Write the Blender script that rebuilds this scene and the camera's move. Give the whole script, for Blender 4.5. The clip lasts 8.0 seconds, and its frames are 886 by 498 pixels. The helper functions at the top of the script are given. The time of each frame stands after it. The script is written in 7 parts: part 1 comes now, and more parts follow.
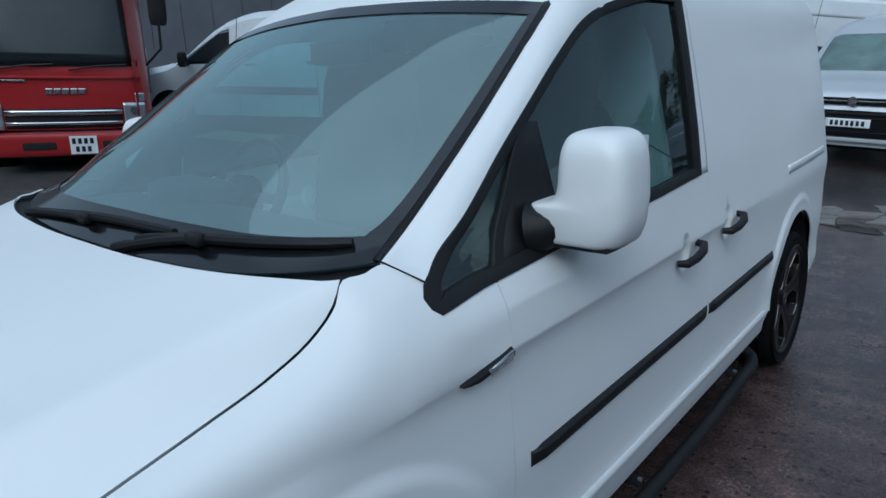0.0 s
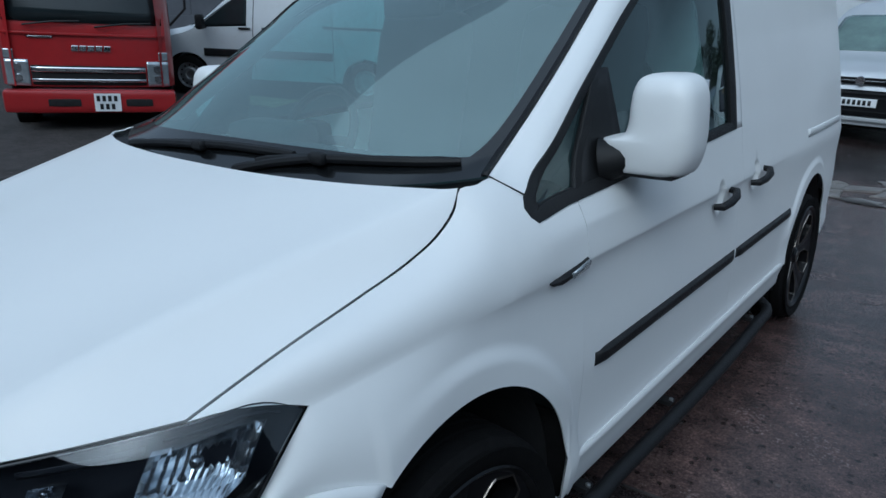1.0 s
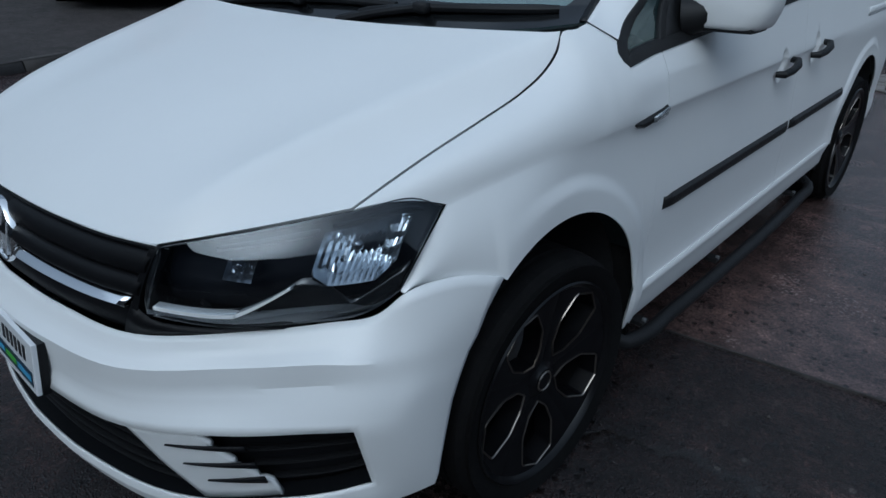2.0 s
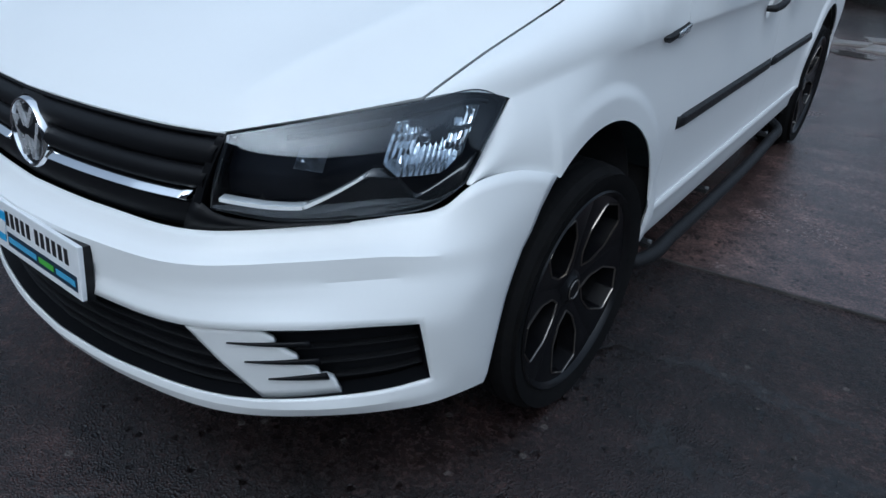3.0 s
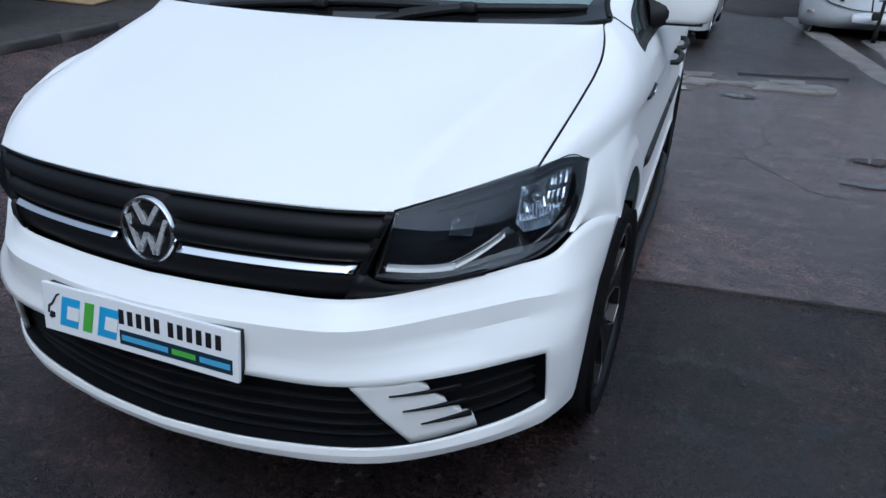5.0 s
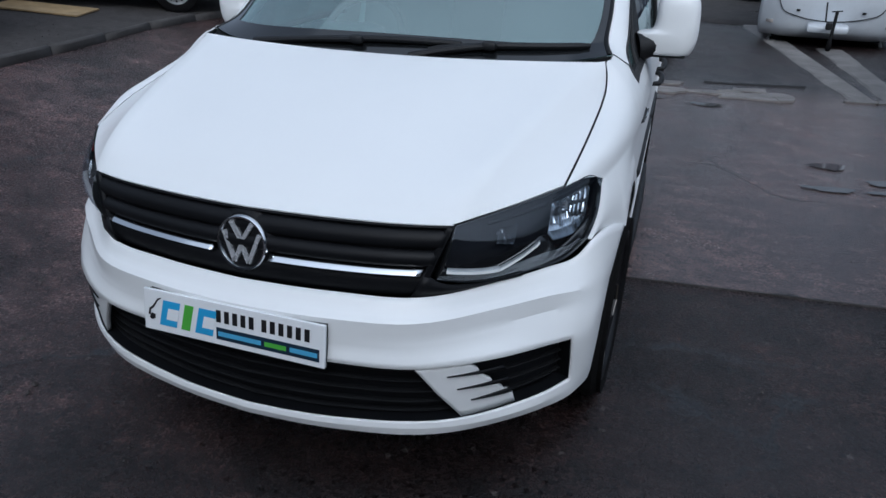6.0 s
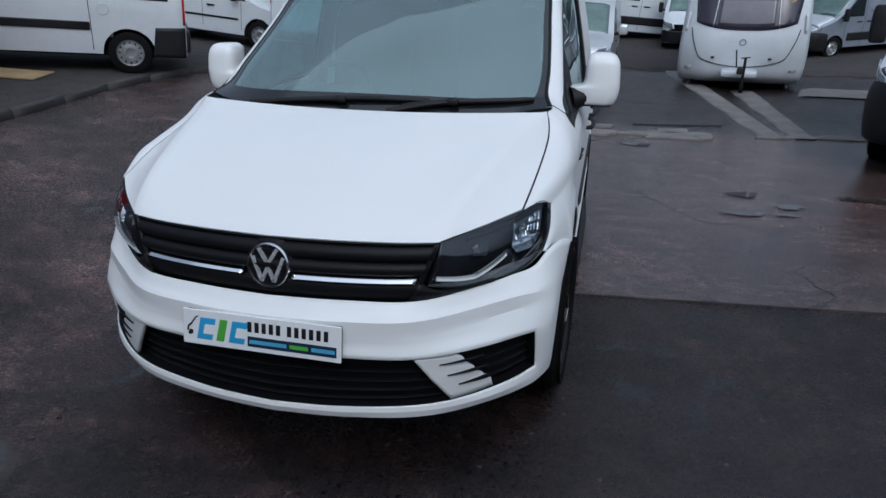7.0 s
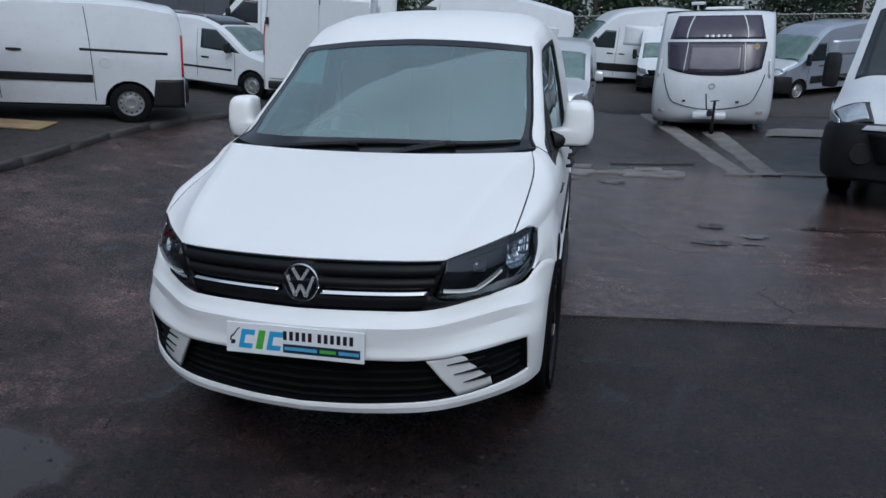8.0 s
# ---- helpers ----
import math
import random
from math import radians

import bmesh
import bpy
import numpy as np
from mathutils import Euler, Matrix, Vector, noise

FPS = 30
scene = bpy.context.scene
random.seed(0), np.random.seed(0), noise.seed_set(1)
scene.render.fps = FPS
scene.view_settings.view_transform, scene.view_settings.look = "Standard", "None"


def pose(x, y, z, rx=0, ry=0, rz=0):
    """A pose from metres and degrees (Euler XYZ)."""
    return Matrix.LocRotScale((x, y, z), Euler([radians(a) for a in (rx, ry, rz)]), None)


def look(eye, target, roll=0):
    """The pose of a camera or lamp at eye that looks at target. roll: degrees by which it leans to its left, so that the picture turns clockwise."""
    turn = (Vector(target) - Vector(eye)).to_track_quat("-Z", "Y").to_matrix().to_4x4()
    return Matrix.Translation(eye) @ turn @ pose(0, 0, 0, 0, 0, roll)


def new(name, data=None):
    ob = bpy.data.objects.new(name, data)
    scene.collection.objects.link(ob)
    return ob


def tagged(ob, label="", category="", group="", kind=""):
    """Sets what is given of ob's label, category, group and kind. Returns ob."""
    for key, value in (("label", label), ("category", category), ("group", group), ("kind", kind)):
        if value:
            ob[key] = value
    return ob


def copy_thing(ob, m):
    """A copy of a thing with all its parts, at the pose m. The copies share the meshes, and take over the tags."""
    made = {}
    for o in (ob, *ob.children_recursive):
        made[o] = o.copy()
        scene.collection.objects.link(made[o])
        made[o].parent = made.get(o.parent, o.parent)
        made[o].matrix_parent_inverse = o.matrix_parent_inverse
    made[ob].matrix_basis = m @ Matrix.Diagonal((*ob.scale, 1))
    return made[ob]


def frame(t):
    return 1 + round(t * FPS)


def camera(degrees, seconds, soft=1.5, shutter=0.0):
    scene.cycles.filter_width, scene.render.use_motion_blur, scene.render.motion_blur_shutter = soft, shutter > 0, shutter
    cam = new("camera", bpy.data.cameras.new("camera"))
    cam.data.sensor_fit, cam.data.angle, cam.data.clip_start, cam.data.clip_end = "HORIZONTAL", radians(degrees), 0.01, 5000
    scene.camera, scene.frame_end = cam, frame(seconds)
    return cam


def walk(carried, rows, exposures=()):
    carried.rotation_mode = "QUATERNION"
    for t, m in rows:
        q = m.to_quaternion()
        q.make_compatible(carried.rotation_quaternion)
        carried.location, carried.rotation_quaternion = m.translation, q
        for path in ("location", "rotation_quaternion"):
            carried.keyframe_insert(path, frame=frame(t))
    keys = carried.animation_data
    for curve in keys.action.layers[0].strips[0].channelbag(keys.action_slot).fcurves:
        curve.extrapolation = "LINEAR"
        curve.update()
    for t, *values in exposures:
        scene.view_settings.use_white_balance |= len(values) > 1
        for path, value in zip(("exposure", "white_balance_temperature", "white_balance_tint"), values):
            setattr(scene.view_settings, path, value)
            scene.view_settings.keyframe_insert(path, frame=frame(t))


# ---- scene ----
cam = camera(68.7, 8.0)
PATH = [
    (0, (1.505, 0.384, 1.393), (0.242, 1.843, 0.867), -2.3),
    (0.5, (1.494, 0.226, 1.397), (0.349, 1.788, 0.898), -2.5),
    (1, (1.499, 0.078, 1.339), (0.259, 1.528, 0.741), -0.7),
    (1.5, (1.535, -0.063, 1.274), (0.284, 1.28, 0.479), 0.2),
    (1.7, (1.528, -0.117, 1.282), (0.285, 1.201, 0.433), 0.2),
    (2.8, (1.417, -0.377, 1.163), (0.362, 1.042, 0.228), 0.9),
    (3, (1.389, -0.399, 1.148), (0.349, 1.016, 0.192), 2.1),
    (3.5, (1.243, -0.465, 1.101), (0.165, 0.928, 0.155), 2.8),
    (4, (1.119, -0.538, 1.113), (0.149, 0.898, 0.115), 3.7),
    (4.5, (1.035, -0.691, 1.161), (0.271, 0.869, 0.171), 1.4),
    (5, (1.0, -0.818, 1.239), (0.345, 0.88, 0.409), 1.5),
    (5.2, (0.976, -0.87, 1.271), (0.339, 0.843, 0.457), 2.0),
    (6.3, (0.912, -1.252, 1.381), (0.378, 0.493, 0.563), 0.8),
    (6.5, (0.913, -1.351, 1.392), (0.407, 0.41, 0.59), 0.1),
    (7, (0.931, -1.544, 1.434), (0.497, 0.284, 0.748), 0.8),
    (7.5, (0.98, -1.75, 1.464), (0.565, 0.102, 0.833), 0.6),
    (8, (0.947, -1.924, 1.474), (0.548, -0.046, 0.913), 0.2),
]
walk(cam, [(t, look(eye, target, roll)) for t, eye, target, roll in PATH],
     exposures=[(0, -0.06, 5150, -1), (1.0, -0.10, 5150, -1), (1.5, -0.42, 5200, 0), (3.0, 0.22, 5300, 3), (4.0, 0.38, 5250, 4), (4.5, 0.38, 5250, 5), (5.0, 0.36, 5350, 6), (6.5, 0.04, 5550, 7), (8.0, 0.06, 5600, 7)])

# ---------- sky and light: an overcast late afternoon ----------
world = bpy.data.worlds.new("overcast_sky")
scene.world = world
world.use_nodes = True
wn, wl = world.node_tree.nodes, world.node_tree.links
wn.clear()
w_out, w_bg = wn.new("ShaderNodeOutputWorld"), wn.new("ShaderNodeBackground")
w_sky, w_hsv = wn.new("ShaderNodeTexSky"), wn.new("ShaderNodeHueSaturation")
w_sky.sky_type, w_sky.sun_disc = 'NISHITA', False
w_sky.sun_elevation, w_sky.sun_rotation = radians(42), radians(160)
w_sky.air_density, w_sky.dust_density, w_sky.ozone_density = 1.0, 4.0, 1.0
w_hsv.inputs["Saturation"].default_value = 0.42
w_bg.inputs["Strength"].default_value = 0.10
wl.new(w_sky.outputs[0], w_hsv.inputs["Color"])
# an overcast sky is about three times as bright overhead as at the horizon
w_co, w_sep, w_map, w_mul = (wn.new("ShaderNode" + k) for k in ("TexCoord", "SeparateXYZ", "MapRange", "Mix"))
w_map.inputs[1].default_value, w_map.inputs[2].default_value = 0.0, 1.0
w_map.inputs[3].default_value, w_map.inputs[4].default_value = 0.72, 1.80
w_mul.data_type, w_mul.blend_type = 'RGBA', 'MULTIPLY'
w_mul.inputs["Factor"].default_value = 1.0
wl.new(w_co.outputs["Generated"], w_sep.inputs[0])
wl.new(w_sep.outputs["Z"], w_map.inputs[0])
wl.new(w_hsv.outputs[0], w_mul.inputs[6])
wl.new(w_map.outputs[0], w_mul.inputs[7])
wl.new(w_mul.outputs[2], w_bg.inputs["Color"])
wl.new(w_bg.outputs[0], w_out.inputs["Surface"])

sun_data = bpy.data.lights.new("sun", 'SUN')
sun_data.energy, sun_data.angle, sun_data.color = 0.55, radians(110), (0.97, 0.98, 1.0)
sun = new("sun", sun_data)
sun.matrix_world = look((0, 0, 30), (-1.7, 3.4, 22.0))


# ---------- materials ----------
def nodes_of(name):
    m = bpy.data.materials.new(name)
    m.use_nodes = True
    n, l = m.node_tree.nodes, m.node_tree.links
    return m, n, l, n["Principled BSDF"]


def noise_node(n, l, scale, detail=6.0, rough=0.6, coord=None):
    t = n.new("ShaderNodeTexNoise")
    t.inputs["Scale"].default_value, t.inputs["Detail"].default_value, t.inputs["Roughness"].default_value = scale, detail, rough
    if coord is not None:
        l.new(coord, t.inputs["Vector"])
    return t.outputs["Fac"]


def ramp(n, l, fac, stops):
    r = n.new("ShaderNodeValToRGB")
    e = r.color_ramp.elements
    while len(e) < len(stops):
        e.new(0.5)
    for el, (p, c) in zip(e, stops):
        el.position, el.color = p, (*c, 1) if len(c) == 3 else (c[0], c[0], c[0], 1)
    l.new(fac, r.inputs["Fac"])
    return r.outputs["Color"]


def mixc(n, l, fac, a, b, kind='MIX'):
    m = n.new("ShaderNodeMix")
    m.data_type, m.blend_type = 'RGBA', kind
    for sock, v in ((m.inputs["Factor"], fac), (m.inputs[6], a), (m.inputs[7], b)):
        if isinstance(v, (int, float)):
            sock.default_value = v
        elif isinstance(v, tuple):
            sock.default_value = (*v, 1)
        else:
            l.new(v, sock)
    return m.outputs[2]


def bump(n, l, b, height, strength, dist=0.01):
    k = n.new("ShaderNodeBump")
    k.inputs["Strength"].default_value, k.inputs["Distance"].default_value = strength, dist
    l.new(height, k.inputs["Height"])
    l.new(k.outputs[0], b.inputs["Normal"])
    return k


def coords(n, kind="Object"):
    return n.new("ShaderNodeTexCoord").outputs[kind]


def surface(name, color, rough=0.5, metal=0.0, coat=0.0, grain=0.0, grain_scale=300.0, spread=0.12, spot=6.0, dirt=None, spec=0.5):
    """A surface with two scales of variation: broad tint and dirt, and fine grain."""
    m, n, l, b = nodes_of(name)
    c = coords(n)
    broad = noise_node(n, l, spot, 5.0, 0.6, c)
    lo = tuple(v * (1 - spread) for v in color)
    hi = tuple(min(1.0, v * (1 + spread * 0.5)) for v in color)
    col = ramp(n, l, broad, [(0.3, lo), (0.7, hi)])
    if dirt:
        fine = noise_node(n, l, spot * 7, 8.0, 0.7, c)
        col = mixc(n, l, ramp(n, l, fine, [(0.52, (0.0,)), (0.75, (dirt[1],))]), col, dirt[0])
    l.new(col, b.inputs["Base Color"])
    b.inputs["Metallic"].default_value = metal
    b.inputs["Specular IOR Level"].default_value = spec
    b.inputs["Coat Weight"].default_value, b.inputs["Coat Roughness"].default_value = coat, 0.10
    l.new(ramp(n, l, noise_node(n, l, spot * 3, 6.0, 0.6, c), [(0.3, (max(0.02, rough * 0.92),)), (0.7, (min(1, rough * 1.08),))]), b.inputs["Roughness"])
    if grain:
        bump(n, l, b, noise_node(n, l, grain_scale, 3.0, 0.6, c), grain, 0.004)
    return m


def pane(name, tint, gloss=0.02, base=0.04, power=5.0, sheen=(0.95, 0.98, 1.0), veil=0.0):
    """Thin clear glass: what lies behind shows tinted, the sky is mirrored at grazing angles, and a pale diffuse film
    veils the pane.
    """
    m = bpy.data.materials.new(name)
    m.use_nodes = True
    n, l = m.node_tree.nodes, m.node_tree.links
    n.clear()
    out, mx, tr, gl, lw, pw, ad = (n.new("ShaderNode" + k) for k in ("OutputMaterial", "MixShader", "BsdfTransparent", "BsdfGlossy", "LayerWeight", "Math", "Math"))
    tr.inputs["Color"].default_value = (*tint, 1)
    gl.inputs["Roughness"].default_value = gloss
    gl.inputs["Color"].default_value = (*sheen, 1)
    lw.inputs["Blend"].default_value = 0.5
    pw.operation, pw.inputs[1].default_value = 'POWER', power
    ad.operation, ad.inputs[1].default_value, ad.inputs[2].default_value = 'MULTIPLY_ADD', 1.0 - base, base
    l.new(lw.outputs["Facing"], pw.inputs[0])
    l.new(pw.outputs[0], ad.inputs[0])
    l.new(ad.outputs[0], mx.inputs["Fac"])
    if veil:
        # pale film: misted glass, with glare of the sky also put into its colour
        film, df = n.new("ShaderNodeMixShader"), n.new("ShaderNodeBsdfDiffuse")
        df.inputs["Color"].default_value = (0.66, 0.80, 0.80, 1)
        cloud = noise_node(n, l, 2.2, 4.0, 0.55, coords(n))
        l.new(ramp(n, l, cloud, [(0.3, (veil * 0.7,)), (0.7, (veil * 1.3,))]), film.inputs["Fac"])
        l.new(tr.outputs[0], film.inputs[1])
        l.new(df.outputs[0], film.inputs[2])
        l.new(film.outputs[0], mx.inputs[1])
    else:
        l.new(tr.outputs[0], mx.inputs[1])
    l.new(gl.outputs[0], mx.inputs[2])
    l.new(mx.outputs[0], out.inputs["Surface"])
    return m


M_WHITE = surface("white_van_paint", (0.80, 0.815, 0.82), 0.42, 0.0, 0.22, 0.0, spread=0.02, spot=2.0)
M_WHITE2 = surface("dull_white_paint", (0.56, 0.59, 0.62), 0.38, 0.0, 0.4, 0.0, spread=0.06, spot=1.5, dirt=((0.36, 0.34, 0.32), 0.22))
M_SILVER = surface("silver_paint", (0.62, 0.64, 0.66), 0.30, 0.45, 0.6, 0.0, spread=0.05, spot=2.0)
M_GREY = surface("grey_metallic_paint", (0.34, 0.38, 0.45), 0.30, 0.5, 0.6, 0.0, spread=0.06, spot=2.0)
M_RED = surface("red_truck_paint", (0.329, 0.014, 0.017), 0.34, 0.0, 0.5, 0.0, spread=0.14, spot=2.0, dirt=((0.12, 0.02, 0.02), 0.3))
M_PLASTIC = surface("black_moulded_plastic", (0.011, 0.0115, 0.013), 0.50, grain=0.25, grain_scale=700, spread=0.2, spec=0.3)
M_GRILLE = surface("satin_black_grille", (0.006, 0.0065, 0.008), 0.48, grain=0.1, grain_scale=500, spread=0.2, spec=0.18)
M_GLOSSBLACK = surface("gloss_black", (0.008, 0.009, 0.010), 0.12, coat=0.5, spread=0.1)
M_DARK = surface("dark_void", (0.006, 0.006, 0.007), 0.8, spread=0.2)
M_CHROME = surface("bright_chrome", (0.80, 0.82, 0.84), 0.10, 1.0, spread=0.05)
M_BRUSHED = surface("brushed_badge", (0.70, 0.72, 0.75), 0.28, 0.55, spread=0.08)
M_BOWL = surface("dim_lamp_bowl", (0.24, 0.26, 0.29), 0.18, 0.9, spread=0.2, spot=40)
M_REFLECT = surface("lamp_reflector", (0.66, 0.70, 0.74), 0.16, 1.0, spread=0.15, spot=40)
M_LAMPBODY = surface("lamp_housing", (0.018, 0.020, 0.026), 0.25, 0.1, spread=0.2, spot=20, spec=0.3)
M_DRL = surface("clear_light_guide", (0.86, 0.88, 0.88), 0.25, 0.0, coat=0.3, spread=0.04)
M_RUBBER = surface("tyre_rubber", (0.006, 0.006, 0.0065), 0.8, grain=0.4, grain_scale=250, spread=0.3, dirt=((0.016, 0.015, 0.014), 0.4), spec=0.12)
M_RIM = surface("gloss_black_alloy", (0.004, 0.004, 0.005), 0.30, 0.0, coat=0.05, spread=0.2, dirt=((0.02, 0.018, 0.017), 0.25), spec=0.3)
M_CUT = surface("machined_alloy_edge", (0.30, 0.27, 0.24), 0.3, 1.0, spread=0.1)
M_STEEL = surface("silver_steel_wheel", (0.42, 0.43, 0.44), 0.4, 0.7, spread=0.15, dirt=((0.1, 0.09, 0.08), 0.4))
M_FABRIC = surface("dark_seat_fabric", (0.055, 0.058, 0.062), 0.9, spread=0.3)
M_DASH = surface("dark_dashboard", (0.035, 0.037, 0.041), 0.6, grain=0.3, grain_scale=800, spread=0.2)
M_LINER = surface("grey_headlining", (0.50, 0.51, 0.52), 0.9, spread=0.1)
M_DOME = surface("grey_bulkhead_lining", (0.13, 0.135, 0.14), 0.85, spread=0.1)
M_BULK = surface("grey_bulkhead", (0.52, 0.54, 0.54), 0.7, spread=0.15)
M_AMBER = surface("clear_indicator_lens", (0.55, 0.50, 0.46), 0.15, 0.2, coat=0.5)
M_TAIL = surface("red_tail_lens", (0.45, 0.015, 0.015), 0.15, coat=0.6)
M_LENS = surface("pale_lamp_lens", (0.45, 0.50, 0.54), 0.10, 0.6, coat=0.8, spread=0.25, spot=12)
M_PLATE = surface("white_plate", (0.80, 0.82, 0.84), 0.25, coat=0.3, spread=0.03)
M_INK = surface("black_print", (0.012, 0.012, 0.014), 0.4)
M_CYAN = surface("cyan_print", (0.05, 0.36, 0.68), 0.35)
M_GREEN = surface("green_print", (0.10, 0.42, 0.05), 0.35)
M_NAVY = surface("navy_print", (0.012, 0.030, 0.055), 0.35)
M_TEAL = surface("pale_blue_print", (0.10, 0.38, 0.62), 0.35)
M_KERB = surface("weathered_kerb", (0.060, 0.056, 0.054), 0.8, grain=0.5, grain_scale=120, spread=0.35, spot=5, dirt=((0.04, 0.038, 0.034), 0.7))
M_SLAB = surface("worn_concrete", (0.19, 0.178, 0.168), 0.6, grain=0.6, grain_scale=90, spread=0.35, spot=3, dirt=((0.08, 0.07, 0.065), 0.7))
M_BOARD = surface("wet_plywood", (0.38, 0.27, 0.14), 0.55, grain=0.3, grain_scale=60, spread=0.3, spot=4)
M_SHED = surface("dark_sheet_cladding", (0.085, 0.092, 0.11), 0.6, spread=0.2, spot=1.0)
M_RUST = surface("rusty_roof_edge", (0.13, 0.055, 0.040), 0.8, spread=0.3, spot=2.0)
M_GALV = surface("galvanised_steel", (0.35, 0.36, 0.37), 0.45, 0.8, spread=0.2)
M_BARK = surface("wet_bark", (0.045, 0.036, 0.030), 0.9, grain=0.6, grain_scale=40, spread=0.3)
M_LEAF = surface("dark_evergreen_leaves", (0.035, 0.055, 0.030), 0.6, spread=0.5, spot=1.2)
M_WS = pane("windscreen_glass", (0.48, 0.80, 0.78), base=0.22, power=3.0, sheen=(0.80, 1.0, 0.98), veil=0.125)
M_SIDEGLASS = pane("side_window_glass", (0.30, 0.50, 0.52), base=0.08, power=4.0, sheen=(0.86, 1.0, 1.0), veil=0.012)
M_LAMPGLASS = pane("headlamp_cover", (0.84, 0.87, 0.90), 0.02, 0.05, 4.0, (0.85, 0.92, 1.0))


def wet_ground():
    """Wet, patched tarmac: rough and dark in front, smoother pale concrete beyond a joint, puddles, cracks and grit."""
    m, n, l, b = nodes_of("wet_yard_tarmac")
    c = coords(n)
    sep = n.new("ShaderNodeSeparateXYZ")
    l.new(c, sep.inputs[0])

    def calc(op, a, d, e=None):
        q = n.new("ShaderNodeMath")
        q.operation = op
        for i, v in enumerate((a, d) if e is None else (a, d, e)):
            if isinstance(v, (int, float)):
                q.inputs[i].default_value = v
            else:
                l.new(v, q.inputs[i])
        return q.outputs[0]

    def step(v, lo, hi):
        q = n.new("ShaderNodeMapRange")
        q.interpolation_type = 'SMOOTHSTEP'
        l.new(v, q.inputs[0])
        q.inputs[1].default_value, q.inputs[2].default_value = lo, hi
        return q.outputs[0]

    wob = noise_node(n, l, 1.6, 5.0, 0.6, c)
    wy = calc('ADD', sep.outputs["Y"], calc('MULTIPLY', calc('SUBTRACT', wob, 0.5), 0.25))
    wx = calc('ADD', sep.outputs["X"], calc('MULTIPLY', calc('SUBTRACT', noise_node(n, l, 0.9, 5.0, 0.6, c), 0.5), 0.9))
    # smooth concrete bay to the side of the parked van
    bay = calc('MULTIPLY', step(calc('SUBTRACT', wy, calc('MULTIPLY', sep.outputs["X"], 0.11)), 1.655, 1.690), step(wx, 0.1, 0.5))
    bay = calc('MULTIPLY', bay, step(calc('MULTIPLY', sep.outputs["Y"], -1.0), -9.0, -6.8))
    big = noise_node(n, l, 0.55, 6.0, 0.62, c)
    mid = noise_node(n, l, 3.2, 8.0, 0.65, c)
    fine = noise_node(n, l, 70.0, 6.0, 0.75, c)
    grit = noise_node(n, l, 260.0, 3.0, 0.6, c)
    pits = n.new("ShaderNodeTexVoronoi")
    pits.voronoi_dimensions = '2D'
    pits.inputs["Scale"].default_value = 26.0
    l.new(c, pits.inputs["Vector"])
    psep = n.new("ShaderNodeSeparateColor")
    l.new(pits.outputs["Color"], psep.inputs[0])
    blob = step(pits.outputs["Distance"], 0.30, 0.16)
    pit = calc('MULTIPLY', blob, step(psep.outputs[0], 0.80, 0.86))
    pale = calc('MULTIPLY', blob, step(psep.outputs[1], 0.975, 0.99))
    drag = n.new("ShaderNodeMapping")
    drag.inputs["Scale"].default_value = (0.55, 1.35, 1.0)
    drag.inputs["Rotation"].default_value = (0, 0, radians(12))
    l.new(c, drag.inputs["Vector"])
    smear = noise_node(n, l, 4.5, 8.0, 0.72, drag.outputs[0])
    grain = n.new("ShaderNodeTexVoronoi")
    grain.voronoi_dimensions = '2D'
    grain.inputs["Scale"].default_value = 190.0
    l.new(c, grain.inputs["Vector"])
    stone = ramp(n, l, grain.outputs["Color"], [(0.0, (0.45, 0.45, 0.45)), (0.5, (0.9, 0.88, 0.88)), (0.88, (1.5, 1.42, 1.40)), (1.0, (2.6, 2.5, 2.4))])
    rough_col = ramp(n, l, mid, [(0.25, (0.0078, 0.0050, 0.0048)), (0.5, (0.0156, 0.0101, 0.0098)), (0.75, (0.0278, 0.0186, 0.0180))])
    bay_col = ramp(n, l, mid, [(0.2, (0.052, 0.0365, 0.0345)), (0.55, (0.075, 0.0535, 0.0510)), (0.85, (0.102, 0.0750, 0.0715))])
    col = mixc(n, l, bay, rough_col, bay_col)
    patch = noise_node(n, l, 1.3, 7.0, 0.68, c)
    rest = calc('SUBTRACT', 1.0, calc('MULTIPLY', bay, 0.35))
    col = mixc(n, l, 0.9, col, ramp(n, l, big, [(0.3, (0.62, 0.60, 0.60)), (0.7, (1.25, 1.22, 1.20))]), 'MULTIPLY')
    col = mixc(n, l, rest, col, ramp(n, l, patch, [(0.35, (0.60, 0.59, 0.59)), (0.5, (1.0, 1.0, 1.0)), (0.66, (1.55, 1.48, 1.45))]), 'MULTIPLY')
    col = mixc(n, l, rest, col, stone, 'MULTIPLY')
    col = mixc(n, l, rest, col, ramp(n, l, fine, [(0.36, (0.40, 0.40, 0.40)), (0.5, (0.95, 0.95, 0.95)), (0.64, (1.9, 1.85, 1.8))]), 'MULTIPLY')
    col = mixc(n, l, rest, col, ramp(n, l, smear, [(0.36, (0.55, 0.54, 0.54)), (0.5, (1.0, 1.0, 1.0)), (0.66, (1.65, 1.56, 1.52))]), 'MULTIPLY')
    mud = step(calc('MULTIPLY', wx, -1.0), 0.55, 1.5)
    col = mixc(n, l, mud, col, mixc(n, l, 1.0, col, ramp(n, l, patch, [(0.36, (2.5, 2.65, 2.75)), (0.5, (3.2, 3.45, 3.55)), (0.64, (3.9, 4.25, 4.4))]), 'MULTIPLY'))
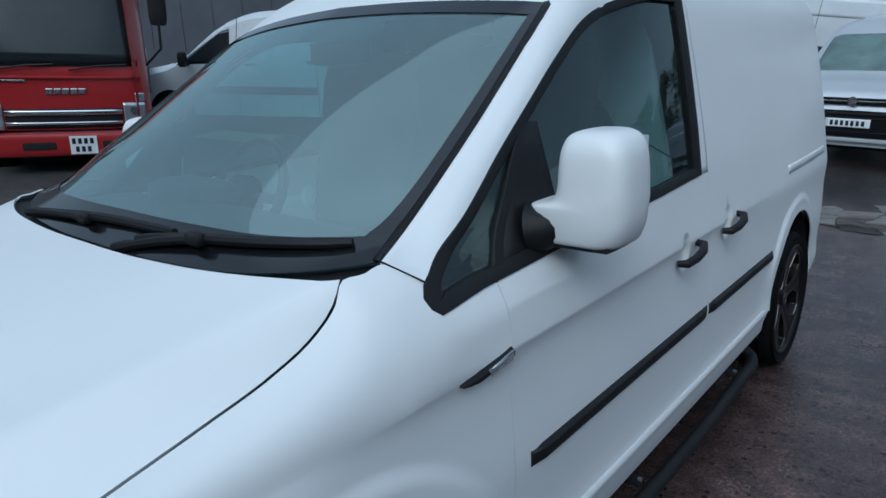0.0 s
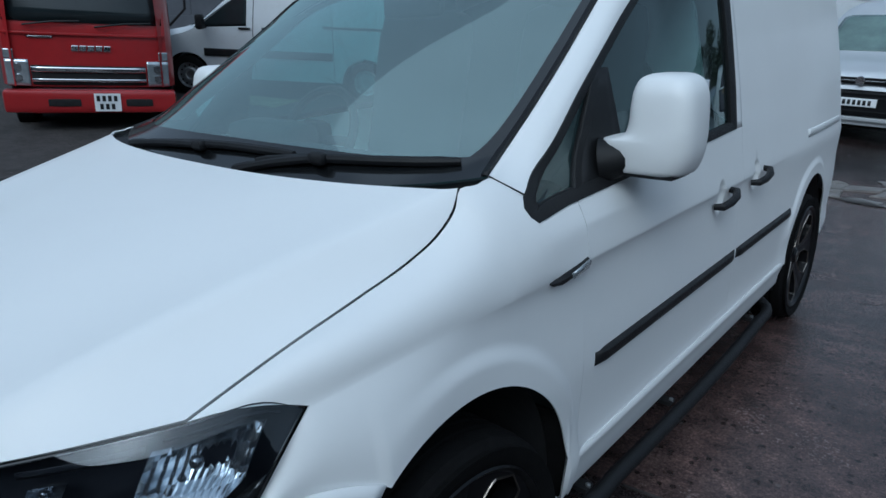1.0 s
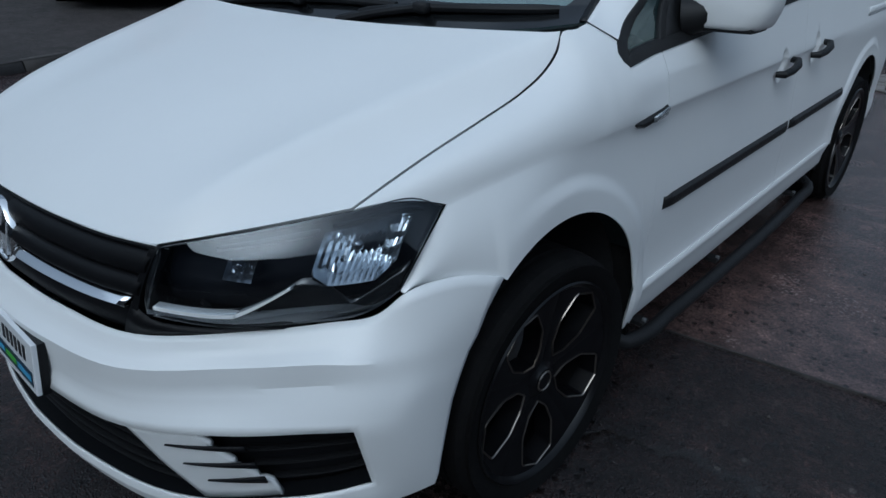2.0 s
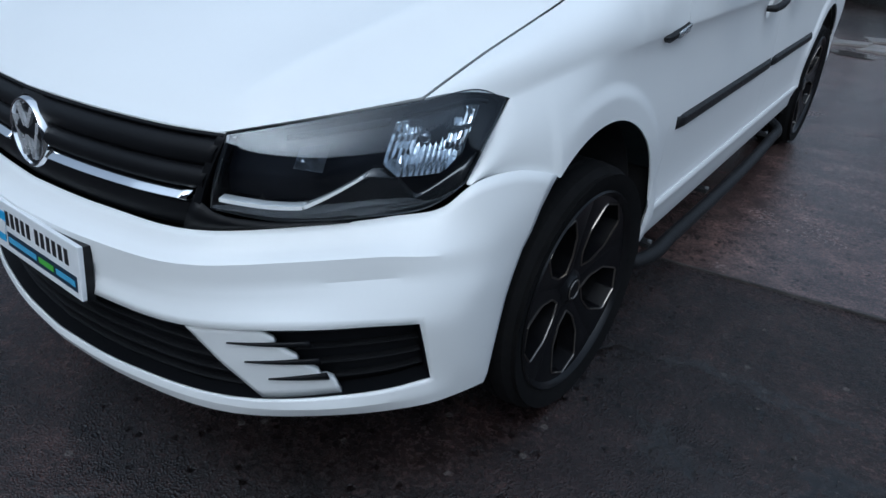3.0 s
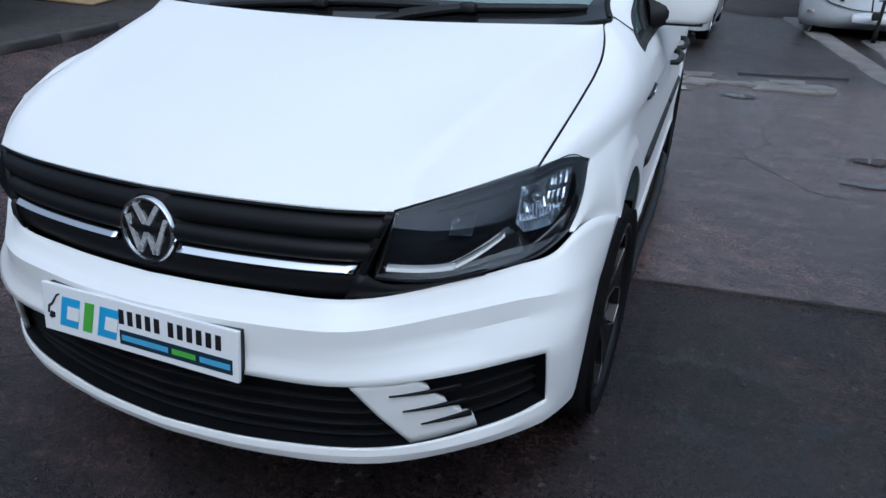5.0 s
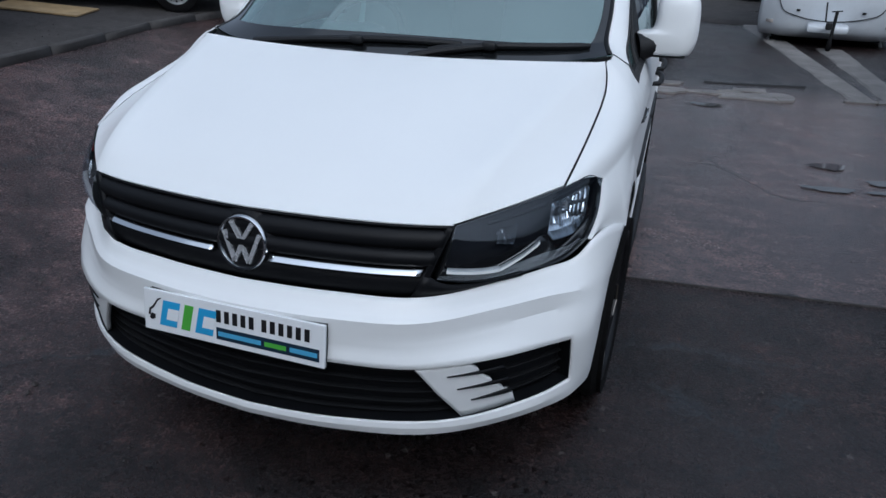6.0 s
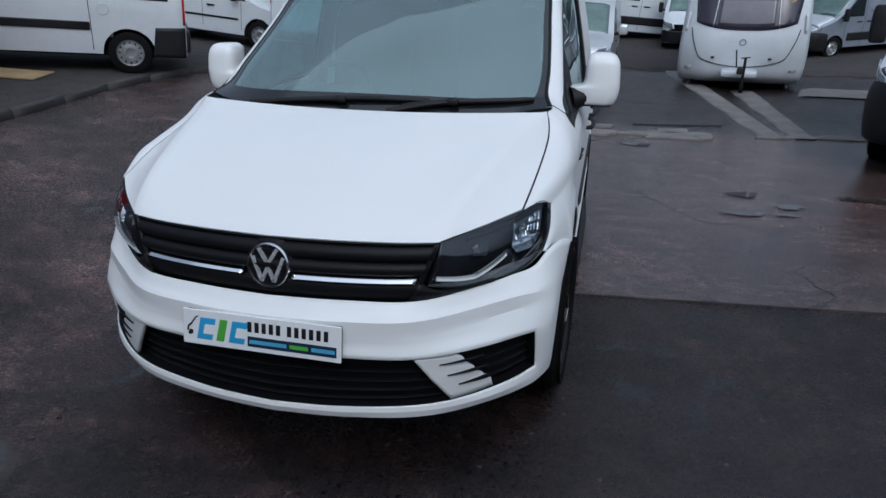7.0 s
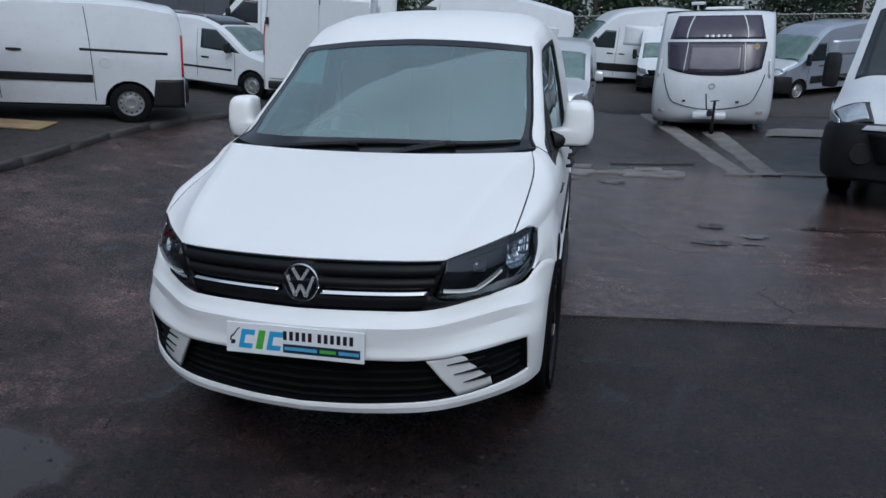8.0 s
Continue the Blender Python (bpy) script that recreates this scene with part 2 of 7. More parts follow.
    col = mixc(n, l, rest, col, ramp(n, l, noise_node(n, l, 13.0, 6.0, 0.7, c), [(0.34, (0.58, 0.58, 0.58)), (0.5, (1.0, 1.0, 1.0)), (0.66, (1.6, 1.54, 1.5))]), 'MULTIPLY')
    # smoother, tighter tarmac laid nearer the front, beyond a faint ragged edge
    tight = calc('MULTIPLY', step(calc('SUBTRACT', wy, calc('MULTIPLY', sep.outputs["X"], 0.11)), 0.80, 0.70), calc('MULTIPLY', step(wx, 0.7, 1.0), 0.40))
    col = mixc(n, l, tight, col, mixc(n, l, 1.0, rough_col, (1.30, 1.28, 1.27), 'MULTIPLY'))
    col = mixc(n, l, calc('MULTIPLY', pit, 0.85), col, mixc(n, l, 1.0, col, (0.15, 0.14, 0.14), 'MULTIPLY'))
    col = mixc(n, l, calc('MULTIPLY', pale, 0.4), col, (0.14, 0.125, 0.115))
    # cracks
    vor = n.new("ShaderNodeTexVoronoi")
    vor.feature = 'DISTANCE_TO_EDGE'
    vor.inputs["Scale"].default_value = 0.42
    vv = n.new("ShaderNodeVectorMath")
    vv.operation = 'ADD'
    nt = n.new("ShaderNodeTexNoise")
    nt.inputs["Scale"].default_value, nt.inputs["Detail"].default_value = 2.2, 6.0
    l.new(c, nt.inputs["Vector"])
    l.new(c, vv.inputs[0])
    sc = n.new("ShaderNodeVectorMath")
    sc.operation = 'SCALE'
    sc.inputs[3].default_value = 0.7
    l.new(nt.outputs["Color"], sc.inputs[0])
    l.new(sc.outputs[0], vv.inputs[1])
    l.new(vv.outputs[0], vor.inputs["Vector"])
    crack = ramp(n, l, vor.outputs["Distance"], [(0.0, (1.0,)), (0.009, (0.0,))])
    crack = mixc(n, l, ramp(n, l, noise_node(n, l, 0.8, 3.0, 0.5, c), [(0.44, (0.0,)), (0.54, (1.0,))]), (0.0, 0.0, 0.0), crack)
    col = mixc(n, l, crack, col, (0.010, 0.009, 0.008))
    # joint between tarmac and concrete
    edge = calc('MULTIPLY', calc('MULTIPLY', bay, calc('SUBTRACT', 1.0, bay)), 4.0)
    col = mixc(n, l, calc('MULTIPLY', edge, 0.8), col, (0.012, 0.010, 0.010))
    wet = ramp(n, l, noise_node(n, l, 0.8, 5.0, 0.6, c), [(0.36, (0.0,)), (0.62, (1.0,))])
    r_dry = ramp(n, l, fine, [(0.38, (0.12,)), (0.62, (0.42,))])
    r_wet = ramp(n, l, fine, [(0.38, (0.08,)), (0.62, (0.32,))])
    r_bay = ramp(n, l, patch, [(0.38, (0.07,)), (0.62, (0.27,))])
    b.inputs["Specular IOR Level"].default_value = 0.6
    # standing water with a soft muddy rim
    qx = calc('DIVIDE', calc('ADD', wx, 1.32), 0.40)
    qy = calc('DIVIDE', calc('ADD', wy, 0.22), 0.27)
    pud = step(calc('ADD', calc('ADD', calc('MULTIPLY', qx, qx), calc('MULTIPLY', qy, qy)), calc('MULTIPLY', calc('SUBTRACT', smear, 0.5), 1.6)), 1.15, 0.75)
    l.new(mixc(n, l, pud, col, (0.045, 0.036, 0.033)), b.inputs["Base Color"])
    r_all = mixc(n, l, calc('MULTIPLY', bay, 0.8), mixc(n, l, wet, r_dry, r_wet), r_bay)
    l.new(mixc(n, l, pud, r_all, (0.09, 0.09, 0.09)), b.inputs["Roughness"])
    h = mixc(n, l, 0.45, mixc(n, l, 0.35, mixc(n, l, 0.4, fine, grit), smear), grain.outputs["Distance"])
    h = mixc(n, l, calc('MAXIMUM', calc('MULTIPLY', bay, 0.82), calc('MULTIPLY', tight, 0.6)), h, mixc(n, l, 0.12, (0.5, 0.5, 0.5), fine))
    h = mixc(n, l, crack, h, (0.0, 0.0, 0.0))
    h = mixc(n, l, calc('MULTIPLY', pit, 0.5), h, (0.1, 0.1, 0.1))
    bump(n, l, b, mixc(n, l, pud, h, (0.4, 0.4, 0.4)), 0.8, 0.007)
    return m


M_GROUND = wet_ground()
M_GRIT = surface("loose_grit", (0.035, 0.030, 0.028), 0.6, spread=0.6, spot=9, dirt=((0.16, 0.145, 0.135), 0.8))
M_BLOCKER = surface("grey_blocker_wall", (0.07, 0.07, 0.075), 0.85, spread=0.25, spot=1.2)
M_WATER = surface("shallow_puddle", (0.05, 0.045, 0.043), 0.06, spread=0.2, spot=2)
M_GRAVEL = surface("dark_cinder_ground", (0.035, 0.031, 0.030), 0.85, grain=1.0, grain_scale=45, spread=0.5, spot=4, dirt=((0.11, 0.10, 0.095), 0.5))


# ---------- mesh tools ----------
def thing(name, label, category, group="", kind=""):
    return tagged(new(name), label, category, group, kind)


def part(name, bm, material, parent, label="", smooth=True, solid=0.0, bevel=0.0, angle=35):
    me = bpy.data.meshes.new(name)
    bmesh.ops.recalc_face_normals(bm, faces=bm.faces) if solid == 0 else None
    bm.to_mesh(me)
    bm.free()
    me.materials.append(material)
    if smooth:
        me.shade_smooth()
        me.set_sharp_from_angle(angle=radians(angle))
    ob = new(name, me)
    ob.parent = parent
    if solid:
        s = ob.modifiers.new("skin", 'SOLIDIFY')
        s.thickness, s.offset = solid, -1.0
        if smooth and angle >= 60:
            s = ob.modifiers.new("crisp", 'EDGE_SPLIT')
            s.split_angle = radians(angle)
    if bevel:
        s = ob.modifiers.new("edge", 'BEVEL')
        s.width, s.segments, s.limit_method = bevel, 2, 'ANGLE'
    return tagged(ob, label)


def lerp_table(v, table):
    return float(np.interp(v, [a for a, _ in table], [b for _, b in table]))


def smooth_curve(pts, n):
    """n points evenly along a smooth curve through the given points."""
    p = np.array(pts, float)
    if len(p) == 2:
        return np.linspace(p[0], p[1], n)
    d = np.maximum(np.linalg.norm(np.diff(p, axis=0), axis=1), 1e-6)
    s = np.concatenate([[0], np.cumsum(d)])
    slope = np.diff(p, axis=0) / d[:, None]
    tan = np.empty_like(p)
    tan[1:-1] = (slope[:-1] * d[1:, None] + slope[1:] * d[:-1, None]) / (d[:-1] + d[1:])[:, None]
    tan[0], tan[-1] = 1.5 * slope[0] - 0.5 * tan[1], 1.5 * slope[-1] - 0.5 * tan[-2]
    q = np.linspace(0, s[-1], n)
    k = np.clip(np.searchsorted(s, q, side='right') - 1, 0, len(d) - 1)
    u = ((q - s[k]) / d[k])[:, None]
    h = d[k][:, None]
    return ((2 * u**3 - 3 * u**2 + 1) * p[k] + (u**3 - 2 * u**2 + u) * h * tan[k]
            + (3 * u**2 - 2 * u**3) * p[k + 1] + (u**3 - u**2) * h * tan[k + 1])


def net(rows, nu, nv):
    """A smooth grid [nv][nu] through rows of control points."""
    g = np.array([smooth_curve(r, nu) for r in rows])
    return np.stack([smooth_curve(g[:, i], nv) for i in range(nu)], axis=1)


def add_grid(bm, g, keep=None):
    vs = [[bm.verts.new(p) for p in row] for row in g]
    for j in range(len(vs) - 1):
        for i in range(len(vs[0]) - 1):
            if keep is None or keep(j, i):
                bm.faces.new((vs[j][i], vs[j][i + 1], vs[j + 1][i + 1], vs[j + 1][i]))
    return vs


def grid_bm(g, keep=None, flip=False):
    bm = bmesh.new()
    add_grid(bm, np.asarray(g), keep)
    bmesh.ops.remove_doubles(bm, verts=bm.verts, dist=1e-5)
    if flip:
        bmesh.ops.reverse_faces(bm, faces=bm.faces)
    return bm


def both(g):
    """A half grid [v][u], which begins on the centre plane, made whole."""
    m = g[:, :0:-1].copy()
    m[:, :, 0] *= -1
    return np.concatenate([m, g], axis=1)


def box(bm, lo, hi):
    x0, y0, z0 = lo
    x1, y1, z1 = hi
    v = [bm.verts.new(p) for p in ((x0, y0, z0), (x1, y0, z0), (x1, y1, z0), (x0, y1, z0), (x0, y0, z1), (x1, y0, z1), (x1, y1, z1), (x0, y1, z1))]
    for f in ((3, 2, 1, 0), (4, 5, 6, 7), (0, 1, 5, 4), (1, 2, 6, 5), (2, 3, 7, 6), (3, 0, 4, 7)):
        bm.faces.new([v[i] for i in f])
    return v


def box_bm(lo, hi):
    bm = bmesh.new()
    box(bm, lo, hi)
    return bm


def pebble(bm, centre, size, r, n=6):
    """A box with generously rounded edges."""
    c, h = np.array(centre, float), np.array(size, float) / 2
    t = bmesh.new()
    bmesh.ops.create_cube(t, size=2.0)
    bmesh.ops.subdivide_edges(t, edges=t.edges, cuts=n, use_grid_fill=True)
    off = len(bm.verts)
    made = {}
    for v in t.verts:
        p = np.array(v.co)
        inner = np.maximum(h - r, 0)
        q = np.sign(p) * np.minimum(np.abs(np.tan(p * 0.7854)) * 1.0, 1.0) * h
        core = np.clip(q, -inner, inner)
        d = q - core
        ln = np.linalg.norm(d)
        made[v] = bm.verts.new(c + core + (d / ln * r if ln > 1e-9 else 0))
    for f in t.faces:
        bm.faces.new([made[v] for v in f.verts])
    t.free()


def pebble_bm(centre, size, r, n=6):
    bm = bmesh.new()
    pebble(bm, centre, size, r, n)
    return bm


def tube(bm, pts, radius, sides=10, caps=True):
    p = np.array(pts, float)
    rr = radius if hasattr(radius, "__len__") else [radius] * len(p)
    rings = []
    up = None
    for i in range(len(p)):
        d = p[min(i + 1, len(p) - 1)] - p[max(i - 1, 0)]
        d = d / max(np.linalg.norm(d), 1e-9)
        if up is None:
            up = np.array((0, 0, 1.0)) if abs(d[2]) < 0.9 else np.array((1.0, 0, 0))
        a = np.cross(d, up)
        if np.linalg.norm(a) < 1e-3:
            a = np.cross(d, (0.31, 0.92, 0.24))
        a = a / np.linalg.norm(a)
        up = np.cross(a, d)
        rings.append([bm.verts.new(p[i] + rr[i] * (math.cos(k * 2 * math.pi / sides) * a + math.sin(k * 2 * math.pi / sides) * up)) for k in range(sides)])
    for q, s in zip(rings[:-1], rings[1:]):
        for k in range(sides):
            bm.faces.new((q[k], q[(k + 1) % sides], s[(k + 1) % sides], s[k]))
    if caps:
        bm.faces.new(rings[0][::-1])
        bm.faces.new(rings[-1])


def tube_bm(pts, radius, sides=10):
    bm = bmesh.new()
    tube(bm, pts, radius, sides)
    return bm


def lathe_bm(profile, n=48, axis='x', centre=(0, 0, 0)):
    """A turned form: profile of (along, radius) about the axis."""
    bm = bmesh.new()
    rings = []
    for a, r in profile:
        ring = []
        for k in range(n):
            t = 2 * math.pi * k / n
            q = (a, r * math.cos(t), r * math.sin(t)) if axis == 'x' else (r * math.cos(t), a, r * math.sin(t)) if axis == 'y' else (r * math.cos(t), r * math.sin(t), a)
            ring.append(bm.verts.new(Vector(q) + Vector(centre)))
        rings.append(ring)
    for q, s in zip(rings[:-1], rings[1:]):
        for k in range(n):
            bm.faces.new((q[k], q[(k + 1) % n], s[(k + 1) % n], s[k]))
    bmesh.ops.remove_doubles(bm, verts=bm.verts, dist=1e-5)
    return bm


def slab_bm(outline, depth, frame_at):
    """A flat shape (2D outline) with depth, set by a matrix whose x, y are the shape's axes and z its normal."""
    bm = bmesh.new()
    a = [bm.verts.new(frame_at @ Vector((x, y, 0))) for x, y in outline]
    b = [bm.verts.new(frame_at @ Vector((x, y, depth))) for x, y in outline]
    bm.faces.new(a[::-1])
    bm.faces.new(b)
    for i in range(len(a)):
        j = (i + 1) % len(a)
        bm.faces.new((a[i], a[j], b[j], b[i]))
    return bm


def rings_bm(outline, shrink, place, depth=0.0):
    """Concentric rings from an outline (2D) to its middle, put on a surface by place(u, v)."""
    o = np.array(outline, float)
    mid = o.mean(axis=0)
    bm = bmesh.new()
    last = None
    for s in shrink:
        ring = [bm.verts.new(place(*(mid + (q - mid) * s))) for q in o]
        if last:
            for k in range(len(o)):
                bm.faces.new((last[k], last[(k + 1) % len(o)], ring[(k + 1) % len(o)], ring[k]))
        last = ring
    if shrink[-1] > 0:
        return bm
    bmesh.ops.remove_doubles(bm, verts=bm.verts, dist=1e-5)
    return bm


def inset2(outline, d):
    """The closed 2D outline drawn in by d on all sides (counterclockwise or not)."""
    o = np.array(outline, float)
    area = sum(o[i][0] * o[(i + 1) % len(o)][1] - o[(i + 1) % len(o)][0] * o[i][1] for i in range(len(o)))
    sgn = 1 if area > 0 else -1
    res = []
    for i in range(len(o)):
        a, b = o[i] - o[i - 1], o[(i + 1) % len(o)] - o[i]
        na, nb = np.array((-a[1], a[0])), np.array((-b[1], b[0]))
        na, nb = na / max(np.linalg.norm(na), 1e-9), nb / max(np.linalg.norm(nb), 1e-9)
        m = na + nb
        m = m / max(np.linalg.norm(m), 1e-9)
        res.append(o[i] + sgn * d * m / max(0.5, float(m @ na)))
    return np.array(res)


def rise(x, y):
    """Height of the yard: level round the parked van, climbing gently to the sides and the back."""
    a, b, c = max(0.0, y - 4.2), max(0.0, -x - 1.3), max(0.0, y - 18.0)
    k = min(1.0, max(0.0, (x + 0.5) / 2.5))
    k = k * k * (3 - 2 * k)
    soft = a * a / (a + 0.8)
    return (1 - k) * 0.045 * soft + k * (0.018 * soft + 0.10 * c * c / (c + 0.8)) + 0.10 * b * b / (b + 0.8)


def stand(ob, anchor, spot, turn, lift=0.0):
    """Sets a thing on the sloping yard: its local anchor comes to lie over spot (x, y), turned by degrees about the upright."""
    x, y = spot
    h = 0.6
    nx, ny = -(rise(x + h, y) - rise(x - h, y)) / (2 * h), -(rise(x, y + h) - rise(x, y - h)) / (2 * h)
    tilt = Vector((0, 0, 1)).rotation_difference(Vector((nx, ny, 1)).normalized()).to_matrix().to_4x4()
    ob.matrix_basis = Matrix.Translation((x, y, rise(x, y) + lift)) @ tilt @ pose(0, 0, 0, 0, 0, turn) @ Matrix.Translation((-anchor[0], -anchor[1], 0))
    return ob


# ---------- the yard ----------
def build_yard():
    xs = np.unique(np.concatenate([np.linspace(-12, 9, 64), np.array([-400, -200, -100, -60, -40, -28, -20, -15, 12, 16, 24, 40, 70, 120, 220, 400])]))
    ys = np.unique(np.concatenate([np.linspace(-6, 16, 67), np.array([-400, -200, -100, -50, -25, -12, 20, 26, 34, 50, 80, 140, 240, 400])]))
    g = np.array([[(x, y, rise(max(x, -14), min(y, 26)) + 0.006 * noise.noise((x * 0.8, y * 0.8, 0))) for x in xs] for y in ys])
    ob = part("ground", grid_bm(g), M_GROUND, None)
    tagged(ob, "wet patched dark tarmac yard with worn concrete", "ground", kind="structure")


build_yard()


# ---------- the white panel van ----------
VAN = thing("panel_van", "white compact panel van with black grille and black alloy wheels", "van")

SIDE = [(0.26, 0.832), (0.285, 0.846), (0.33, 0.856), (0.385, 0.866), (0.40, 0.860), (0.47, 0.858), (0.62, 0.866), (0.76, 0.861), (0.865, 0.866), (0.885, 0.867),
        (0.93, 0.858), (1.0, 0.846), (1.06, 0.838), (1.20, 0.815), (1.35, 0.785), (1.50, 0.752), (1.58, 0.733), (1.65, 0.700), (1.70, 0.655)]
SIDE_Z = np.linspace(0.26, 1.70, 120)
SIDE_X = np.interp(SIDE_Z, [a for a, _ in SIDE], [b for _, b in SIDE])
SIDE_X = np.convolve(np.pad(SIDE_X, 2, mode='edge'), np.ones(5) / 5, mode='valid')


def arch_r(y, z, cy, cz=0.33, a=0.385, b=0.405):
    return math.hypot((y - cy) / a, (z - cz) / b)


FRONT_HUB, REAR_HUB, HUB_Z = 0.876, 3.557, 0.318


CREASE_Y, CREASE_Z = (0.588, 0.67, 0.78, 0.88, 0.94, 0.99, 1.03, 1.31, 2.4), (0.838, 0.855, 0.868, 0.875, 0.878, 0.880, 0.881, 0.885, 0.888)


HANDLES = ((2.195, 0.866), (2.565, 0.884))


def side_x(y, z):
    """Half width of the body at a length and a height."""
    x = float(np.interp(z, SIDE_Z, SIDE_X))
    cab = 1.12 + (z - 1.05) * 1.45
    if z > 0.90 and y < 2.41:
        k = min(1, max(0, 1 - (y - cab) / 0.95)) * min(1, (2.41 - y) / 0.45) ** 1.5
        x -= 0.062 * k ** 1.4 * min(1, max(0, (z - 0.965) / 0.12))
    drop = float(np.interp(y, CREASE_Y, CREASE_Z)) - z
    if drop > 0 and 0.58 < y < 3.1:
        # hollow under the shoulder crease, running out towards the rear
        x -= 0.0085 * drop / 0.045 * math.exp(1 - drop / 0.045) * min(1, (y - 0.58) / 0.55, (3.1 - y) / 0.6)
    for hy, hz in HANDLES:
        # finger bowl behind each door handle
        d = math.hypot((y - hy) / 0.040, (z - hz) / 0.056)
        if d < 1:
            x -= 0.013 * min(1, (1 - d * d) * 1.6)
    if y > 3.3:
        x -= 0.035 * ((y - 3.3) / 1.05) ** 2
    if y > 4.2:
        x -= 0.16 - math.sqrt(max(0.0, 0.16 ** 2 - (y - 4.2) ** 2))
    for hub in (FRONT_HUB, REAR_HUB):
        r = arch_r(y, z, hub)
        if z < 0.86:
            e = min(1, max(0, (1.21 - r) / 0.10))
            x += 0.011 * e * e * (3 - 2 * e)
    return x


def arch_z(y, hub, a=0.385, b=0.405, cz=0.33):
    t = 1 - ((y - hub) / a) ** 2
    return cz + b * math.sqrt(max(t, 0.0))


def side_sheet(y0, y1, bottom, top, ny, nz, s=1, out=0.0):
    ys = np.linspace(y0, y1, ny) if not hasattr(ny, "__len__") else np.array(ny)
    cols = []
    for y in ys:
        z0, z1 = bottom(y), top(y)
        zc = float(np.interp(y, CREASE_Y, CREASE_Z))
        if z0 < zc - 0.03 and z1 > zc + 0.03:
            # one row runs along the shoulder crease
            up = int(nz * 0.3)
            zs = np.concatenate([np.linspace(z0, zc - 0.005, nz - up), [zc], np.linspace(zc + 0.005, z1, up - 1)])
        else:
            zs = np.linspace(z0, z1, nz)
        cols.append([(s * (side_x(y, z) + out), y, z) for z in zs])
    return np.array(cols).transpose(1, 0, 2)


# rows of the nose, from the centre outwards
HOOD_EDGE = [(0, 0.118, 0.800), (0.25, 0.136, 0.800), (0.42, 0.165, 0.801), (0.509, 0.193, 0.802)]
GAP = [(0.720, 0.440, 0.850), (0.736, 0.60, 0.905), (0.744, 0.75, 0.945), (0.748, 0.87, 0.978), (0.748, 0.94, 1.006), (0.740, 1.0, 1.045), (0.730, 1.026, 1.077)]
HOOD_REAR = [(0, 0.918, 1.064), (0.3, 0.921, 1.068), (0.5, 0.942, 1.073), (0.64, 0.99, 1.075), (0.730, 1.026, 1.077)]

